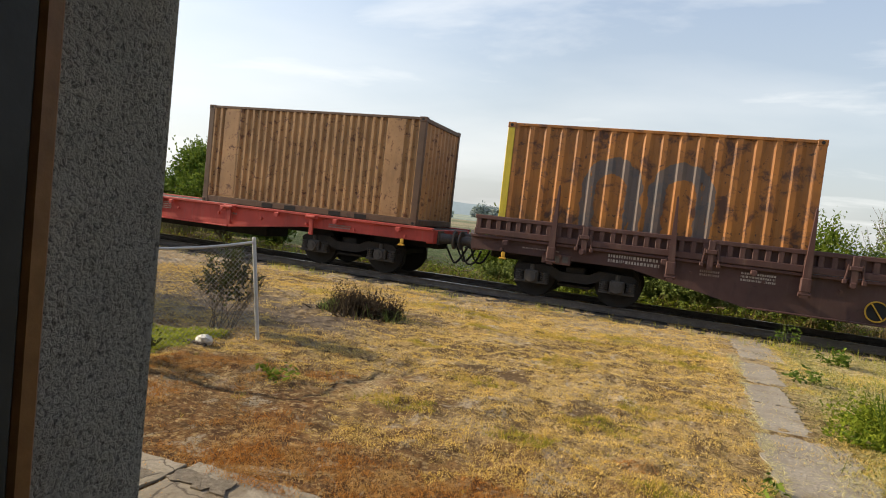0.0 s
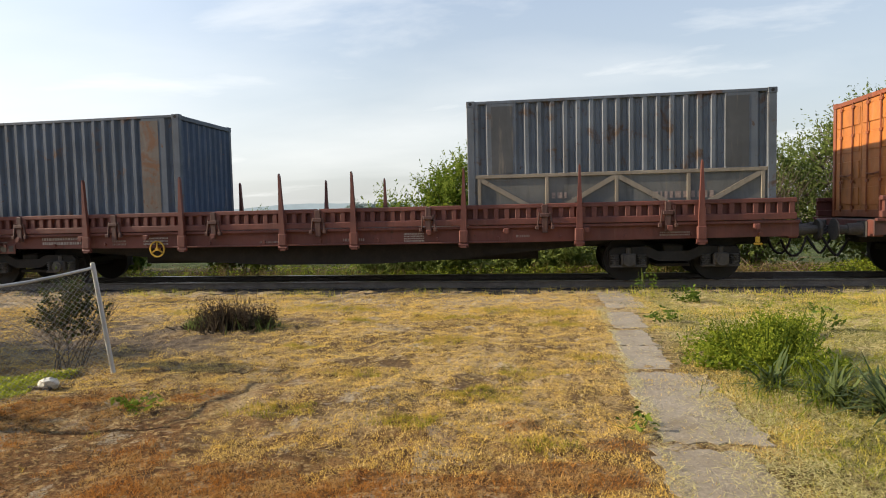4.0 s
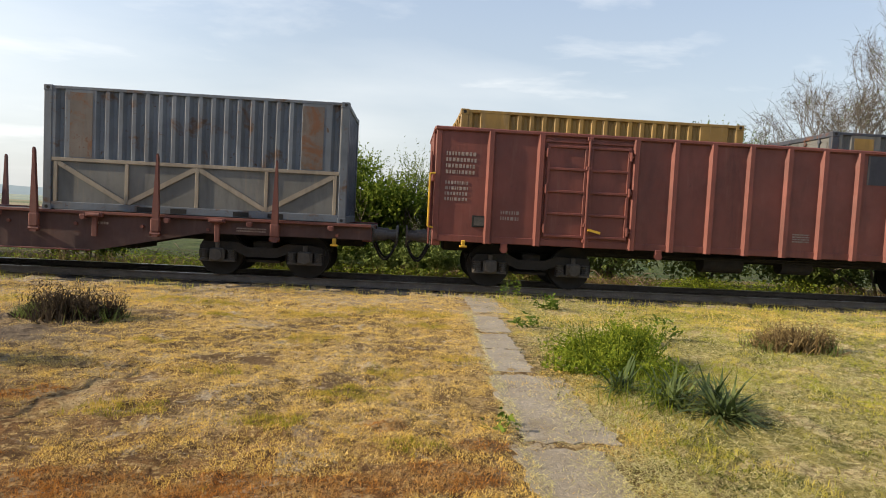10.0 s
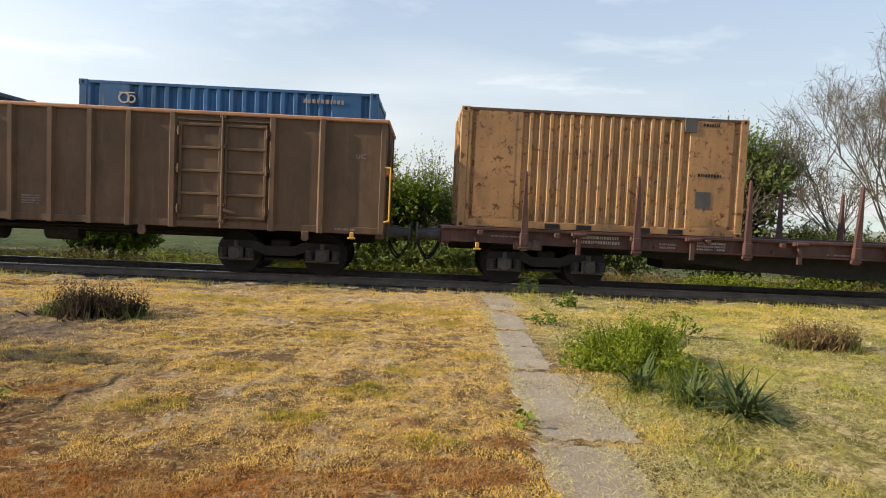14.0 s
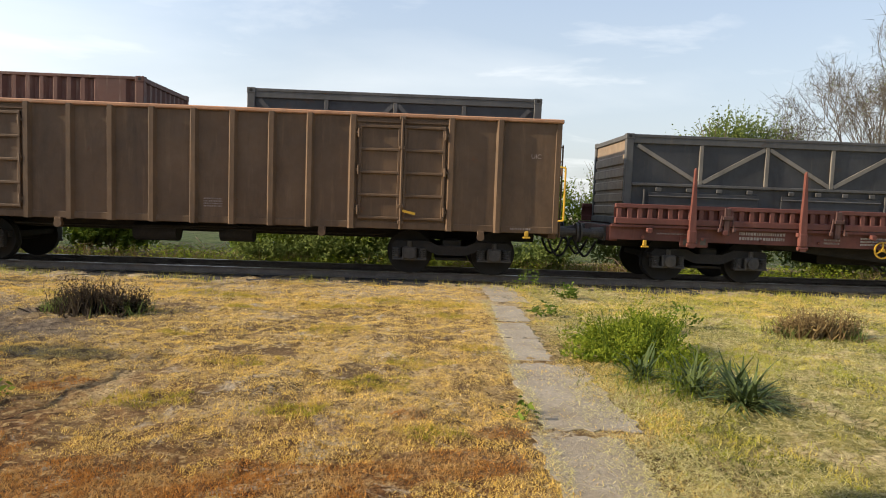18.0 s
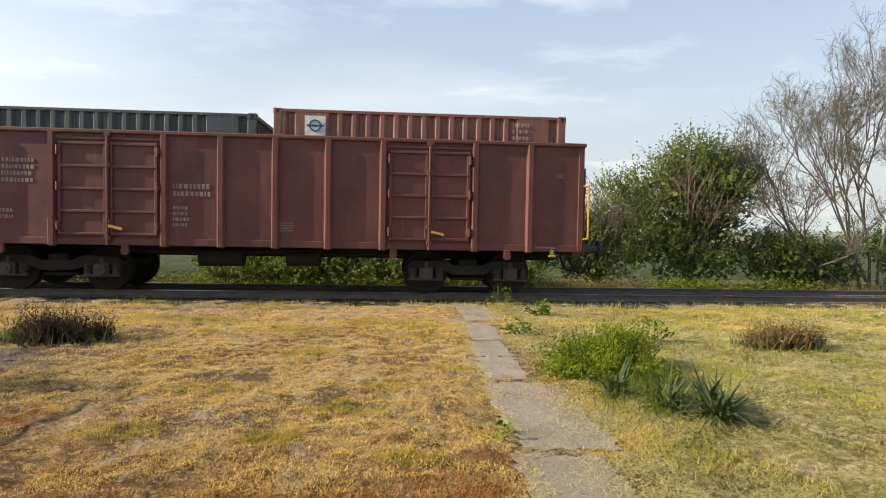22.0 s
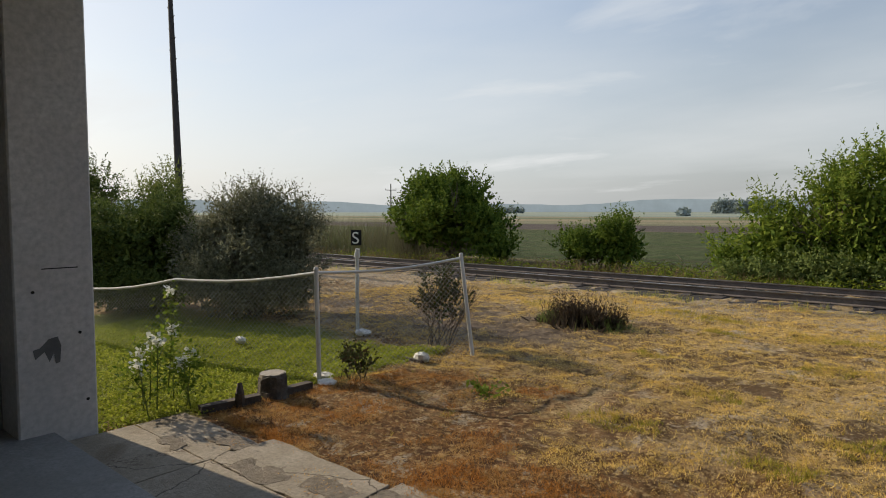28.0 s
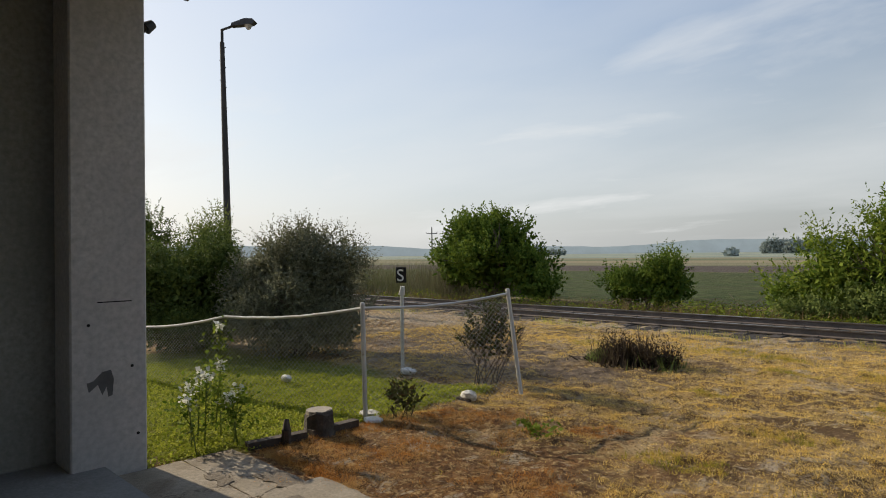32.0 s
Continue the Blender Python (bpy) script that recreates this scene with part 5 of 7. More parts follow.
marking(tanJ, 2.0, -1.226, 1.25, 0.5, 0.1, 1, BLACK_HOLE)
part("vent_plate", Mesh().box(1.98, 2.3, -1.229, -1.223, 0.6, 0.95).box(1.66, 1.92, -1.24, -1.21, 2.18, 2.48, 0.006), HALFFRAME, tanJ, "small grey plates")
whK = container(125.22, DARKRUST, h=2.49, pitch=0.3, label="dark rusty shipping container with pale peeling doors", door_mat=PALE_DOOR)
part("rust_skirt", Mesh().box(-2.86, 2.86, -1.222, -1.205, 0.17, 0.55, 0.004), RUSTSILL, whK, "rust-brown lower skirt")
marking(whK, 2.1, -1.226, 0.8, 0.16, 1.4, 8)
in5 = container(132.99, BROWNRED, label="brown-red container inside an open gondola", pitch=0.27, zoff=1.46)
in6 = container(141.13, HALFDARK, "half", frame_mat=HALFFRAME, brace_mat=HALFFRAME, label="dark grey container with pale end inside an open gondola", door_mat=PALE_DOOR, h=2.54)
halfH = container(149.0, HALFDARK, "half", frame_mat=HALFFRAME, brace_mat=HALFBRACE, door_mat=TANSLAT, label="dark grimy half-height container with braced sides")
halfI = container(161.5, HALFDARK, "half", frame_mat=HALFFRAME, brace_mat=HALFBRACE, door_mat=TANSLAT, label="dark half-height container with tan slatted end gate")
in7 = container(169.32, GREENGREY, label="green-grey container inside an open gondola", pitch=0.27, zoff=1.25)
in8 = container(175.72, PINKRED, label="faded brown-red container inside an open gondola", pitch=0.29, zoff=1.38)
part("white_placard", Mesh().box(-2.4, -1.98, -1.2235, -1.2195, 2.05, 2.45), plain("white_placard_paint", (0.62, 0.6, 0.52), 0.6), in8, "white square placard")
pl = Mesh().ring((-2.19, -1.226, 2.25), 0.11, 0.03, 16)
pl.box(-2.36, -2.02, -1.229, -1.224, 2.23, 2.27)
part("placard_emblem", pl, BLUE, in8, "blue ring emblem")
marking(in8, 1.9, -1.226, 2.05, 0.35, 0.4, 3)

# ---- wagons ----
low_red = flat_wagon(-23.6, -4.0, BRIGHT_RED, False, False, seed=11, belly=0.55, label="bright red container flat wagon with black belly")
flat_wagon(-3.1, 16.2, DARK_WAGON, True, seed=2, plate_at=(-1.96, 0.68))
flat_wagon(17.5, 36.85, RED_WAGON, True, seed=3, wheel_at=(-3.8, 0.84), deep=True)
flat_wagon(38.2, 57.65, RED_WAGON, True, seed=5, plate_at=(1.67, 0.76), flaps=(1,))
flat_wagon(59.3, 78.88, RED_WAGON, False, seed=6, plate_at=(-2.26, 0.71), flaps=(-1,))
gondola(80.13, 95.09, OXIDE_EAS, EANOS_RIBS, EANOS_DOORS, 5.3, None, 1, "red-brown high-sided gondola wagon with double doors")
gondola(96.22, 111.2, DUSTY_EAS, EANOS_RIBS, EANOS_DOORS, 5.3, RUST_EDGE, 2, "dust-brown high-sided gondola wagon with rusty top rail")
flat_wagon(112.4, 131.5, DARK_WAGON, False, wheel_at=(3.0, 0.9), seed=8, deep=True, flaps=(1,))
gondola(132.67, 147.6, DUSTY_EAS, EANOS_RIBS, EANOS_DOORS, 5.3, RUST_EDGE, 3, "dust-brown high-sided gondola wagon with stained panels")
flat_wagon(148.72, 167.8, RED_WAGON, True, wheel_at=(-3.72, 0.85), seed=9, deep=True)
gondola(169.03, 182.15, MAROON_EAS, EAS_RIBS, EAS_DOORS, 4.2, None, 4, "maroon high-sided gondola wagon at the train's end")


def motions():
    """The train rolls past from right to left; its wheels turn with it."""
    times_at = [0.0, 0.5] + [float(k) for k in range(1, 33)]
    for ob, s, y, z in MOVERS:
        walk(ob, [(t, pose(s - run(t), y, z)) for t in times_at])
    steps = [k * 2 / 30 for k in range(0, 376)] + [32.0]
    turn = [-math.degrees(run(min(t, 25.0)) / WHEEL_R) for t in steps]
    for w, (x, y, z) in WHEELSETS:
        walk(w, [(t, pose(x, y, z, 0, a, 0)) for t, a in zip(steps, turn)])

# ---- station building, porch, slabs, path ----
PLASTER = rough_stuff("grey_plaster", (0.47, 0.455, 0.44), (0.58, 0.56, 0.535), 1.2, 0.9, 0.25, 0.004, 25)
PATH_SLAB = rough_stuff("dusty_path_concrete", (0.27, 0.225, 0.165), (0.37, 0.32, 0.25), 2.6, 0.97, 0.8, 0.02, 34, (0.2, 0.15, 0.085))
STUCCO = pebble_dash("pebble_dash", (0.66, 0.62, 0.55), (0.22, 0.2, 0.175))
WING_PLASTER = rough_stuff("dark_grey_plaster", (0.25, 0.25, 0.225), (0.34, 0.335, 0.31), 0.8, 0.9, 0.25, 0.004, 25)
CONCRETE = rough_stuff("porch_concrete", (0.24, 0.235, 0.22), (0.34, 0.33, 0.31), 1.6, 0.9, 0.3, 0.005, 45, (0.24, 0.23, 0.21))
AGGREGATE = rough_stuff("bare_aggregate", (0.17, 0.14, 0.105), (0.36, 0.3, 0.225), 30, 0.97, 1.0, 0.03, 60)
SLAB = rough_stuff("path_concrete", (0.29, 0.245, 0.18), (0.4, 0.345, 0.27), 3.0, 0.95, 0.9, 0.02, 38, (0.19, 0.145, 0.095))
OLD_WOOD = rough_stuff("dark_timber", (0.05, 0.036, 0.026), (0.1, 0.075, 0.055), 8, 0.9, 0.6, 0.01, 30)
DOOR_WOOD = rough_stuff("orange_varnished_wood", (0.34, 0.14, 0.04), (0.42, 0.19, 0.06), 6, 0.5, 0.2, 0.003, 50)
ROOF_SHEET = rough_stuff("fibre_cement_sheet", (0.1, 0.075, 0.065), (0.17, 0.12, 0.1), 2.5, 0.95, 0.4, 0.006, 40)
STEEL_DARK = plain("dark_steel", (0.05, 0.05, 0.052), 0.55, 0.3, 0.3)
WALL_Y, JAMB_L, JAMB_R = 0.36, 0.37, 1.37


def structure(name, geo, mat, label, cat):
    return tagged(part(name, geo, mat), label, cat, kind="structure")


def build_station():
    front = Mesh().box(-4.72, JAMB_L, -0.1, WALL_Y, 0.1, 4.4).box(JAMB_R, 7.0, -0.1, WALL_Y, 0.1, 4.4).box(JAMB_L, JAMB_R, -0.1, WALL_Y, 2.35, 4.4)
    structure("wall_front", front, STUCCO, "grey pebble-dashed station wall with a doorway", "wall")
    structure("wall_wing", Mesh().box(-8.2, -4.72, -4.0, 1.86, 0.0, 4.4), WING_PLASTER, "grey plastered side wing of the station", "wall")
    structure("wall_inner", Mesh().box(-2.6, -2.4, -3.6, -0.1, 0.1, 2.9).box(4.0, 4.2, -3.6, -0.1, 0.1, 2.9).box(-2.6, 4.2, -3.8, -3.6, 0.1, 2.9), PLASTER, "plain inner walls of a dark room", "wall")
    structure("ceiling", Mesh().box(-2.6, 4.2, -3.8, -0.1, 2.9, 3.05), PLASTER, "plain ceiling of a dark room", "ceiling")
    structure("floor", Mesh().box(-4.72, 7.0, -3.8, 2.035, -0.15, 0.1, 0.01), CONCRETE, "smooth grey concrete porch floor", "floor")
    col = solid_thing("porch_column", Mesh().box(-4.717, -4.33, 1.8, 2.33, -0.05, 4.06, 0.012), PLASTER, "grey plastered porch column with stains and holes", "column")
    stain = Mesh()
    r = random.Random(5)
    patch = plain("damp_stain", (0.1, 0.1, 0.1), 0.9, 0, 0.2)
    st = [(2.0, 1.2), (2.06, 1.26), (2.12, 1.27), (2.14, 1.2), (2.13, 1.08), (2.1, 1.07), (2.09, 1.15), (2.06, 1.09), (2.03, 1.17), (1.97, 1.12), (1.955, 1.19)]
    stain.add([(-4.327, a - 0.05, b - 0.46) for a, b in st] + [(-4.33, a - 0.05, b - 0.46) for a, b in st], [tuple(range(len(st))), tuple(range(len(st), 2 * len(st)))[::-1]])
    part("stain", stain, patch, col, "dark blotchy stain")
    for a, b in ((2.22, 0.82), (2.26, 0.3), (1.92, 1.15)):
        part("drill_hole", Mesh().tube((-4.331, a, b), (-4.326, a, b), 0.012, n=8), BLACK_HOLE, col)
    part("scratch", Mesh().box(-4.331, -4.327, 1.98, 2.22, 1.31, 1.318), BLACK_HOLE, col, "thin dark scratch")
    # door frame and half-open leaf
    dr = thing("door_1", "open orange-varnished wooden door in the station wall", "door", kind="structure")
    for x0, x1 in ((JAMB_L + 0.002, JAMB_L + 0.012), (JAMB_R - 0.012, JAMB_R - 0.002)):
        part("door_frame", Mesh().box(x0, x1, 0.06, 0.246, 0.1, 2.34, 0.003), STEEL_DARK, dr, "dark painted frame")
        part("stop_bead", Mesh().box(x0, x1, 0.2465, 0.262, 0.1, 2.34, 0.003), DOOR_WOOD, dr, "orange varnished bead")
    part("door_head", Mesh().box(JAMB_L + 0.012, JAMB_R - 0.012, 0.06, 0.236, 2.28, 2.34, 0.006), DOOR_WOOD, dr)
    part("door_leaf", Mesh().box(JAMB_L + 0.0, JAMB_L + 0.04, -0.95, -0.12, 0.115, 2.27, 0.006), STEEL_DARK, dr, "dark opened door leaf")
    # canopy: fibre-cement sheets on cantilever beams, broken at its end
    can = thing("porch_canopy", "dark corrugated porch canopy with broken edge sheets", "canopy")
    for x in (-4.45, -1.2, 2.2, 5.6):
        part("cantilever_beam", Mesh().box(x - 0.05, x + 0.07, 2.333 if x < -4 else WALL_Y + 0.003, 2.75, 3.8, 3.92, 0.01), STEEL_DARK, can)
    part("front_purlin", Mesh().box(-4.4, 6.6, 2.64, 2.72, 3.92, 4.0, 0.01), STEEL_DARK, can)
    part("rear_purlin", Mesh().box(-4.6, 6.6, 0.8, 0.88, 4.16, 4.24, 0.01), STEEL_DARK, can)
    for k in range(11):
        x0 = -4.78 + k * 1.02
        y1 = 2.98 if k else 2.72
        n = 24
        vs, fs = [], []
        for i in range(n + 1):
            u = x0 + 1.07 * i / n
            w = 0.028 * math.sin(2 * math.pi * i / n * 6)
            cut = y1 - (r.uniform(0.0, 0.22) if k < 2 else r.uniform(0, 0.02))
            for yy, z in ((WALL_Y + 0.003, 4.34), (cut, 4.04)):
                vs += [(u, yy, z + w), (u, yy, z + w - 0.009)]
        for i in range(n):
            a, b = 4 * i, 4 * i + 4
            fs += [(a, a + 2, b + 2, b), (a + 1, b + 1, b + 3, a + 3), (a + 2, a + 3, b + 3, b + 2), (a, b, b + 1, a + 1)]
        part("roof_sheet", Mesh().add(vs, fs), ROOF_SHEET, can)
    part("gutter", Mesh().tube((-4.4, 2.8, 3.97), (-3.7, 2.84, 3.99), 0.07, n=10), STEEL_DARK, can, "dented gutter piece")
    part("bracket", Mesh().bar((-4.36, 2.4, 3.98), (-4.36, 2.7, 3.8), 0.03, 0.03).bar((-4.4, 2.5, 4.06), (-4.2, 2.78, 3.9), 0.03, 0.03), STEEL_DARK, can)
    lampb = thing("wall_insulator", "small dark insulator on the porch column", "insulator")
    part("insulator_arm", Mesh().tube((-4.45, 2.33, 3.42), (-4.45, 2.4, 3.5), 0.025, n=8), STEEL_DARK, lampb)
    part("insulator_bell", Mesh().tube((-4.45, 2.38, 3.47), (-4.45, 2.44, 3.52), 0.05, 0.035, 10), STEEL_DARK, lampb)


build_station()


def ragged_slab(x0, x1, y0, y1, z, seed, step=0.22, amp=0.03, thick=0.12):
    r = random.Random(seed)
    pts = []
    for (ax, ay), (bx, by) in (((x0, y0), (x1, y0)), ((x1, y0), (x1, y1)), ((x1, y1), (x0, y1)), ((x0, y1), (x0, y0))):
        n = max(1, int(math.hypot(bx - ax, by - ay) / step))
        for k in range(n):
            t = k / n
            pts.append((ax + (bx - ax) * t + r.uniform(-amp, amp), ay + (by - ay) * t + r.uniform(-amp, amp)))
    n = len(pts)
    cx, cy = sum(p[0] for p in pts) / n, sum(p[1] for p in pts) / n
    vs = [(x, y, z - thick) for x, y in pts] + [(x, y, z - 0.004) for x, y in pts] + [(cx + (x - cx) * 0.994, cy + (y - cy) * 0.994, z + r.uniform(-0.002, 0.002)) for x, y in pts]
    fs = [tuple(range(2 * n, 3 * n))]
    for k in range(2):
        fs += [(k * n + i, k * n + (i + 1) % n, (k + 1) * n + (i + 1) % n, (k + 1) * n + i) for i in range(n)]
    return Mesh().add(vs, fs)


def build_paving():
    pav = thing("pavement", "cracked sunlit concrete slabs along the porch", "pavement", kind="structure")
    r = random.Random(9)
    x = -4.32
    k = 0
    while x < 6.5:
        w = r.uniform(1.0, 1.3)
        yf = 3.02 if x < -3.9 else 3.2 + r.uniform(-0.07, 0.1)
        ym = 2.62 + r.uniform(-0.1, 0.1)
        part("slab", ragged_slab(x, x + w - 0.012, 2.05, ym - 0.006, 0.014, 20 + k, 0.09, 0.006), SLAB, pav)
        part("slab", ragged_slab(x, x + w - 0.014, ym + 0.006, yf, 0.012 + r.uniform(-0.005, 0.006), 60 + k, 0.08, 0.012), SLAB, pav)
        x += w
        k += 1
    for k, (a, b, w, d) in enumerate(((-3.35, 2.9, 0.42, 0.16), (-2.75, 2.72, 0.5, 0.2), (-2.2, 2.86, 0.4, 0.22), (-1.7, 3.0, 0.42, 0.14), (-1.15, 2.74, 0.5, 0.2), (-3.7, 2.6, 0.3, 0.12))):
        part("broken_patch", ragged_slab(a - w / 2, a + w / 2, b - d / 2, b + d / 2, 0.0175, 200 + k, 0.04, 0.03, 0.01), AGGREGATE, pav, "broken surface with bare gravel")
    path = thing("garden_path", "worn concrete slab path through the grass", "path", kind="structure")
    for k, (x0, x1, y0, y1) in enumerate(((1.66, 2.3, 3.3, 4.55), (1.74, 2.52, 4.7, 6.66), (1.84, 2.3, 6.8, 7.9), (1.86, 2.33, 7.97, 8.95), (1.96, 2.42, 9.1, 10.5), (2.05, 2.68, 10.95, 12.9))):
        part("slab", ragged_slab(x0, x1, y0, y1, 0.008 if k < 5 else 0.006, 100 + k, 0.07, 0.04), PATH_SLAB, path)


build_paving()


def cracked(m, lines=True):
    """Fine dark cracks and worn hollows in old concrete."""
    nt = m.node_tree
    b = nt.nodes["Principled BSDF"]
    base = b.inputs["Base Color"].links[0].from_socket
    v = vec_of(nt)
    add = nt.nodes.new("ShaderNodeVectorMath")
    add.operation = 'MULTIPLY_ADD'
    nz = nt.nodes.new("ShaderNodeTexNoise")
    nz.inputs["Scale"].default_value, nz.inputs["Detail"].default_value = 3.0, 5
    nt.links.new(v, nz.inputs["Vector"])
    nt.links.new(nz.outputs["Color"], add.inputs[0])
    add.inputs[1].default_value = (0.35, 0.35, 0)
    nt.links.new(v, add.inputs[2])
    vo = nt.nodes.new("ShaderNodeTexVoronoi")
    vo.feature = 'DISTANCE_TO_EDGE'
    vo.inputs["Scale"].default_value = 0.85
    nt.links.new(add.outputs[0], vo.inputs["Vector"])
    crack = ramp_of(nt, vo.outputs["Distance"], 0.002, 0.009, (1, 1, 1, 1), (0, 0, 0, 1))
    worn = ramp_of(nt, noise_of(nt, v, 2.4, 7, 0.7, 0.6), 0.58, 0.64)
    c = mixed(nt, worn, base, mixed(nt, ramp_of(nt, noise_of(nt, v, 45, 4), 0.4, 0.6), (0.13, 0.1, 0.07), (0.32, 0.27, 0.2)))
    nt.links.new(mixed(nt, crack, c, (0.09, 0.07, 0.05)) if lines else c, b.inputs["Base Color"])


cracked(SLAB)
cracked(PATH_SLAB, False)

# ---- fence, sign, lamp, garden things ----
FENCE_WHITE = metal_paint("fence_white_paint", (0.55, 0.54, 0.5), 0.25, (0.2, 0.11, 0.06), 1.1, 0.6, 0.3, (0.4, 0.35, 0.28), 6)
WIRE = plain("galvanised_wire", (0.3, 0.29, 0.27), 0.5, 0.5, 0.2)
STONE_WHITE = rough_stuff("white_stone", (0.6, 0.58, 0.52), (0.72, 0.7, 0.64), 8, 0.9, 0.4, 0.01, 40)
BARK = rough_stuff("bark", (0.1, 0.075, 0.055), (0.17, 0.135, 0.1), 6, 0.95, 0.8, 0.02, 30)
POLE_BLACK = plain("tarred_pole", (0.035, 0.032, 0.03), 0.8, 0, 0.3)


def build_fence():
    posts = [((-3.72, 6.27, -0.02), (-3.95, 6.33, 1.2)), ((-4.27, 4.42, -0.06), (-4.3, 4.42, 1.14)), ((-6.4, 4.0, -0.08), (-6.43, 4.0, 0.96)), ((-8.35, 3.6, -0.1), (-8.35, 3.6, 0.74))]
    f = thing("wire_fence", "white-posted chain-link fence with a bent top rail", "fence")
    for k, (a, b) in enumerate(posts):
        if k == 2:
            continue
        p = part("post", Mesh().tube(a, b, 0.024, n=10), FENCE_WHITE, f)
        part("post_cap", Mesh().tube(b, (b[0], b[1], b[2] + 0.025), 0.027, 0.018, 10), FENCE_WHITE, p)
    for (a0, b0), (a1, b1) in zip(posts, posts[1:]):
        a0, b0, a1, b1 = map(Vector, (a0, b0, a1, b1))
        q = [b0.lerp(b1, t) + Vector((0, 0, -0.035 - 0.05 * math.sin(math.pi * t))) for t in np.linspace(0, 1, 6)]
        rail = Mesh()
        for u, v in zip(q, q[1:]):
            rail.tube(u, v, 0.016, n=8)
        part("top_rail", rail, FENCE_WHITE, f, "bent white top rail")
        L = (b1 - b0).length
        H = (b0 - a0).length
        net = Mesh()

        def at(u, v):
            lo, hi = a0.lerp(a1, u) + Vector((0, 0, 0.05)), b0.lerp(b1, u) + Vector((0, 0, -0.05 - 0.05 * math.sin(math.pi * u)))
            return lo.lerp(hi, v)
        cell = 0.065
        nu = int(L / cell)
        nv = int(H / cell)
        for k in range(-nv, nu):
            for s in (1, -1):
                ua, ub, va, vb = k, k + nv, 0.0, float(nv)
                if s < 0:
                    va, vb = vb, va
                pa, pb = [ua, va], [ub, vb]
                if pa[0] < 0:
                    pa[1] += (0 - pa[0]) * (vb - va) / (ub - ua)
                    pa[0] = 0
                if pb[0] > nu:
                    pb[1] -= (pb[0] - nu) * (vb - va) / (ub - ua)
                    pb[0] = nu
                p, q2 = at(pa[0] / nu, pa[1] / nv), at(pb[0] / nu, pb[1] / nv)
                if (q2 - p).length > 0.02:
                    net.tube(p, q2, 0.0018, n=3, caps=False)
        tagged(part("wire_mesh", net, WIRE, f, "diamond wire mesh"), kind="stuff")


build_fence()


def build_garden():
    sign = thing("signal_sign", "black plate with white letter S on a white pole", "sign")
    part("pole", Mesh().tube((-5.88, 6.37, -0.08), (-5.88, 6.37, 1.1), 0.026, n=10), FENCE_WHITE, sign)
    part("pole_head", Mesh().tube((-5.88, 6.37, 1.08), (-5.86, 6.37, 1.2), 0.045, 0.03, 10), FENCE_WHITE, sign)
    plate = part("plate", Mesh().box(-0.075, 0.075, -0.008, 0.008, 0, 0.22, 0.004), BLACK_HOLE, sign, "small black plate", (-5.88, 6.36, 1.25))
    plate.rotation_euler = (0, 0, radians(40))
    s = part("letter", text_mesh("S", 0.24), plain("sign_white", (0.75, 0.75, 0.72), 0.6), plate, "white letter S", (-0.064, -0.011, 0.025))
    lamp = thing("street_lamp", "tall dark lamp post with step irons and lamp head", "street lamp")
    px, py = -19.25, 10.35
    part("pole", Mesh().tube((px + 0.4, py, -0.1), (px, py, 8.9), 0.14, 0.075, 12), POLE_BLACK, lamp)
    part("arm", Mesh().tube((px, py, 8.8), (px, py, 9.35), 0.05, n=8).tube((px, py, 9.33), (px + 0.34, py + 0.28, 9.46), 0.04, n=8), POLE_BLACK, lamp)
    head = part("lamp_head", Mesh().extrude([(-0.05, -0.04), (0.3, -0.06), (0.68, -0.08), (0.8, 0.0), (0.72, 0.1), (0.45, 0.15), (0.0, 0.06)], -0.12, 0.12), STEEL_DARK, lamp, "dark cobra lamp head", (px + 0.3, py + 0.25, 9.46))
    head.rotation_euler = (0, radians(-6), radians(40))
    part("lamp_glass", Mesh().tube((0.52, 0.0, -0.07), (0.52, 0.0, -0.2), 0.14, 0.06, 12), FENCE_WHITE, head, "pale glass bowl")
    for k in range(20):
        z = 2.2 + k * 0.34
        part("step_iron", Mesh().tube((px + 0.4 - z * 0.045, py, z), (px + 0.4 - z * 0.045 + (0.22 if k % 2 else -0.22), py, z + 0.02), 0.014, n=6), POLE_BLACK, lamp)
    stump = thing("tree_stump", "short grey weathered tree stump on the lawn edge", "stump")
    m = Mesh()
    n = 16
    r = random.Random(2)
    ring0 = [(1 + r.uniform(-0.12, 0.12)) for _ in range(n)]
    vs = []
    for z, k in ((-0.05, 1.25), (0.06, 1.05), (0.185, 1.0), (0.2, 0.9)):
        vs += [(-4.17 + 0.135 * k * q * math.cos(2 * math.pi * i / n), 3.8 + 0.135 * k * q * math.sin(2 * math.pi * i / n), z + 0.03 * math.sin(i) * (z > 0.18)) for i, q in enumerate(ring0)]
    fs = [(a * n + i, a * n + (i + 1) % n, (a + 1) * n + (i + 1) % n, (a + 1) * n + i) for a in range(3) for i in range(n)] + [tuple(range(3 * n, 4 * n))]
    part("stump_wood", m.add(vs, fs), rough_stuff("grey_stump_bark", (0.06, 0.05, 0.04), (0.15, 0.125, 0.1), 9, 0.95, 1.0, 0.03, 22), stump)
    part("cut_face", Mesh().tube((-4.17, 3.8, 0.19), (-4.17, 3.8, 0.222), 0.125, 0.12, 14), rough_stuff("weathered_cut_wood", (0.3, 0.26, 0.21), (0.42, 0.37, 0.3), 14, 0.9, 0.5, 0.01, 40), stump, "pale weathered saw cut")
    solid_thing("charred_post", Mesh().tube((-4.12, 3.42, -0.05), (-4.1, 3.41, 0.13), 0.05, 0.04, 7).tube((-4.1, 3.41, 0.12), (-4.13, 3.43, 0.21), 0.04, 0.02, 6), OLD_WOOD, "short charred post stub beside the edging", "post")
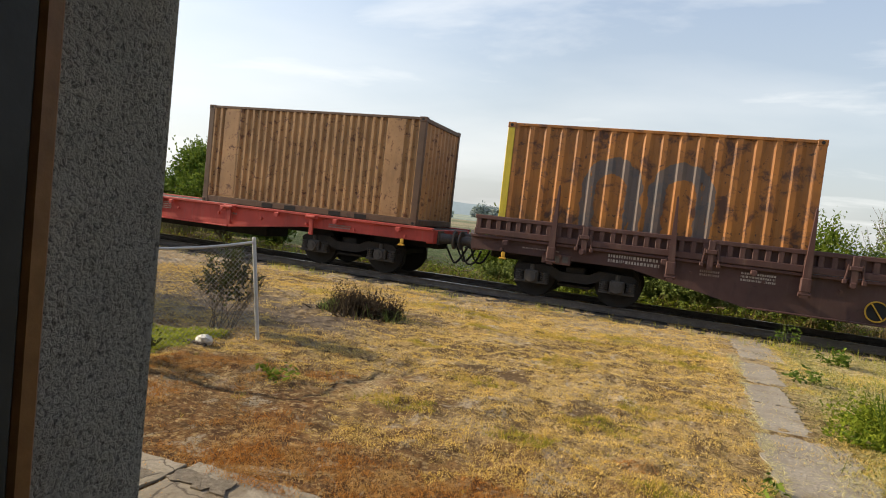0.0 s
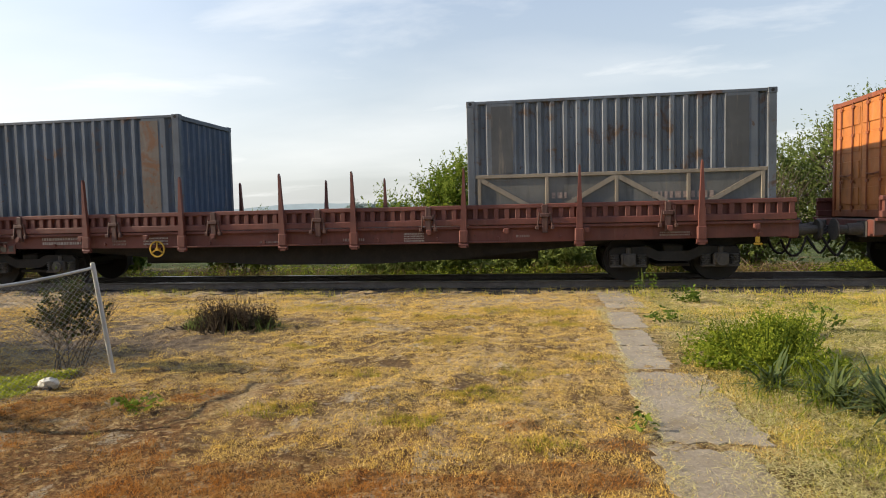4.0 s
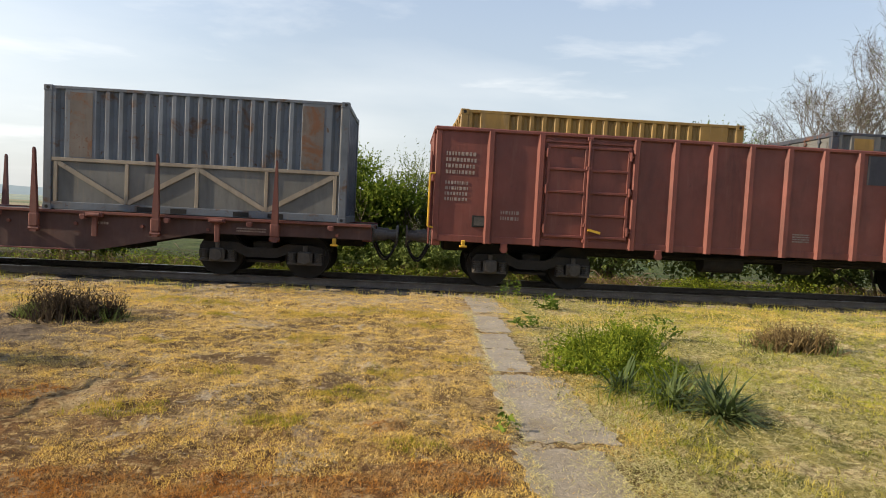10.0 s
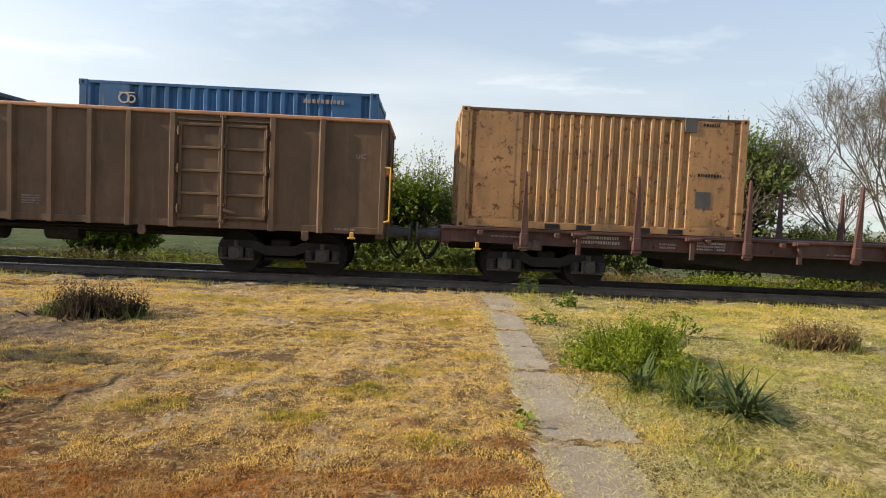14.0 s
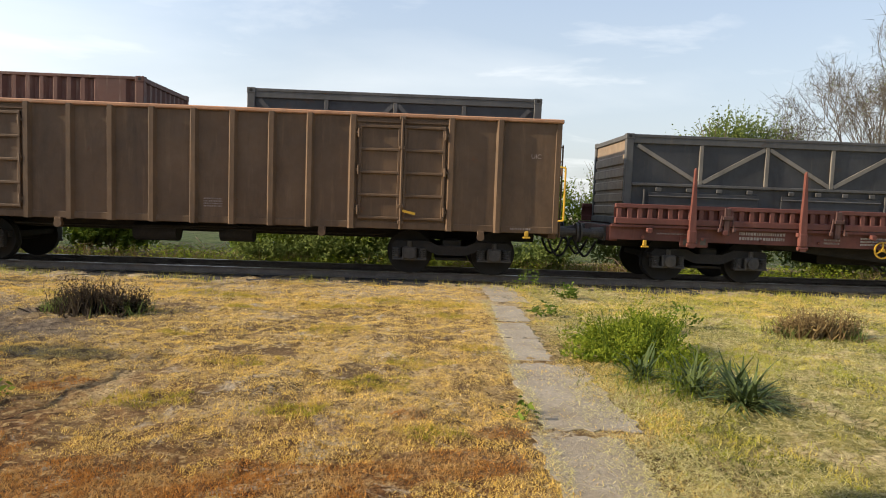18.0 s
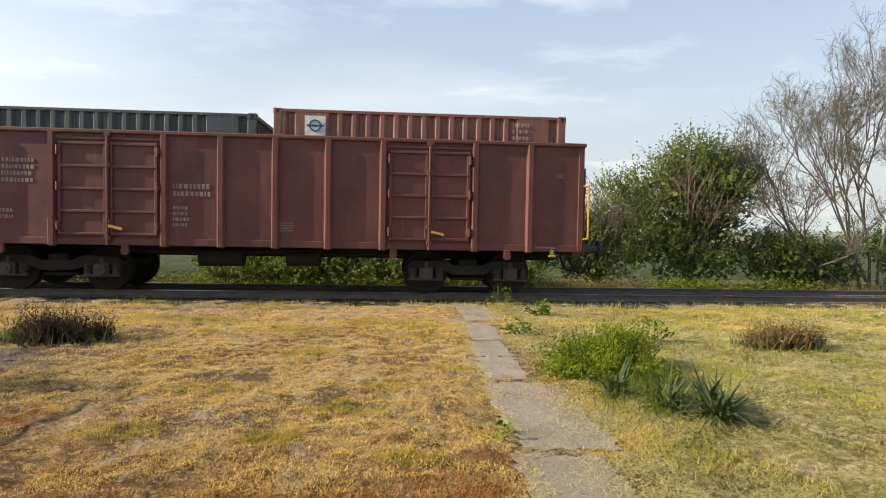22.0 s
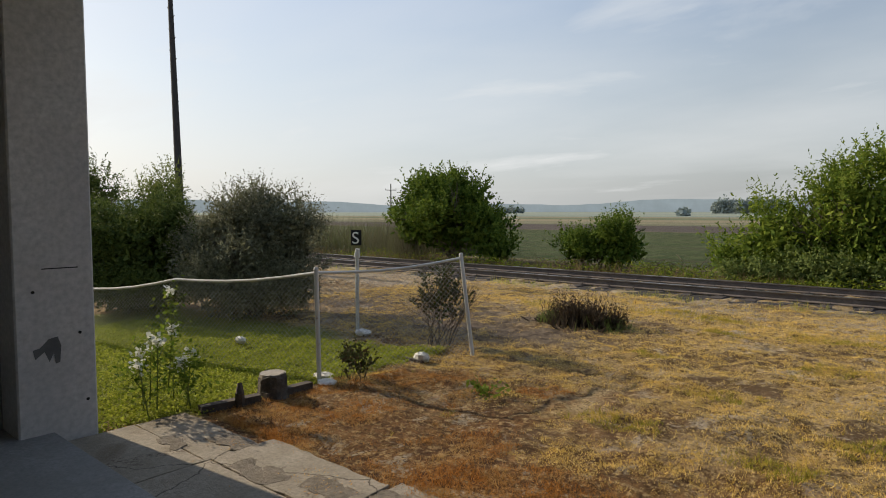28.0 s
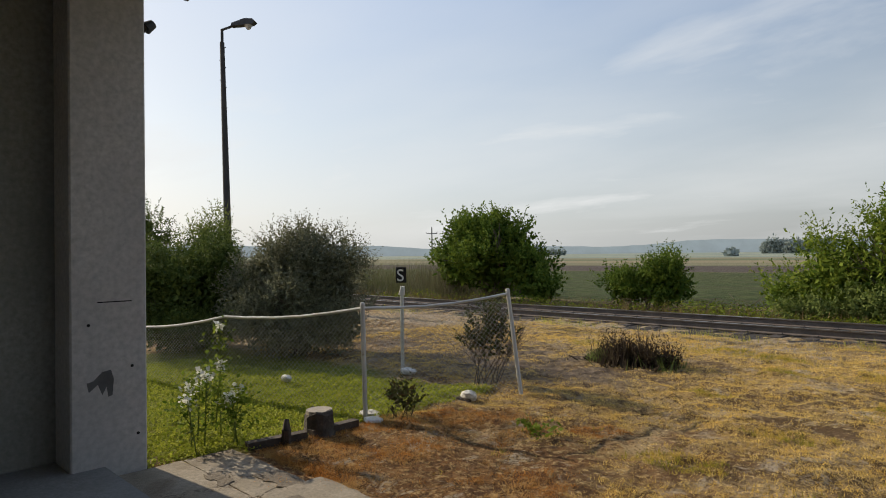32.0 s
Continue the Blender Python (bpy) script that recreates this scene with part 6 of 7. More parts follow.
    edge = thing("timber_edging", "dark rotten timber edging along the lawn", "edging")
    for a, b in (((-4.22, 3.1, 0.0), (-4.12, 3.62, 0.01)), ((-4.11, 3.66, 0.01), (-4.14, 4.2, 0.0))):
        part("timber", Mesh().bar(a, b, 0.09, 0.12), OLD_WOOD, edge)
    for k, (x, y, sx, sy, sz) in enumerate(((-4.05, 5.72, 0.1, 0.08, 0.07), (-4.33, 4.52, 0.14, 0.1, 0.035), (-4.12, 4.4, 0.12, 0.1, 0.03), (-5.75, 6.35, 0.13, 0.1, 0.05), (-6.6, 4.95, 0.1, 0.06, 0.05))):
        m = Mesh()
        rr = random.Random(k)
        vs, fs = [], []
        for a in range(5):
            th = math.pi * (a + 0.5) / 5
            for i in range(9):
                ph = 2 * math.pi * i / 9
                q = 1 + rr.uniform(-0.15, 0.15)
                vs.append((x + sx * q * math.sin(th) * math.cos(ph), y + sy * q * math.sin(th) * math.sin(ph), sz * 0.5 + sz * q * math.cos(th)))
        fs = [(a * 9 + i, a * 9 + (i + 1) % 9, (a + 1) * 9 + (i + 1) % 9, (a + 1) * 9 + i) for a in range(4) for i in range(9)] + [tuple(range(9)), tuple(range(36, 45))[::-1]]
        solid_thing("stone", m.add(vs, fs), STONE_WHITE, "pale rough stone lying in the grass", "stone")
    solid_thing("plank_piece", Mesh().box(-4.28, -3.98, 5.64, 5.7, -0.02, 0.025, 0.006), OLD_WOOD, "short dark plank beside a stone", "plank")
    pole = thing("utility_pole", "distant wooden utility pole with a crossarm", "utility pole")
    part("pole", Mesh().tube((-100, 100, -0.3), (-100, 100, 8.0), 0.16, 0.12, 8), POLE_BLACK, pole)
    part("crossarm", Mesh().bar((-100.9, 99.2, 6.6), (-99.1, 100.8, 6.6), 0.12, 0.14), POLE_BLACK, pole)
    for d in (-0.85, 0.85):
        part("insulator", Mesh().tube((-100 + d, 100 + d * 0.9, 6.65), (-100 + d, 100 + d * 0.9, 6.95), 0.06, n=6), POLE_BLACK, pole)


build_garden()

# ---- plants ----


value_noise = cells


def leaves(centres, size, aspect=0.5, droop=0.0):
    """Rhombic leaves at the given points with random turns."""
    n = len(centres)
    d = rng.normal(size=(n, 3))
    d[:, 2] = d[:, 2] * 0.6 - droop
    d /= np.linalg.norm(d, axis=1, keepdims=True) + 1e-9
    s = np.cross(d, rng.normal(size=(n, 3)))
    s /= np.linalg.norm(s, axis=1, keepdims=True) + 1e-9
    L = (size * rng.uniform(0.6, 1.3, n))[:, None]
    c = np.asarray(centres)
    return np.stack([c, c + d * L * 0.5 + s * L * aspect * 0.5, c + d * L, c + d * L * 0.5 - s * L * aspect * 0.5], 1)


def blades(x, y, h, width, lean, z=None):
    """Thin upright triangles."""
    n = len(x)
    a = rng.uniform(0, 2 * np.pi, n)
    hh = h * rng.uniform(0.5, 1.25, n)
    z = ground_height(x, y) if z is None else z
    ln = lean * rng.uniform(0.2, 1.0, n) * hh
    la = rng.uniform(0, 2 * np.pi, n)
    b = np.stack([x, y, z - 0.004], 1)
    w = np.stack([np.cos(a), np.sin(a), np.zeros(n)], 1) * (width * rng.uniform(0.6, 1.3, n))[:, None] * 0.5
    tip = b + np.stack([np.cos(la) * ln, np.sin(la) * ln, np.sqrt(np.maximum(hh ** 2 - ln ** 2, (0.15 * hh) ** 2))], 1)
    return np.stack([b - w, b + w, tip], 1)


def limb(m, p, d, length, r0, depth, rnd, tips, spread=0.6, up=0.25, sides=5, kids=(2, 4), shrink=0.68, thin=0.5):
    """A branching limb; gathers the places of twig tips."""
    p, d = Vector(p), Vector(d).normalized()
    seg = 3
    q = p
    for k in range(seg):
        d2 = (d + Vector((rnd.uniform(-1, 1), rnd.uniform(-1, 1), rnd.uniform(-0.4, 1) * up * 2)) * 0.22).normalized()
        e = q + d2 * (length / seg)
        m.tube(q, e, r0 * (1 - k / seg * 0.45), r0 * (1 - (k + 1) / seg * 0.45), sides, False)
        q, d = e, d2
        if depth > 0 and k >= 1:
            for _ in range(rnd.randint(*kids) - (k == 1)):
                nd = (d + Vector((rnd.uniform(-1, 1), rnd.uniform(-1, 1), rnd.uniform(-0.5, 0.9))) * spread).normalized()
                limb(m, q, nd, length * shrink * rnd.uniform(0.7, 1.1), r0 * thin, depth - 1, rnd, tips, spread, up, 3 if depth < 3 else 4, kids, shrink, thin)
        tips.append((q.copy(), depth))


def crown_points(n, lobes, jitter=0.1):
    """Points near the skin of several lobes (centre, radii), thinner inside."""
    per = [max(1, int(n * (l[1][0] * l[1][1] + l[1][0] * l[1][2]) / sum(k[1][0] * k[1][1] + k[1][0] * k[1][2] for k in lobes))) for l in lobes]
    out = []
    for (c, rad), k in zip(lobes, per):
        # clumps on the lobe, then leaves in each clump
        nc = max(6, k // 26)
        d = rng.normal(size=(nc, 3))
        d /= np.linalg.norm(d, axis=1, keepdims=True)
        rr = rng.uniform(0.45, 1.08, (nc, 1)) ** 0.6
        cl = np.array(c) + d * rr * np.array(rad)
        idx = rng.integers(0, nc, k)
        out.append(cl[idx] + rng.normal(size=(k, 3)) * jitter * np.array([1, 1, 0.9]))
    p = np.concatenate(out)
    return p[p[:, 2] > -0.1]


def sprays(lobes, n, leaf, length, per=14, up=0.5, aspect=0.45, inner=0.25, fan=0.8):
    """Leafy shoots standing on the lobes (centre, radii), with a filling of larger leaves inside; returns quads."""
    whole = lobes
    lobes = []
    for c, q in whole:
        mean = (q[0] + q[1] + q[2]) / 3
        for _ in range(int(6 + 7 * mean)):
            d = rng.normal(size=3)
            d[2] = abs(d[2]) * 1.1 - 0.35
            d /= np.linalg.norm(d)
            f = rng.uniform(0.2, 0.46)
            lobes.append((np.array(c) + d * np.array(q) * rng.uniform(0.55, 0.98), np.array(q) * f))
    area = np.array([l[1][0] * l[1][1] + l[1][0] * l[1][2] + l[1][1] * l[1][2] for l in lobes])
    k = max(8, int(n * (1 - inner) / per))
    which = rng.choice(len(lobes), k, p=area / area.sum())
    c, rad = np.array([l[0] for l in lobes])[which], np.array([l[1] for l in lobes])[which]
    d = rng.normal(size=(k, 3))
    d[:, 2] = np.where(d[:, 2] < -0.5, -d[:, 2], d[:, 2])
    d /= np.linalg.norm(d, axis=1, keepdims=True)
    base = c + d * rad * rng.uniform(0.5, 1.0, (k, 1))
    way = d / rad
    way /= np.linalg.norm(way, axis=1, keepdims=True)
    way = way + np.array([0, 0, up]) + rng.normal(size=(k, 3)) * 0.35
    way /= np.linalg.norm(way, axis=1, keepdims=True)
    ln = length * rng.uniform(0.45, 1.25, k) * (1 + 0.5 * np.clip(way[:, 2], 0, 1))
    idx = np.repeat(np.arange(k), per)
    u = np.tile(np.linspace(0.05, 1.0, per), k) + rng.normal(0, 0.03, k * per)
    p = base[idx] + way[idx] * (ln[idx] * u)[:, None]
    side = rng.normal(size=(k * per, 3))
    ld = way[idx] * 0.55 + side * fan * 0.6 + np.array([0, 0, -0.15])
    size = leaf * rng.uniform(0.7, 1.3, k * per) * (1.1 - 0.45 * u)
    # filling
    m = int(n * inner)
    wide = np.array([l[1][0] * l[1][2] for l in whole])
    w2 = rng.choice(len(whole), m, p=wide / wide.sum())
    d2 = rng.normal(size=(m, 3))
    d2 /= np.linalg.norm(d2, axis=1, keepdims=True)
    p2 = np.array([l[0] for l in whole])[w2] + d2 * np.array([l[1] for l in whole])[w2] * rng.uniform(0.3, 0.88, (m, 1))
    p = np.concatenate([p, p2])
    ld = np.concatenate([ld, rng.normal(size=(m, 3))])
    size = np.concatenate([size, leaf * 1.6 * rng.uniform(0.7, 1.3, m)])
    keep = p[:, 2] > -0.15
    p, ld, size = p[keep], ld[keep], size[keep]
    ld /= np.linalg.norm(ld, axis=1, keepdims=True) + 1e-9
    sd = np.cross(ld, rng.normal(size=ld.shape))
    sd /= np.linalg.norm(sd, axis=1, keepdims=True) + 1e-9
    L = size[:, None]
    return np.stack([p, p + ld * L * 0.45 + sd * L * aspect * 0.5, p + ld * L, p + ld * L * 0.45 - sd * L * aspect * 0.5], 1)


LEAF_FRESH = leaf_stuff("fresh_green_leaves", (0.075, 0.13, 0.016), (0.22, 0.27, 0.04), None, 0.38)
LEAF_WEED = leaf_stuff("lush_weed_leaves", (0.075, 0.125, 0.012), (0.28, 0.32, 0.035), None, 0.38)
LEAF_DEEP = leaf_stuff("deep_green_leaves", (0.05, 0.095, 0.014), (0.16, 0.215, 0.032), None, 0.28)
LEAF_OLIVE = leaf_stuff("olive_leaves", (0.09, 0.13, 0.032), (0.2, 0.24, 0.07), None, 0.35)
LEAF_DARK = leaf_stuff("dark_conifer_needles", (0.05, 0.08, 0.02), (0.14, 0.175, 0.045), None, 0.2)
LEAF_GREY = leaf_stuff("grey_brown_shrub_leaves", (0.11, 0.115, 0.07), (0.27, 0.27, 0.17), None, 0.3)
LEAF_PALE = leaf_stuff("pale_yellow_green_leaves", (0.11, 0.14, 0.035), (0.19, 0.22, 0.06), None, 0.4)
LEAF_ROSE = leaf_stuff("red_brown_rose_leaves", (0.07, 0.05, 0.025), (0.06, 0.085, 0.025), None, 0.3)
YUCCA = leaf_stuff("grey_green_yucca_blades", (0.045, 0.07, 0.022), (0.12, 0.15, 0.055), None, 0.2, 0.45)
HEATHER = leaf_stuff("dark_heather_sprigs", (0.055, 0.04, 0.03), (0.1, 0.075, 0.045), None, 0.2, 0.8)
DRYSPRIG = leaf_stuff("brown_withered_sprigs", (0.13, 0.085, 0.04), (0.28, 0.2, 0.09), None, 0.25, 0.8)
BLOSSOM = leaf_stuff("white_blossom", (0.7, 0.7, 0.62), (0.8, 0.8, 0.74), None, 0.3, 0.6)
STRAW = leaf_stuff("golden_dry_grass", (0.56, 0.36, 0.075), (0.92, 0.7, 0.27), (0.78, 0.54, 0.15), 0.3, 0.8, 2.5)
LITTER = leaf_stuff("dark_dead_litter", (0.07, 0.045, 0.022), (0.2, 0.13, 0.06), None, 0.15, 0.9)
LITTER_GREEN = leaf_stuff("green_brown_litter", (0.045, 0.055, 0.014), (0.14, 0.15, 0.035), None, 0.2, 0.9)
REDGRASS = leaf_stuff("red_brown_dead_grass", (0.33, 0.13, 0.03), (0.62, 0.31, 0.085), (0.56, 0.36, 0.14), 0.25, 0.9, 2.2)
GREENGRASS = leaf_stuff("green_grass", (0.22, 0.28, 0.025), (0.52, 0.47, 0.07), (0.66, 0.53, 0.13), 0.45, 0.6, 1.6)
TUFTGREEN = leaf_stuff("tuft_green", (0.16, 0.19, 0.02), (0.46, 0.36, 0.06), (0.58, 0.42, 0.1), 0.4, 0.6, 3.0)
PALESTRAW = leaf_stuff("pale_cut_straw", (0.44, 0.4, 0.14), (0.72, 0.64, 0.34), None, 0.35, 0.7)
CLOVER = leaf_stuff("clover_lawn", (0.2, 0.25, 0.022), (0.42, 0.43, 0.07), None, 0.35)


def shrub(name, label, cat, base, lobes, n, leaf, mat, spray=0.4, stems=6, seed=1, aspect=0.45, stem_r=0.03, up=0.5, depth=2, bark=None, per=14, inner=0.25, reach=0.5):
    """A bush or low tree: woody stems and a crown of leafy shoots over several lobes."""
    r = random.Random(seed)
    t = thing(name, label, cat)
    m = Mesh()
    tips = []
    top = max(c[2] + q[2] for c, q in lobes)
    for k in range(stems):
        c, q = lobes[k % len(lobes)]
        d = Vector((c[0] - base[0] + r.uniform(-0.7, 0.7) * q[0], c[1] - base[1] + r.uniform(-0.7, 0.7) * q[1], top * 0.8))
        limb(m, (base[0] + r.uniform(-0.15, 0.15), base[1] + r.uniform(-0.15, 0.15), base[2] - 0.05), d, min(d.length, top) * reach, stem_r, depth, r, tips, 0.7, 0.3)
    part("trunk", m, bark or BARK, t, "brown woody stems")
    part("crown", quads_mesh("crown", sprays(lobes, n, leaf, spray, per, up, aspect, inner)), mat, t)
    return t


def build_shrubs():
    shrub("walnut_tree", "low round dark-green tree behind the track", "tree", (-14.9, 19.5, -0.2), [((-15.2, 19.5, 1.35), (1.9, 1.7, 1.35)), ((-15.6, 19.4, 2.45), (1.0, 1.0, 0.8)), ((-14.5, 19.3, 2.1), (0.9, 1.0, 0.85)), ((-16.9, 19.4, 1.1), (1.0, 1.1, 0.95)), ((-16.4, 19.4, 2.0), (0.7, 0.8, 0.8)), ((-13.3, 19.3, 1.0), (1.0, 1.0, 0.85)), ((-12.5, 19.0, 0.3), (0.7, 0.8, 0.45))], 30000, 0.17, LEAF_DEEP, 0.5, 8, 1, 0.5, 0.06, up=0.7)
    shrub("hedge_bush", "low green bush beyond the rails", "bush", (-8.5, 19.3, -0.2), [((-9.2, 19.3, 0.5), (0.9, 0.8, 0.62)), ((-7.9, 19.2, 0.55), (0.95, 0.8, 0.68))], 11000, 0.12, LEAF_DEEP, 0.42, 8, 2, 0.45, 0.025, up=1.3)
    shrub("hedge_bush", "bright green leafy bush beyond the rails", "bush", (-1.4, 18.7, -0.2), [((-1.4, 18.7, 1.5), (1.4, 1.2, 1.4)), ((-3.2, 18.6, 0.85), (1.1, 1.0, 1.0)), ((-4.3, 18.5, 0.45), (0.6, 0.7, 0.5)), ((0.1, 18.6, 1.6), (1.1, 1.0, 1.15)), ((-1.6, 18.4, 0.5), (2.2, 0.9, 0.6))], 30000, 0.13, LEAF_FRESH, 0.5, 10, 3, 0.42, 0.035, up=0.9)
    shrub("willow_bush", "grey-green willow bush with upright shoots", "bush", (1.2, 18.7, -0.2), [((1.1, 18.7, 1.45), (1.0, 0.9, 1.3)), ((2.2, 18.6, 0.8), (0.9, 0.8, 0.75)), ((1.4, 18.4, 0.3), (1.3, 0.7, 0.5))], 17000, 0.11, LEAF_OLIVE, 0.6, 14, 4, 0.25, 0.02, up=1.6, inner=0.12)
    shrub("hedge_bush", "small bright green bush beside the track", "bush", (4.4, 18.5, -0.2), [((4.5, 18.5, 1.2), (0.65, 0.6, 1.0)), ((5.1, 18.6, 0.8), (0.7, 0.6, 0.75))], 4600, 0.13, LEAF_FRESH, 0.5, 6, 5, 0.4, 0.02, up=1.4, inner=0.15)
    shrub("thorn_bush", "twiggy olive-green thicket behind the track", "bush", (7.0, 18.9, -0.2), [((6.3, 18.9, 1.2), (1.0, 0.9, 1.25)), ((7.7, 19.0, 1.6), (1.2, 1.0, 1.5)), ((7.0, 18.6, 0.4), (1.6, 0.7, 0.5))], 17000, 0.1, LEAF_OLIVE, 0.5, 16, 6, 0.42, 0.028, up=0.8, inner=0.12, reach=0.62)
    shrub("elder_tree", "dense olive-green small tree behind the track", "tree", (10.0, 19.0, -0.2), [((9.3, 19.0, 2.0), (1.4, 1.2, 1.7)), ((10.8, 19.0, 2.2), (1.3, 1.2, 1.75)), ((10.2, 18.9, 3.5), (1.05, 0.9, 0.85)), ((10.0, 18.6, 0.6), (1.9, 0.8, 0.7)), ((11.4, 18.9, 3.2), (0.7, 0.7, 0.8))], 30000, 0.12, LEAF_OLIVE, 0.5, 16, 7, 0.45, 0.045, up=0.7, inner=0.14, reach=0.6)
    shrub("hedge_bush", "dense green bushes at the field edge", "bush", (12.9, 18.6, -0.2), [((12.6, 18.7, 0.75), (1.3, 0.9, 0.8)), ((14.2, 18.9, 0.7), (1.4, 0.9, 0.75)), ((13.4, 18.4, 0.3), (1.8, 0.6, 0.45))], 11000, 0.12, LEAF_OLIVE, 0.45, 10, 8, 0.42, 0.02, up=0.9)
    shrub("hedge_bush", "dense green bushes at the field edge", "bush", (18.5, 19.0, -0.2), [((17.5, 19.0, 1.0), (1.8, 1.0, 1.0)), ((20.0, 19.2, 1.4), (1.8, 1.0, 1.4))], 9000, 0.14, LEAF_OLIVE, 0.5, 8, 9, 0.42, 0.02, up=0.8)
    for cx, nn, sd in ((-2.6, 5200, 21), (0.6, 6000, 22), (3.4, 4200, 23)):
        shrub("bramble", "low leafy bramble sprawling on the far verge", "bush", (cx, 17.5, -0.2), [((cx - 0.8, 17.5, 0.05), (0.9, 0.5, 0.35)), ((cx + 0.7, 17.4, 0.1), (1.0, 0.5, 0.45)), ((cx + 0.2, 17.8, 0.2), (0.9, 0.5, 0.4))], nn, 0.1, LEAF_OLIVE, 0.25, 8, sd, 0.6, 0.01, up=0.4, per=9)
    shrub("juniper", "dark green bushy juniper by the wire fence", "shrub", (-10.7, 5.6, -0.1), [((-10.6, 5.6, 0.95), (0.95, 0.9, 0.95)), ((-11.1, 5.3, 0.9), (0.95, 0.9, 0.95)), ((-10.4, 5.8, 1.4), (0.6, 0.6, 0.55)), ((-11.5, 5.1, 1.05), (0.9, 0.9, 0.85)), ((-10.7, 5.4, 0.3), (1.2, 1.0, 0.45))], 54000, 0.075, LEAF_DARK, 0.2, 10, 10, 0.42, 0.03, up=0.7, per=12, inner=0.35, reach=0.4)
    shrub("tamarisk_shrub", "grey-brown feathery shrub by the wire fence", "shrub", (-8.6, 6.45, -0.1), [((-8.6, 6.45, 0.9), (0.9, 0.9, 0.9)), ((-8.1, 6.75, 1.25), (0.55, 0.55, 0.7)), ((-8.9, 6.15, 1.35), (0.5, 0.5, 0.65)), ((-8.5, 6.05, 0.4), (0.9, 0.75, 0.5)), ((-8.0, 6.65, 0.45), (0.68, 0.65, 0.55)), ((-9.3, 5.85, 0.75), (0.55, 0.6, 0.6)), ((-8.5, 6.55, 1.6), (0.35, 0.35, 0.42))], 64000, 0.06, LEAF_GREY, 0.28, 14, 11, 0.36, 0.025, up=0.9, per=14, inner=0.3, reach=0.42)
    shrub("young_tree", "pale yellow-green upright bush behind the garden", "bush", (-15.9, 8.3, -0.1), [((-15.9, 8.3, 1.4), (0.8, 0.9, 1.3)), ((-15.9, 8.4, 2.2), (0.5, 0.55, 0.5))], 6500, 0.09, LEAF_PALE, 0.35, 10, 12, 0.35, 0.02, up=1.5)
    shrub("conifer", "dark conifer behind the garden shrubs", "tree", (-19.3, 7.6, -0.1), [((-19.3, 7.6, 1.5), (1.2, 1.2, 1.5)), ((-19.5, 7.6, 2.5), (0.6, 0.7, 0.6))], 9000, 0.11, LEAF_DARK, 0.35, 6, 13, 0.4, 0.05, up=0.8)
    shrub("rose_bush", "thin reddish-brown rose bush at the fence post", "shrub", (-4.45, 6.5, -0.02), [((-4.5, 6.5, 0.5), (0.24, 0.22, 0.33)), ((-4.2, 6.45, 0.62), (0.2, 0.18, 0.28)), ((-4.4, 6.5, 0.85), (0.14, 0.14, 0.16))], 1500, 0.05, LEAF_ROSE, 0.14, 16, 14, 0.55, 0.007, up=0.8, per=8, inner=0.15, reach=0.62)
    shrub("rose_bush", "small reddish rose bush on the lawn edge", "shrub", (-4.0, 4.68, -0.02), [((-4.0, 4.68, 0.2), (0.2, 0.16, 0.15))], 420, 0.045, LEAF_ROSE, 0.1, 11, 15, 0.55, 0.005, depth=1, per=7)


build_shrubs()


TWIG = plain("dark_twigs", (0.06, 0.05, 0.035), 0.9)


def build_bare_tree():
    t = thing("bare_tree", "sparsely leafed spring tree with many thin branches", "tree")
    r = random.Random(31)
    m = Mesh()
    tips = []
    for dx, ln in ((-3.4, 2.25), (-2.6, 2.4), (-1.7, 2.6), (-0.9, 2.9), (-0.3, 3.1), (0.3, 3.15), (0.9, 3.0), (1.7, 2.8), (2.6, 2.5)):
        limb(m, (15.6 + dx * 0.25, 18.2 + r.uniform(-0.2, 0.2), -0.2), (dx * 0.42, r.uniform(-0.25, 0.25), 1.0), ln * 1.03, 0.05, 5, r, tips, 0.72, 0.22, 6, (2, 3), 0.68, 0.58)
    part("trunk", m, rough_stuff("pale_grey_bark", (0.1, 0.085, 0.065), (0.17, 0.145, 0.115), 6, 0.95, 0.5, 0.01, 30), t, "grey-brown limbs and twigs")
    tp = np.array([list(q) for q, d in tips if d <= 1])
    k, nt = 3200, 9000
    q = tp[rng.integers(0, len(tp), nt)]
    d = rng.normal(size=(nt, 3)) + np.array([0, 0, 0.5])
    d *= (rng.uniform(0.2, 0.6, nt) / np.linalg.norm(d, axis=1))[:, None]
    s = np.cross(d, [0.3, 1, 0.2])
    s *= 0.0045 / (np.linalg.norm(s, axis=1, keepdims=True) + 1e-9)
    tagged(part("twig", quads_mesh("twigs", np.stack([q - s, q + s, q + d], 1), 3), TWIG, t, "fine dark twigs"), kind="stuff")
    part("crown", quads_mesh("young_leaves", leaves(tp[rng.integers(0, len(tp), k)] + rng.normal(size=(k, 3)) * 0.06, 0.06, 0.5)), LEAF_PALE, t, "tiny pale spring leaves")


build_bare_tree()


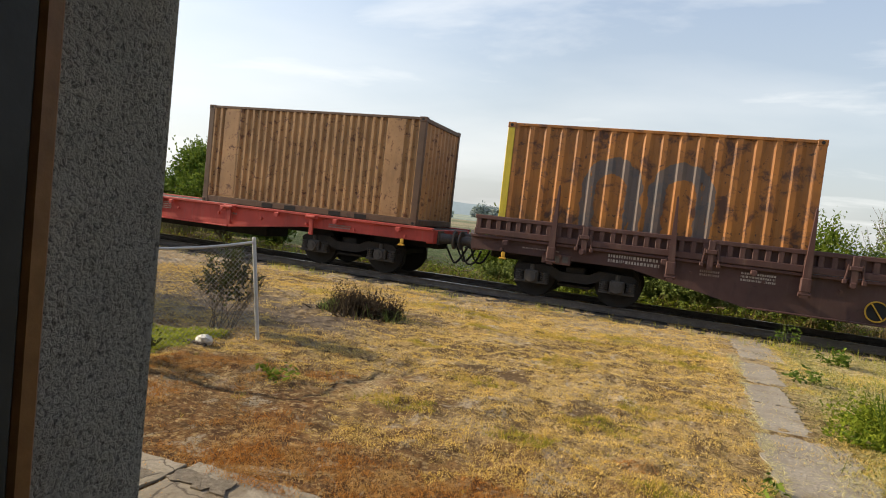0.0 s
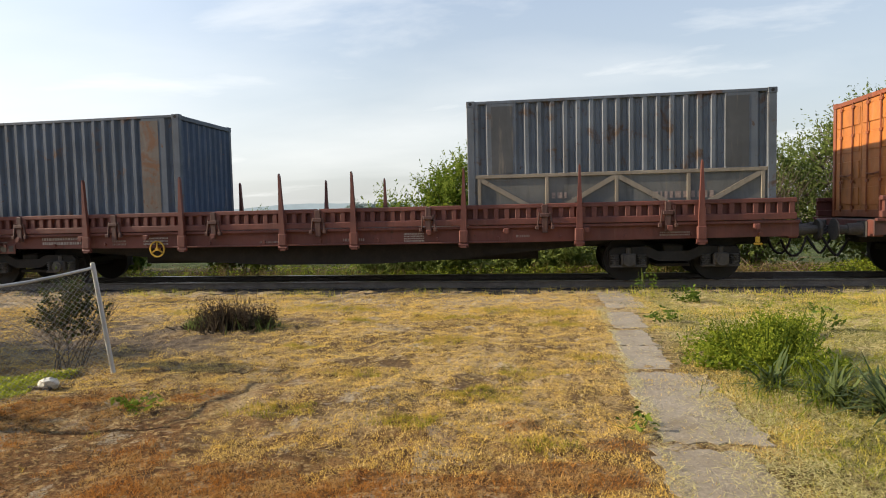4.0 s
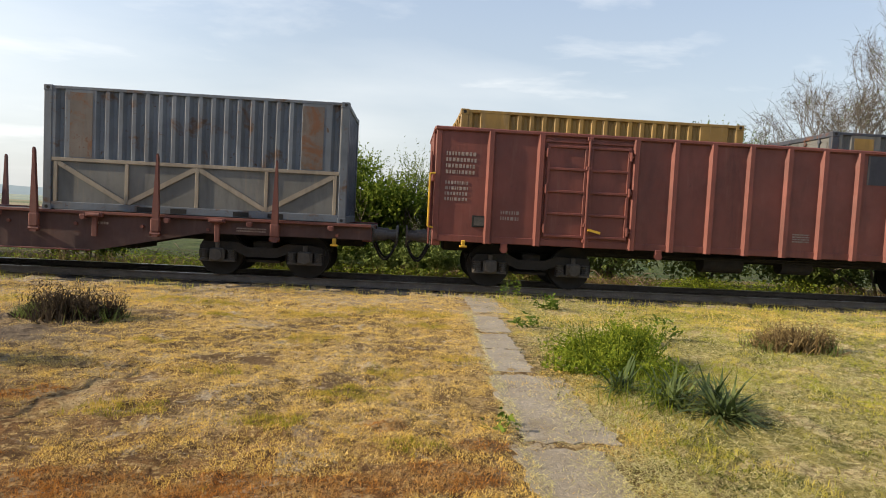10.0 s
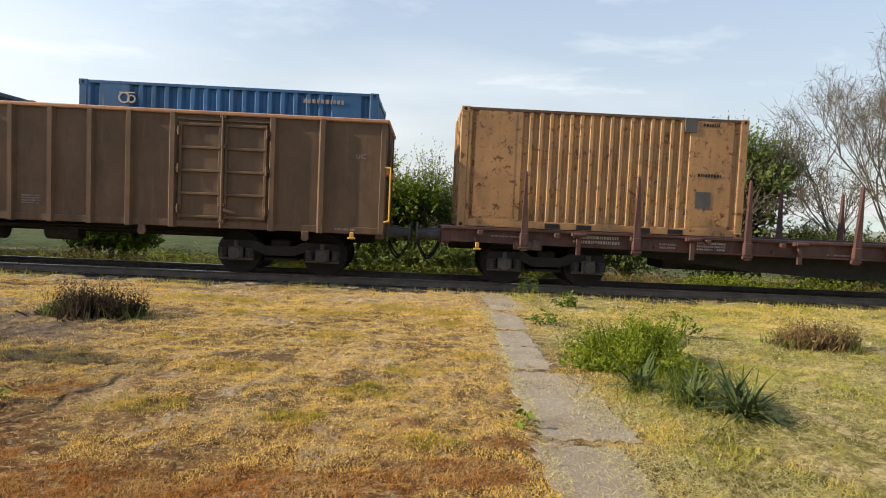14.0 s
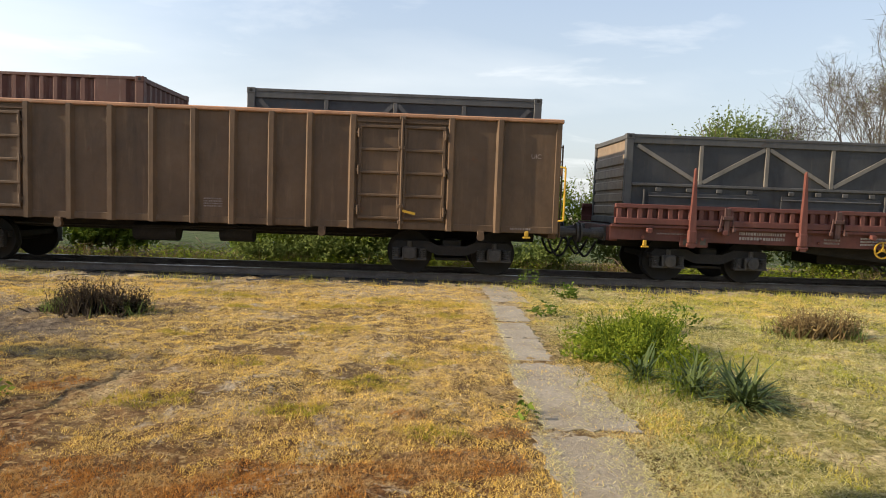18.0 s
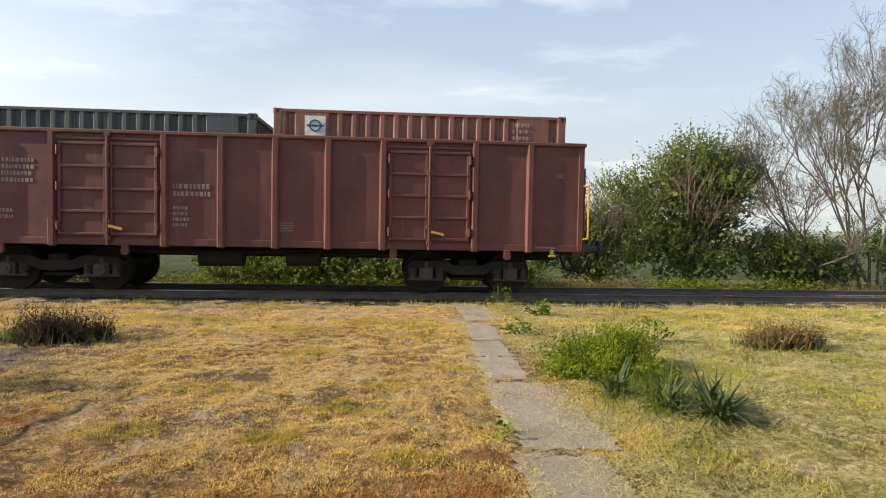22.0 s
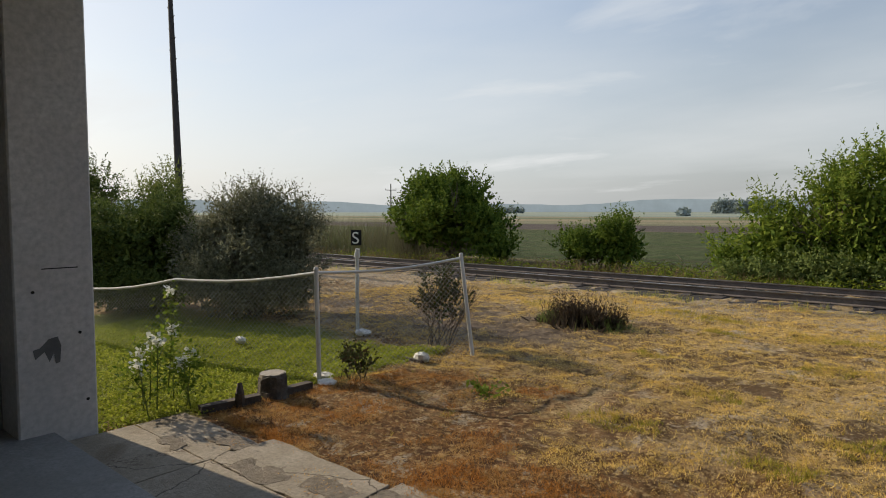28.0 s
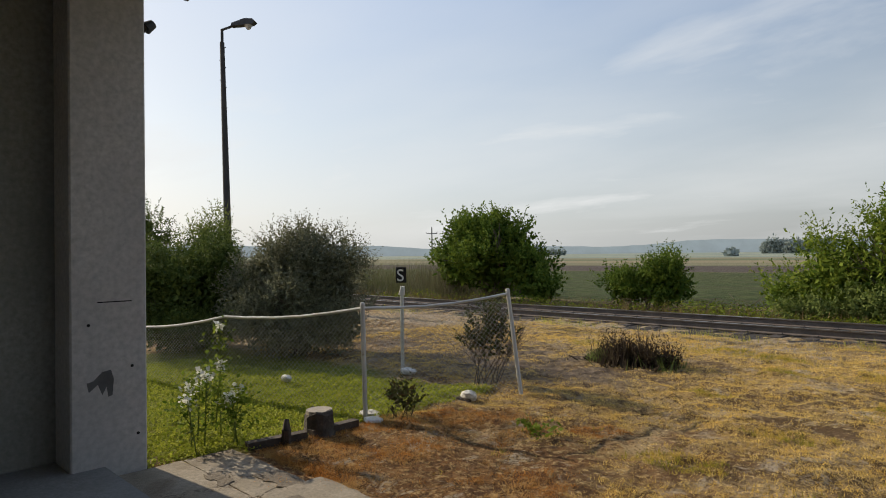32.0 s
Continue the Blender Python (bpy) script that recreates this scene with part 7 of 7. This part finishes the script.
def build_beds():
    # yucca: rosettes of stiff blades
    y = thing("yucca", "grey-green yucca clump with stiff pointed blades", "plant")
    for cx, cy, n, ln in ((3.66, 5.4, 150, 0.5), (3.0, 6.2, 70, 0.4), (3.35, 5.75, 80, 0.38), (3.8, 5.75, 80, 0.4), (3.45, 6.05, 70, 0.36)):
        q = []
        for k in range(n):
            a = rng.uniform(0, 2 * np.pi)
            el = rng.uniform(0.15, 1.3)
            L = ln * rng.uniform(0.55, 1.2)
            d = np.array([np.cos(a) * np.cos(el), np.sin(a) * np.cos(el), np.sin(el)])
            s = np.array([-np.sin(a), np.cos(a), 0]) * rng.uniform(0.008, 0.014)
            pts = [np.array([cx + rng.normal(0, 0.05), cy + rng.normal(0, 0.05), 0.02])]
            for step in range(3):
                d = d + np.array([0, 0, -rng.uniform(0.05, 0.55)])
                d = d / np.linalg.norm(d)
                e = pts[-1] + d * L / 3
                e[2] = max(e[2], 0.02)
                pts.append(e)
            for i, (w0, w1) in enumerate(((1.0, 1.2), (1.2, 0.9), (0.9, 0.06))):
                q.append([pts[i] - s * w0, pts[i] + s * w0, pts[i + 1] + s * w1, pts[i + 1] - s * w1])
        tagged(part("rosette", quads_mesh("rosette", np.array(q)), YUCCA, y, "tangled rosette of pointed blades"), kind="stuff")
    w = thing("weed_clump", "lush green leafy weeds beside the path", "plant")
    lob = [((3.3, 7.25, 0.17), (0.3, 0.3, 0.2)), ((3.62, 7.5, 0.16), (0.28, 0.25, 0.2)), ((2.95, 7.3, 0.08), (0.28, 0.26, 0.12)), ((3.0, 6.8, 0.06), (0.4, 0.25, 0.1))]
    low = [((2.78, 6.95, 0.04), (0.36, 0.26, 0.08)), ((3.65, 6.75, 0.1), (0.36, 0.26, 0.14)), ((2.9, 7.7, 0.05), (0.3, 0.26, 0.1)), ((4.15, 8.7, 0.05), (0.4, 0.3, 0.08)), ((3.2, 8.2, 0.03), (0.5, 0.4, 0.05))]
    bx, by = np.concatenate([rng.normal(3.45, 0.22, 420), rng.normal(3.15, 0.28, 200)]), np.concatenate([rng.normal(6.3, 0.22, 420), rng.normal(5.75, 0.22, 200)])
    tagged(part("grass_blade", quads_mesh("long_blades", blades(bx, by, 0.26, 0.008, 0.95), 3), LEAF_WEED, w, "long arching grass blades"), kind="stuff")
    part("foliage", quads_mesh("leaves", np.concatenate([sprays(lob, 7500, 0.052, 0.18, 10, 1.0, 0.36, 0.3), sprays(low, 3600, 0.05, 0.1, 8, 0.6, 0.4, 0.2)])), LEAF_WEED, w)
    m = Mesh()
    for k in range(40):
        a = rng.uniform(0, 2 * np.pi)
        m.tube((3.25 + 0.3 * np.cos(a), 7.0 + 0.3 * np.sin(a), 0), (3.3 + 0.5 * np.cos(a), 7.05 + 0.45 * np.sin(a), rng.uniform(0.3, 0.6)), 0.005, 0.003, 4, False)
    tagged(part("stalk", m, LEAF_DEEP, w), kind="stuff")
    for cx, cy, n, hh, lab in ((3.45, 11.5, 240, 0.3, "dark green weed tuft near the track"), (2.75, 9.6, 120, 0.16, "small green weed beside the path"), (4.6, 8.9, 90, 0.35, "thin green weed stalk"), (3.0, 13.0, 90, 0.4, "tall green weed at the ballast edge"), (1.6, 4.95, 45, 0.07, "small dark weed at the path edge"), (-2.65, 5.1, 70, 0.1, "small bright green weed in dead grass"), (4.9, 4.7, 80, 0.14, "small dark weed in cut grass")):
        t = thing("weed", lab, "plant", "single weeds")
        p = crown_points(n, [((cx, cy, hh * 0.5), (0.16 + 0.2 * hh, 0.16, hh * 0.55))], 0.04)
        part("foliage", quads_mesh("leaves", leaves(p, 0.07, 0.45)), LEAF_DEEP if n != 70 else LEAF_FRESH, t)
        m = Mesh()
        for k in range(7):
            m.tube((cx + rng.normal(0, 0.05), cy + rng.normal(0, 0.05), -0.01), (cx + rng.normal(0, 0.1), cy + rng.normal(0, 0.08), hh * rng.uniform(0.8, 1.3)), 0.004, 0.002, 3, False)
        tagged(part("stalk", m, LEAF_DEEP, t), kind="stuff")
    for nm, lab, cx, cy, rx, ry, hh, n, mat in (("heather_bush", "low dark heather-like bush on bare soil", -3.75, 9.0, 0.66, 0.38, 0.4, 2600, HEATHER), ("dry_bush", "low brown withered bush in the grass", 6.3, 8.6, 0.6, 0.34, 0.38, 1900, DRYSPRIG), ):
        t = thing(nm, lab, "bush")
        x = cx + rng.normal(0, rx * 0.42, n)
        yy = cy + rng.normal(0, ry * 0.42, n)
        x, yy = x[: n // 3], yy[: n // 3]
        dome = np.clip(1.15 - ((x - cx) / (1.25 * rx)) ** 2 - ((yy - cy) / (1.4 * ry)) ** 2, 0.2, 1)
        tall = hh * dome * (0.3 + 0.8 * value_noise(x, yy, 6.0, 95))
        tagged(part("stalk", quads_mesh("sprigs", blades(x, yy, tall, 0.03, 0.55), 3), mat, t), kind="stuff")
        lob = [((cx + dx * rx, cy + dy * ry, hh * 0.2), (rx * 0.28, ry * 0.4, hh * 0.3)) for dx, dy in ((-0.7, 0.0), (-0.3, -0.3), (-0.2, 0.4), (0.2, 0.0), (0.5, -0.2), (0.8, 0.2))]
        part("foliage", quads_mesh("sprig_leaves", sprays(lob, 2 * n, 0.05, 0.2, 9, 1.8, 0.3, 0.35)), mat, t)
        stub = Mesh()
        for k in range(70):
            u, v = rng.normal(0, 0.38), rng.normal(0, 0.38)
            top = hh * max(0.3, 1.05 - u * u - v * v) * rng.uniform(0.5, 1.0)
            b = Vector((cx + u * rx, cy + v * ry, -0.03))
            stub.tube(b, b + Vector((u * 0.16 + rng.normal(0, 0.05), v * 0.1 + rng.normal(0, 0.05), top)), 0.012, 0.008, 5, False)
        tagged(part("cut_stem", stub, mat, t, "short cut-back woody stems"), kind="stuff")
        k = n // 6
        gx, gy = cx + rng.choice([-0.75, 0.7], k) * rx + rng.normal(0, rx * 0.18, k), cy + rng.normal(0, ry * 0.4, k)
        tagged(part("shoot_growth", quads_mesh("green_shoots", blades(gx, gy, hh * 0.6, 0.014, 0.8), 3), LEAF_OLIVE, t), kind="stuff")
    # blossoming plant beside the column
    f = thing("blossom_shrub", "thin shrub with white blossom clusters by the porch", "shrub")
    m = Mesh()
    r = random.Random(8)
    heads, lf = [], []
    for k in range(9):
        x, yy = -4.62 + r.uniform(-0.28, 0.35), 2.85 + r.uniform(-0.15, 0.3)
        hh = r.uniform(0.35, 0.75) if k else 1.0
        p = Vector((x, yy, -0.02))
        tip = Vector((x + r.uniform(-0.1, 0.1), yy + r.uniform(-0.08, 0.08), hh))
        m.tube(p, tip, 0.007, 0.004, 5, False)
        heads.append(tip)
        for j in range(3):
            b = p.lerp(tip, 0.35 + 0.2 * j)
            e = b + Vector((r.uniform(-0.13, 0.13), r.uniform(-0.1, 0.1), r.uniform(0.03, 0.12)))
            m.tube(b, e, 0.004, 0.003, 4, False)
            lf.append(e)
            if j == 2:
                heads.append(e)
    part("stalk", m, LEAF_OLIVE, f)
    bl = np.concatenate([np.array(h) + rng.normal(size=(26, 3)) * 0.028 for h in heads[::2]])
    part("blossom", quads_mesh("blossoms", leaves(bl, 0.048, 0.85)), BLOSSOM, f, "clusters of small white petals")
    gl = np.concatenate([np.array(h) + rng.normal(size=(26, 3)) * 0.06 for h in heads + lf])
    part("foliage", quads_mesh("leaves", leaves(gl, 0.05, 0.5)), LEAF_FRESH, f)


build_beds()


def scatter(n, x0, x1, y0, y1, keep=None, power=1.0):
    """Random points in a rectangle, denser towards the porch."""
    u = rng.uniform(0, 1, n) ** power
    x, y = rng.uniform(x0, x1, n), y0 + (y1 - y0) * u
    if keep is not None:
        k = keep(x, y) > rng.uniform(0, 1, n)
        x, y = x[k], y[k]
    return x, y


def off_path(x, y):
    e = 0.26 * (value_noise(x, y, 3.0, 33) - 0.5) + 0.1 * (value_noise(x, y, 9.0, 34) - 0.5)
    return 1.0 - ((x > 1.72 + 0.022 * (y - 4) + e) & (x < 2.36 + 0.012 * y + 2 * e)).astype(float) * 0.9


def off_track(x, y):
    return (y < 12.6 + 0.3 * value_noise(x, y, 0.8, 3)).astype(float)


GREEN_SPOTS = ((1.2, 9.4, 0.5), (-1.9, 9.6, 0.5), (-2.1, 7.7, 0.35), (0.6, 6.6, 0.45), (-3.1, 10.9, 0.7), (-0.25, 8.15, 0.5), (1.1, 10.4, 0.8), (0.1, 10.6, 0.7), (-1.1, 6.45, 0.4), (0.25, 5.8, 0.5), (-0.13, 4.98, 0.42), (0.9, 4.53, 0.32), (-1.5, 5.2, 0.4), (-2.2, 10.6, 0.6), (-5.3, 10.5, 0.6), (1.45, 7.3, 0.4), (-0.6, 9.9, 0.7))
RUST_SPOTS = ((0.73, 4.92, 0.35), (1.12, 4.05, 0.5), (0.5, 3.8, 0.45), (-1.1, 3.7, 0.6), (-0.1, 3.75, 0.45), (1.4, 4.6, 0.3), (-2.4, 4.0, 0.9), (-3.3, 5.2, 0.9), (-3.0, 3.7, 0.9), (-2.2, 5.6, 0.6))


def spots(x, y, table):
    """Strength of soft ragged patches at the given places."""
    f = np.zeros(np.shape(x))
    for cx, cy, r in table:
        f = np.maximum(f, np.exp(-((x - cx) / (0.8 * r)) ** 2 - ((y - cy) / (0.5 * r)) ** 2))
    return np.clip((f + 0.5 * (value_noise(x, y, 4.0, 51) - 0.5)) * 1.8 - 0.35, 0, 1)


def litter(x, y, length, width, rise=0.03):
    """Strands lying on the ground in all directions."""
    s = blades(x, y, length, width, 1.0)
    s[:, :2, 2] += rng.uniform(0.0, 0.012, (len(s), 1))
    s[:, 2, 2] = s[:, 0, 2] + rng.uniform(-0.004, rise, len(s))
    return s


def build_grass():
    def open_ground(x, y):
        lawn = (x < -4.15) & (y < 6.3)
        return (~lawn) * off_path(x, y) * off_track(x, y)

    def meadow_keep(x, y):
        bare = value_noise(x, y, 0.55, 1) * 0.45 + value_noise(x, y, 2.1, 2) * 0.35 + value_noise(x, y, 6.0, 3) * 0.3
        soil = np.exp(-((x + 5.5) / 2.8) ** 2 - ((y - 8.3) / 1.5) ** 2) * 0.9 + np.clip((y - 10.6) / 3, 0, 0.3) * (value_noise(x, y, 0.5, 6) > 0.45)
        return np.clip(bare * 5.4 - 2.1 - soil, 0.03, 1) * open_ground(x, y) * (x < 2.6 + 0.5 * value_noise(x, y, 0.9, 9))

    def clumps(n, per, spread, h, x0, x1, y0, y1, keep, power=1.5, width=0.007, lean=0.95, pick=None):
        """Little tussocks: each a group of blades fanning out of one foot."""
        cx, cy = scatter(n, x0, x1, y0, y1, keep, power)
        if pick is not None:
            k = pick(cx, cy)
            cx, cy = cx[k], cy[k]
        size = rng.uniform(0.5, 1.4, len(cx))
        idx = rng.integers(0, len(cx), len(cx) * per)
        a, q = rng.uniform(0, 2 * np.pi, len(idx)), np.sqrt(rng.uniform(0, 1, len(idx))) * spread * size[idx]
        x, y = cx[idx] + np.cos(a) * q, cy[idx] + np.sin(a) * q
        return blades(x, y, h * size[idx], width, lean)

    def is_red(x, y):
        return (spots(x, y, RUST_SPOTS) * 0.7 + value_noise(x, y, 0.8, 5) * 0.4 + np.clip((4.6 - y) / 2.6, -0.5, 0.4) + 0.5 * np.clip((0.2 - x) / 3, 0, 1) * np.clip((8.0 - y) / 3, 0, 1)) > 0.62
    near = (-9.5, 3.2, 3.12, 13.1)
    lx, ly = scatter(400000, *near, meadow_keep, 1.5)
    k = ~is_red(lx, ly)
    ga = np.concatenate([clumps(36000, 10, 0.06, 0.03, *near, meadow_keep, lean=1.0, pick=lambda a, b: ~is_red(a, b)), litter(lx[k], ly[k], 0.05, 0.0048, 0.022)])
    tagged(part("dry_grass", quads_mesh("dry_grass", ga, 3), STRAW), "short matted straw-yellow dry grass on the meadow", "grass", kind="stuff")
    px, py = scatter(9000, -4.3, 3.0, 2.45, 3.3, lambda a, b: np.clip(value_noise(a, b, 2.2, 71) * 3 - 1.7, 0.02, 1))
    crumbs = litter(px, py, 0.03, 0.008, 0.012)
    crumbs[:, :, 2] += 0.016
    gb = np.concatenate([clumps(34000, 11, 0.05, 0.034, *near, meadow_keep, lean=1.0, pick=is_red), litter(lx[~k], ly[~k], 0.05, 0.005), crumbs])
    tagged(part("dead_grass", quads_mesh("dead_grass", gb, 3), REDGRASS), "rust-brown dead grass near the porch", "grass", kind="stuff")
    dx, dy = scatter(190000, *near, lambda a, b: open_ground(a, b) * np.clip(value_noise(a, b, 1.3, 61) * 2.6 + value_noise(a, b, 4.5, 62) * 0.8 - 1.35, 0.04, 1), 1.5)
    tagged(part("dark_litter", quads_mesh("dark_litter", litter(dx, dy, 0.055, 0.006, 0.02), 3), LITTER), "dark brown dead litter between the straw", "litter", kind="stuff")

    gx, gy = scatter(60000, -9.5, 13.0, 9.8, 12.9, lambda a, b: np.clip(value_noise(a, b, 0.7, 91) * 2.4 + value_noise(a, b, 3.0, 92) * 0.8 - 1.2, 0.03, 1) * off_track(a, b) * off_path(a, b))
    tagged(part("verge_grass", quads_mesh("verge_grass", blades(gx, gy, 0.06, 0.008, 0.95), 3), STRAW), "golden grass along the track", "grass", kind="stuff")

    def tuft_keep(x, y):
        return spots(x, y, GREEN_SPOTS) * off_path(x, y) * off_track(x, y)
    tagged(part("grass_tufts", quads_mesh("grass_tufts", clumps(34000, 9, 0.05, 0.05, -6.5, 2.6, 3.5, 11.6, tuft_keep, 1.2, lean=0.8), 3), TUFTGREEN), "scattered green-yellow grass tufts", "grass", kind="stuff")

    def right_keep(x, y):
        return np.clip((x - 2.2) / 0.6, 0, 1) * off_track(x, y) * np.clip(value_noise(x, y, 0.6, 11) * 1.1 + value_noise(x, y, 2.5, 13) * 0.8 - 0.5, 0.08, 1) * off_path(x, y)
    tagged(part("green_grass", quads_mesh("green_grass", clumps(42000, 9, 0.05, 0.05, 2.0, 13.0, 3.3, 13.1, right_keep, 1.5, lean=0.95), 3), GREENGRASS), "yellow-green mown grass beside the path", "grass", kind="stuff")
    x, y = scatter(230000, 1.7, 12.0, 3.2, 12.8, lambda a, b: np.clip(value_noise(a, b, 0.8, 12) * 1.5 + value_noise(a, b, 3.5, 14) * 0.7 - 0.6, 0.05, 1) * np.clip(np.where(a < 2.6, (a - 1.9 - 0.04 * (b - 4)) * np.clip((7.2 - b) / 1.5, 0.15, 1.3), 1.0), 0.02, 1), 1.6)
    st = litter(x, y, 0.12, 0.0045, 0.04)
    st[:, :, 2] += rng.uniform(0.0, 0.018, (len(st), 1)) + 0.016 * ((x > 1.66) & (x < 2.6))[:, None]
    tagged(part("cut_straw", quads_mesh("cut_straw", st, 3), PALESTRAW), "pale cut grass lying in swaths", "grass", kind="stuff")
    x, y = scatter(46000, 1.55, 2.75, 3.3, 11.0, lambda a, b: np.clip((a - 1.9 - 0.06 * (b - 3.3)) * 1.5 * np.clip(value_noise(a, b, 2.2, 35) * 2 - 0.4, 0, 1) * np.clip((7.2 - b) / 2.2, 0.08, 1.2) + 0.8 * (np.abs(a - 1.7 - 0.03 * (b - 3.3)) < 0.12 * value_noise(a, b, 3.0, 36)), 0.03, 1), 1.4)
    st = litter(x, y, 0.1, 0.005, 0.03)
    st[:, :, 2] += 0.014
    tagged(part("path_straw", quads_mesh("path_straw", st, 3), PALESTRAW), "cut straw drifted over the concrete path", "straw", kind="stuff")
    dx, dy = scatter(110000, 2.3, 12.5, 3.2, 12.8, lambda a, b: off_track(a, b) * np.clip(value_noise(a, b, 1.5, 81) * 2.8 + value_noise(a, b, 5.0, 82) * 0.8 - 1.35, 0.05, 1), 1.6)
    tagged(part("dark_litter", quads_mesh("dark_litter", litter(dx, dy, 0.085, 0.008, 0.04), 3), LITTER_GREEN), "dull green-brown litter in the mown grass", "litter", kind="stuff")
    # lawn of clover
    x, y = scatter(120000, -9.5, -4.15, 2.3, 6.5, lambda a, b: ((b > np.where(a < -4.34, 2.3, 3.05)) & (b < 6.2 + 0.3 * value_noise(a, b, 1, 2) + 0.3 * (a + 4.2))).astype(float) * (0.55 + 0.45 * value_noise(a, b, 1.5, 4)))
    c = np.stack([x, y, ground_height(x, y) + rng.uniform(0.0, 0.035, len(x))], 1)
    tagged(part("clover_lawn", quads_mesh("clover_lawn", leaves(c, 0.024, 0.8)), CLOVER), "green clover lawn behind the fence", "lawn", kind="stuff")
    # verge weeds on both sides of the track
    x, y = scatter(70000, -30, 26, 16.4, 19.5, lambda a, b: np.clip(value_noise(a, b, 0.5, 21) * 2.4 - 0.65, 0.06, 1) * (1 - 0.75 * (a < -7)))
    vg = leaves(np.stack([x, y, ground_height(x, y) + rng.uniform(0, 1, len(x)) ** 1.3 * (0.08 + 0.42 * value_noise(x, y, 0.7, 22))], 1), 0.085, 0.3)
    tagged(part("verge_weeds", quads_mesh("verge_weeds", vg), LEAF_WEED), "rank green weeds on the far verge", "weeds", kind="stuff")
    x, y = scatter(16000, -30, 26, 16.3, 20.0, lambda a, b: np.clip(value_noise(a, b, 0.4, 25) * 1.8 - 0.5, 0.03, 1))
    tagged(part("verge_reeds", quads_mesh("verge_reeds", blades(x, y, 0.4, 0.012, 0.95), 3), DRYSPRIG), "dry stalks on the far verge", "weeds", kind="stuff")
    x, y = scatter(5200, -14, 13, 12.35, 13.0, lambda a, b: np.clip(value_noise(a, b, 1.3, 27) * 2 - 0.75, 0.04, 1) + 0.4 * (a > 4))
    tagged(part("track_edge_weeds", quads_mesh("track_edge_weeds", blades(x, y, 0.17, 0.008, 0.6), 3), GREENGRASS), "thin weeds along the ballast edge", "weeds", kind="stuff")


build_grass()

# ---- distance ----


SCRUB = leaf_stuff("grey_brown_scrub_twigs", (0.1, 0.085, 0.05), (0.21, 0.19, 0.12), (0.14, 0.15, 0.06), 0.2, 0.9, 0.4)


def build_brush():
    """Heaps of cut dry branches on the far verge."""
    r = random.Random(77)
    for cx, cy, rx, n in ((-6.4, 19.6, 1.3, 70), (-9.6, 19.0, 0.9, 45), (7.2, 17.6, 1.2, 60), (1.8, 17.4, 0.8, 35)):
        t = thing("brush_pile", "heap of dry cut branches on the verge", "branches", "brush heaps")
        m = Mesh()
        for _ in range(n):
            a, e = r.uniform(0, 2 * math.pi), r.uniform(-0.1, 0.7)
            p = Vector((cx + r.gauss(0, rx * 0.45), cy + r.gauss(0, 0.35), -0.2 + r.uniform(0, 0.12)))
            d = Vector((math.cos(a), 0.5 * math.sin(a), math.sin(e)))
            q = p + d * r.uniform(0.3, 0.7)
            s = q + (d + Vector((r.uniform(-0.4, 0.4), r.uniform(-0.3, 0.3), -0.5))) * r.uniform(0.2, 0.5)
            s.z = max(s.z, -0.2)
            m.tube(p, q, 0.014, 0.009, 4, False).tube(q, s, 0.009, 0.004, 4, False)
        tagged(part("branch", m, BRUSHWOOD, t), kind="stuff")


BRUSHWOOD = plain("dry_brushwood", (0.2, 0.145, 0.1), 0.9, 0, 0.3)
build_brush()


def build_distance():
    r = random.Random(4)
    n = 220
    vs, fs = [], []
    for i in range(n + 1):
        a = radians(-125 + 190 * i / n)
        R = 2600
        h = 38 + 10 * math.sin(i * 0.11) + 6 * math.sin(i * 0.37 + 1) + r.uniform(-1.5, 1.5)
        for rr, z in ((R, -2), (R, h), (R + 500, h), (R + 500, -2)):
            vs.append((rr * math.sin(a), rr * math.cos(a), z))
    for i in range(n):
        for k in range(4):
            fs.append((4 * i + k, 4 * i + (k + 1) % 4, 4 * i + 4 + (k + 1) % 4, 4 * i + 4 + k))
    # Distance haze is painted on: a pale blue-grey base and a faint glow.
    ridge = rough_stuff("ridge_haze_tint", (0.19, 0.235, 0.25), (0.25, 0.295, 0.31), 0.006, 1.0, 0.0, 0.01, 0.02)
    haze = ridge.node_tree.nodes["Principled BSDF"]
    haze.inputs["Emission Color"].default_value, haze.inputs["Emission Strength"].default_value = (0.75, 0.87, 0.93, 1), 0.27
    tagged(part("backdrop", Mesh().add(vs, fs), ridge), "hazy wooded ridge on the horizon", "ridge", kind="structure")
    # Far leaves bleached grey-green, so the haze is part of their colour.
    mid = leaf_stuff("haze_tinted_far_leaves", (0.27, 0.32, 0.3), (0.34, 0.38, 0.35), None, 0.1, 1.0)
    far = []
    for cx, cy, w, h in ((-148, 565, 25, 15), (-30, 620, 60, 11), (80, 640, 50, 11), (-430, 620, 24, 9), (240, 600, 70, 12), (-92, 262, 1.6, 3.2)):
        k = max(2, int(w / 2.2))
        for q in range(k):
            f = rng.uniform(0.75, 1.0)
            far.append(((cx - w + 2 * w * (q + 0.5) / k, cy + rng.uniform(-3, 3), h * f * 0.3), (max(1.2, h * 0.35), 3, h * f * 0.62)))
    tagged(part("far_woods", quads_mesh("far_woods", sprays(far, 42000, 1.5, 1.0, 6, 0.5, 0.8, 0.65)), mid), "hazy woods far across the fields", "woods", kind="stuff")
    x, y = scatter(30000, -36, -16.5, 18.6, 25, lambda a, b: np.clip(value_noise(a, b, 0.5, 31) * 1.8 - 0.4, 0.08, 1))
    tagged(part("scrub", quads_mesh("scrub", blades(x, y, 1.6, 0.022, 0.6), 3), SCRUB), "brown-green scrub beyond the track", "scrub", kind="stuff")


build_distance()

motions()
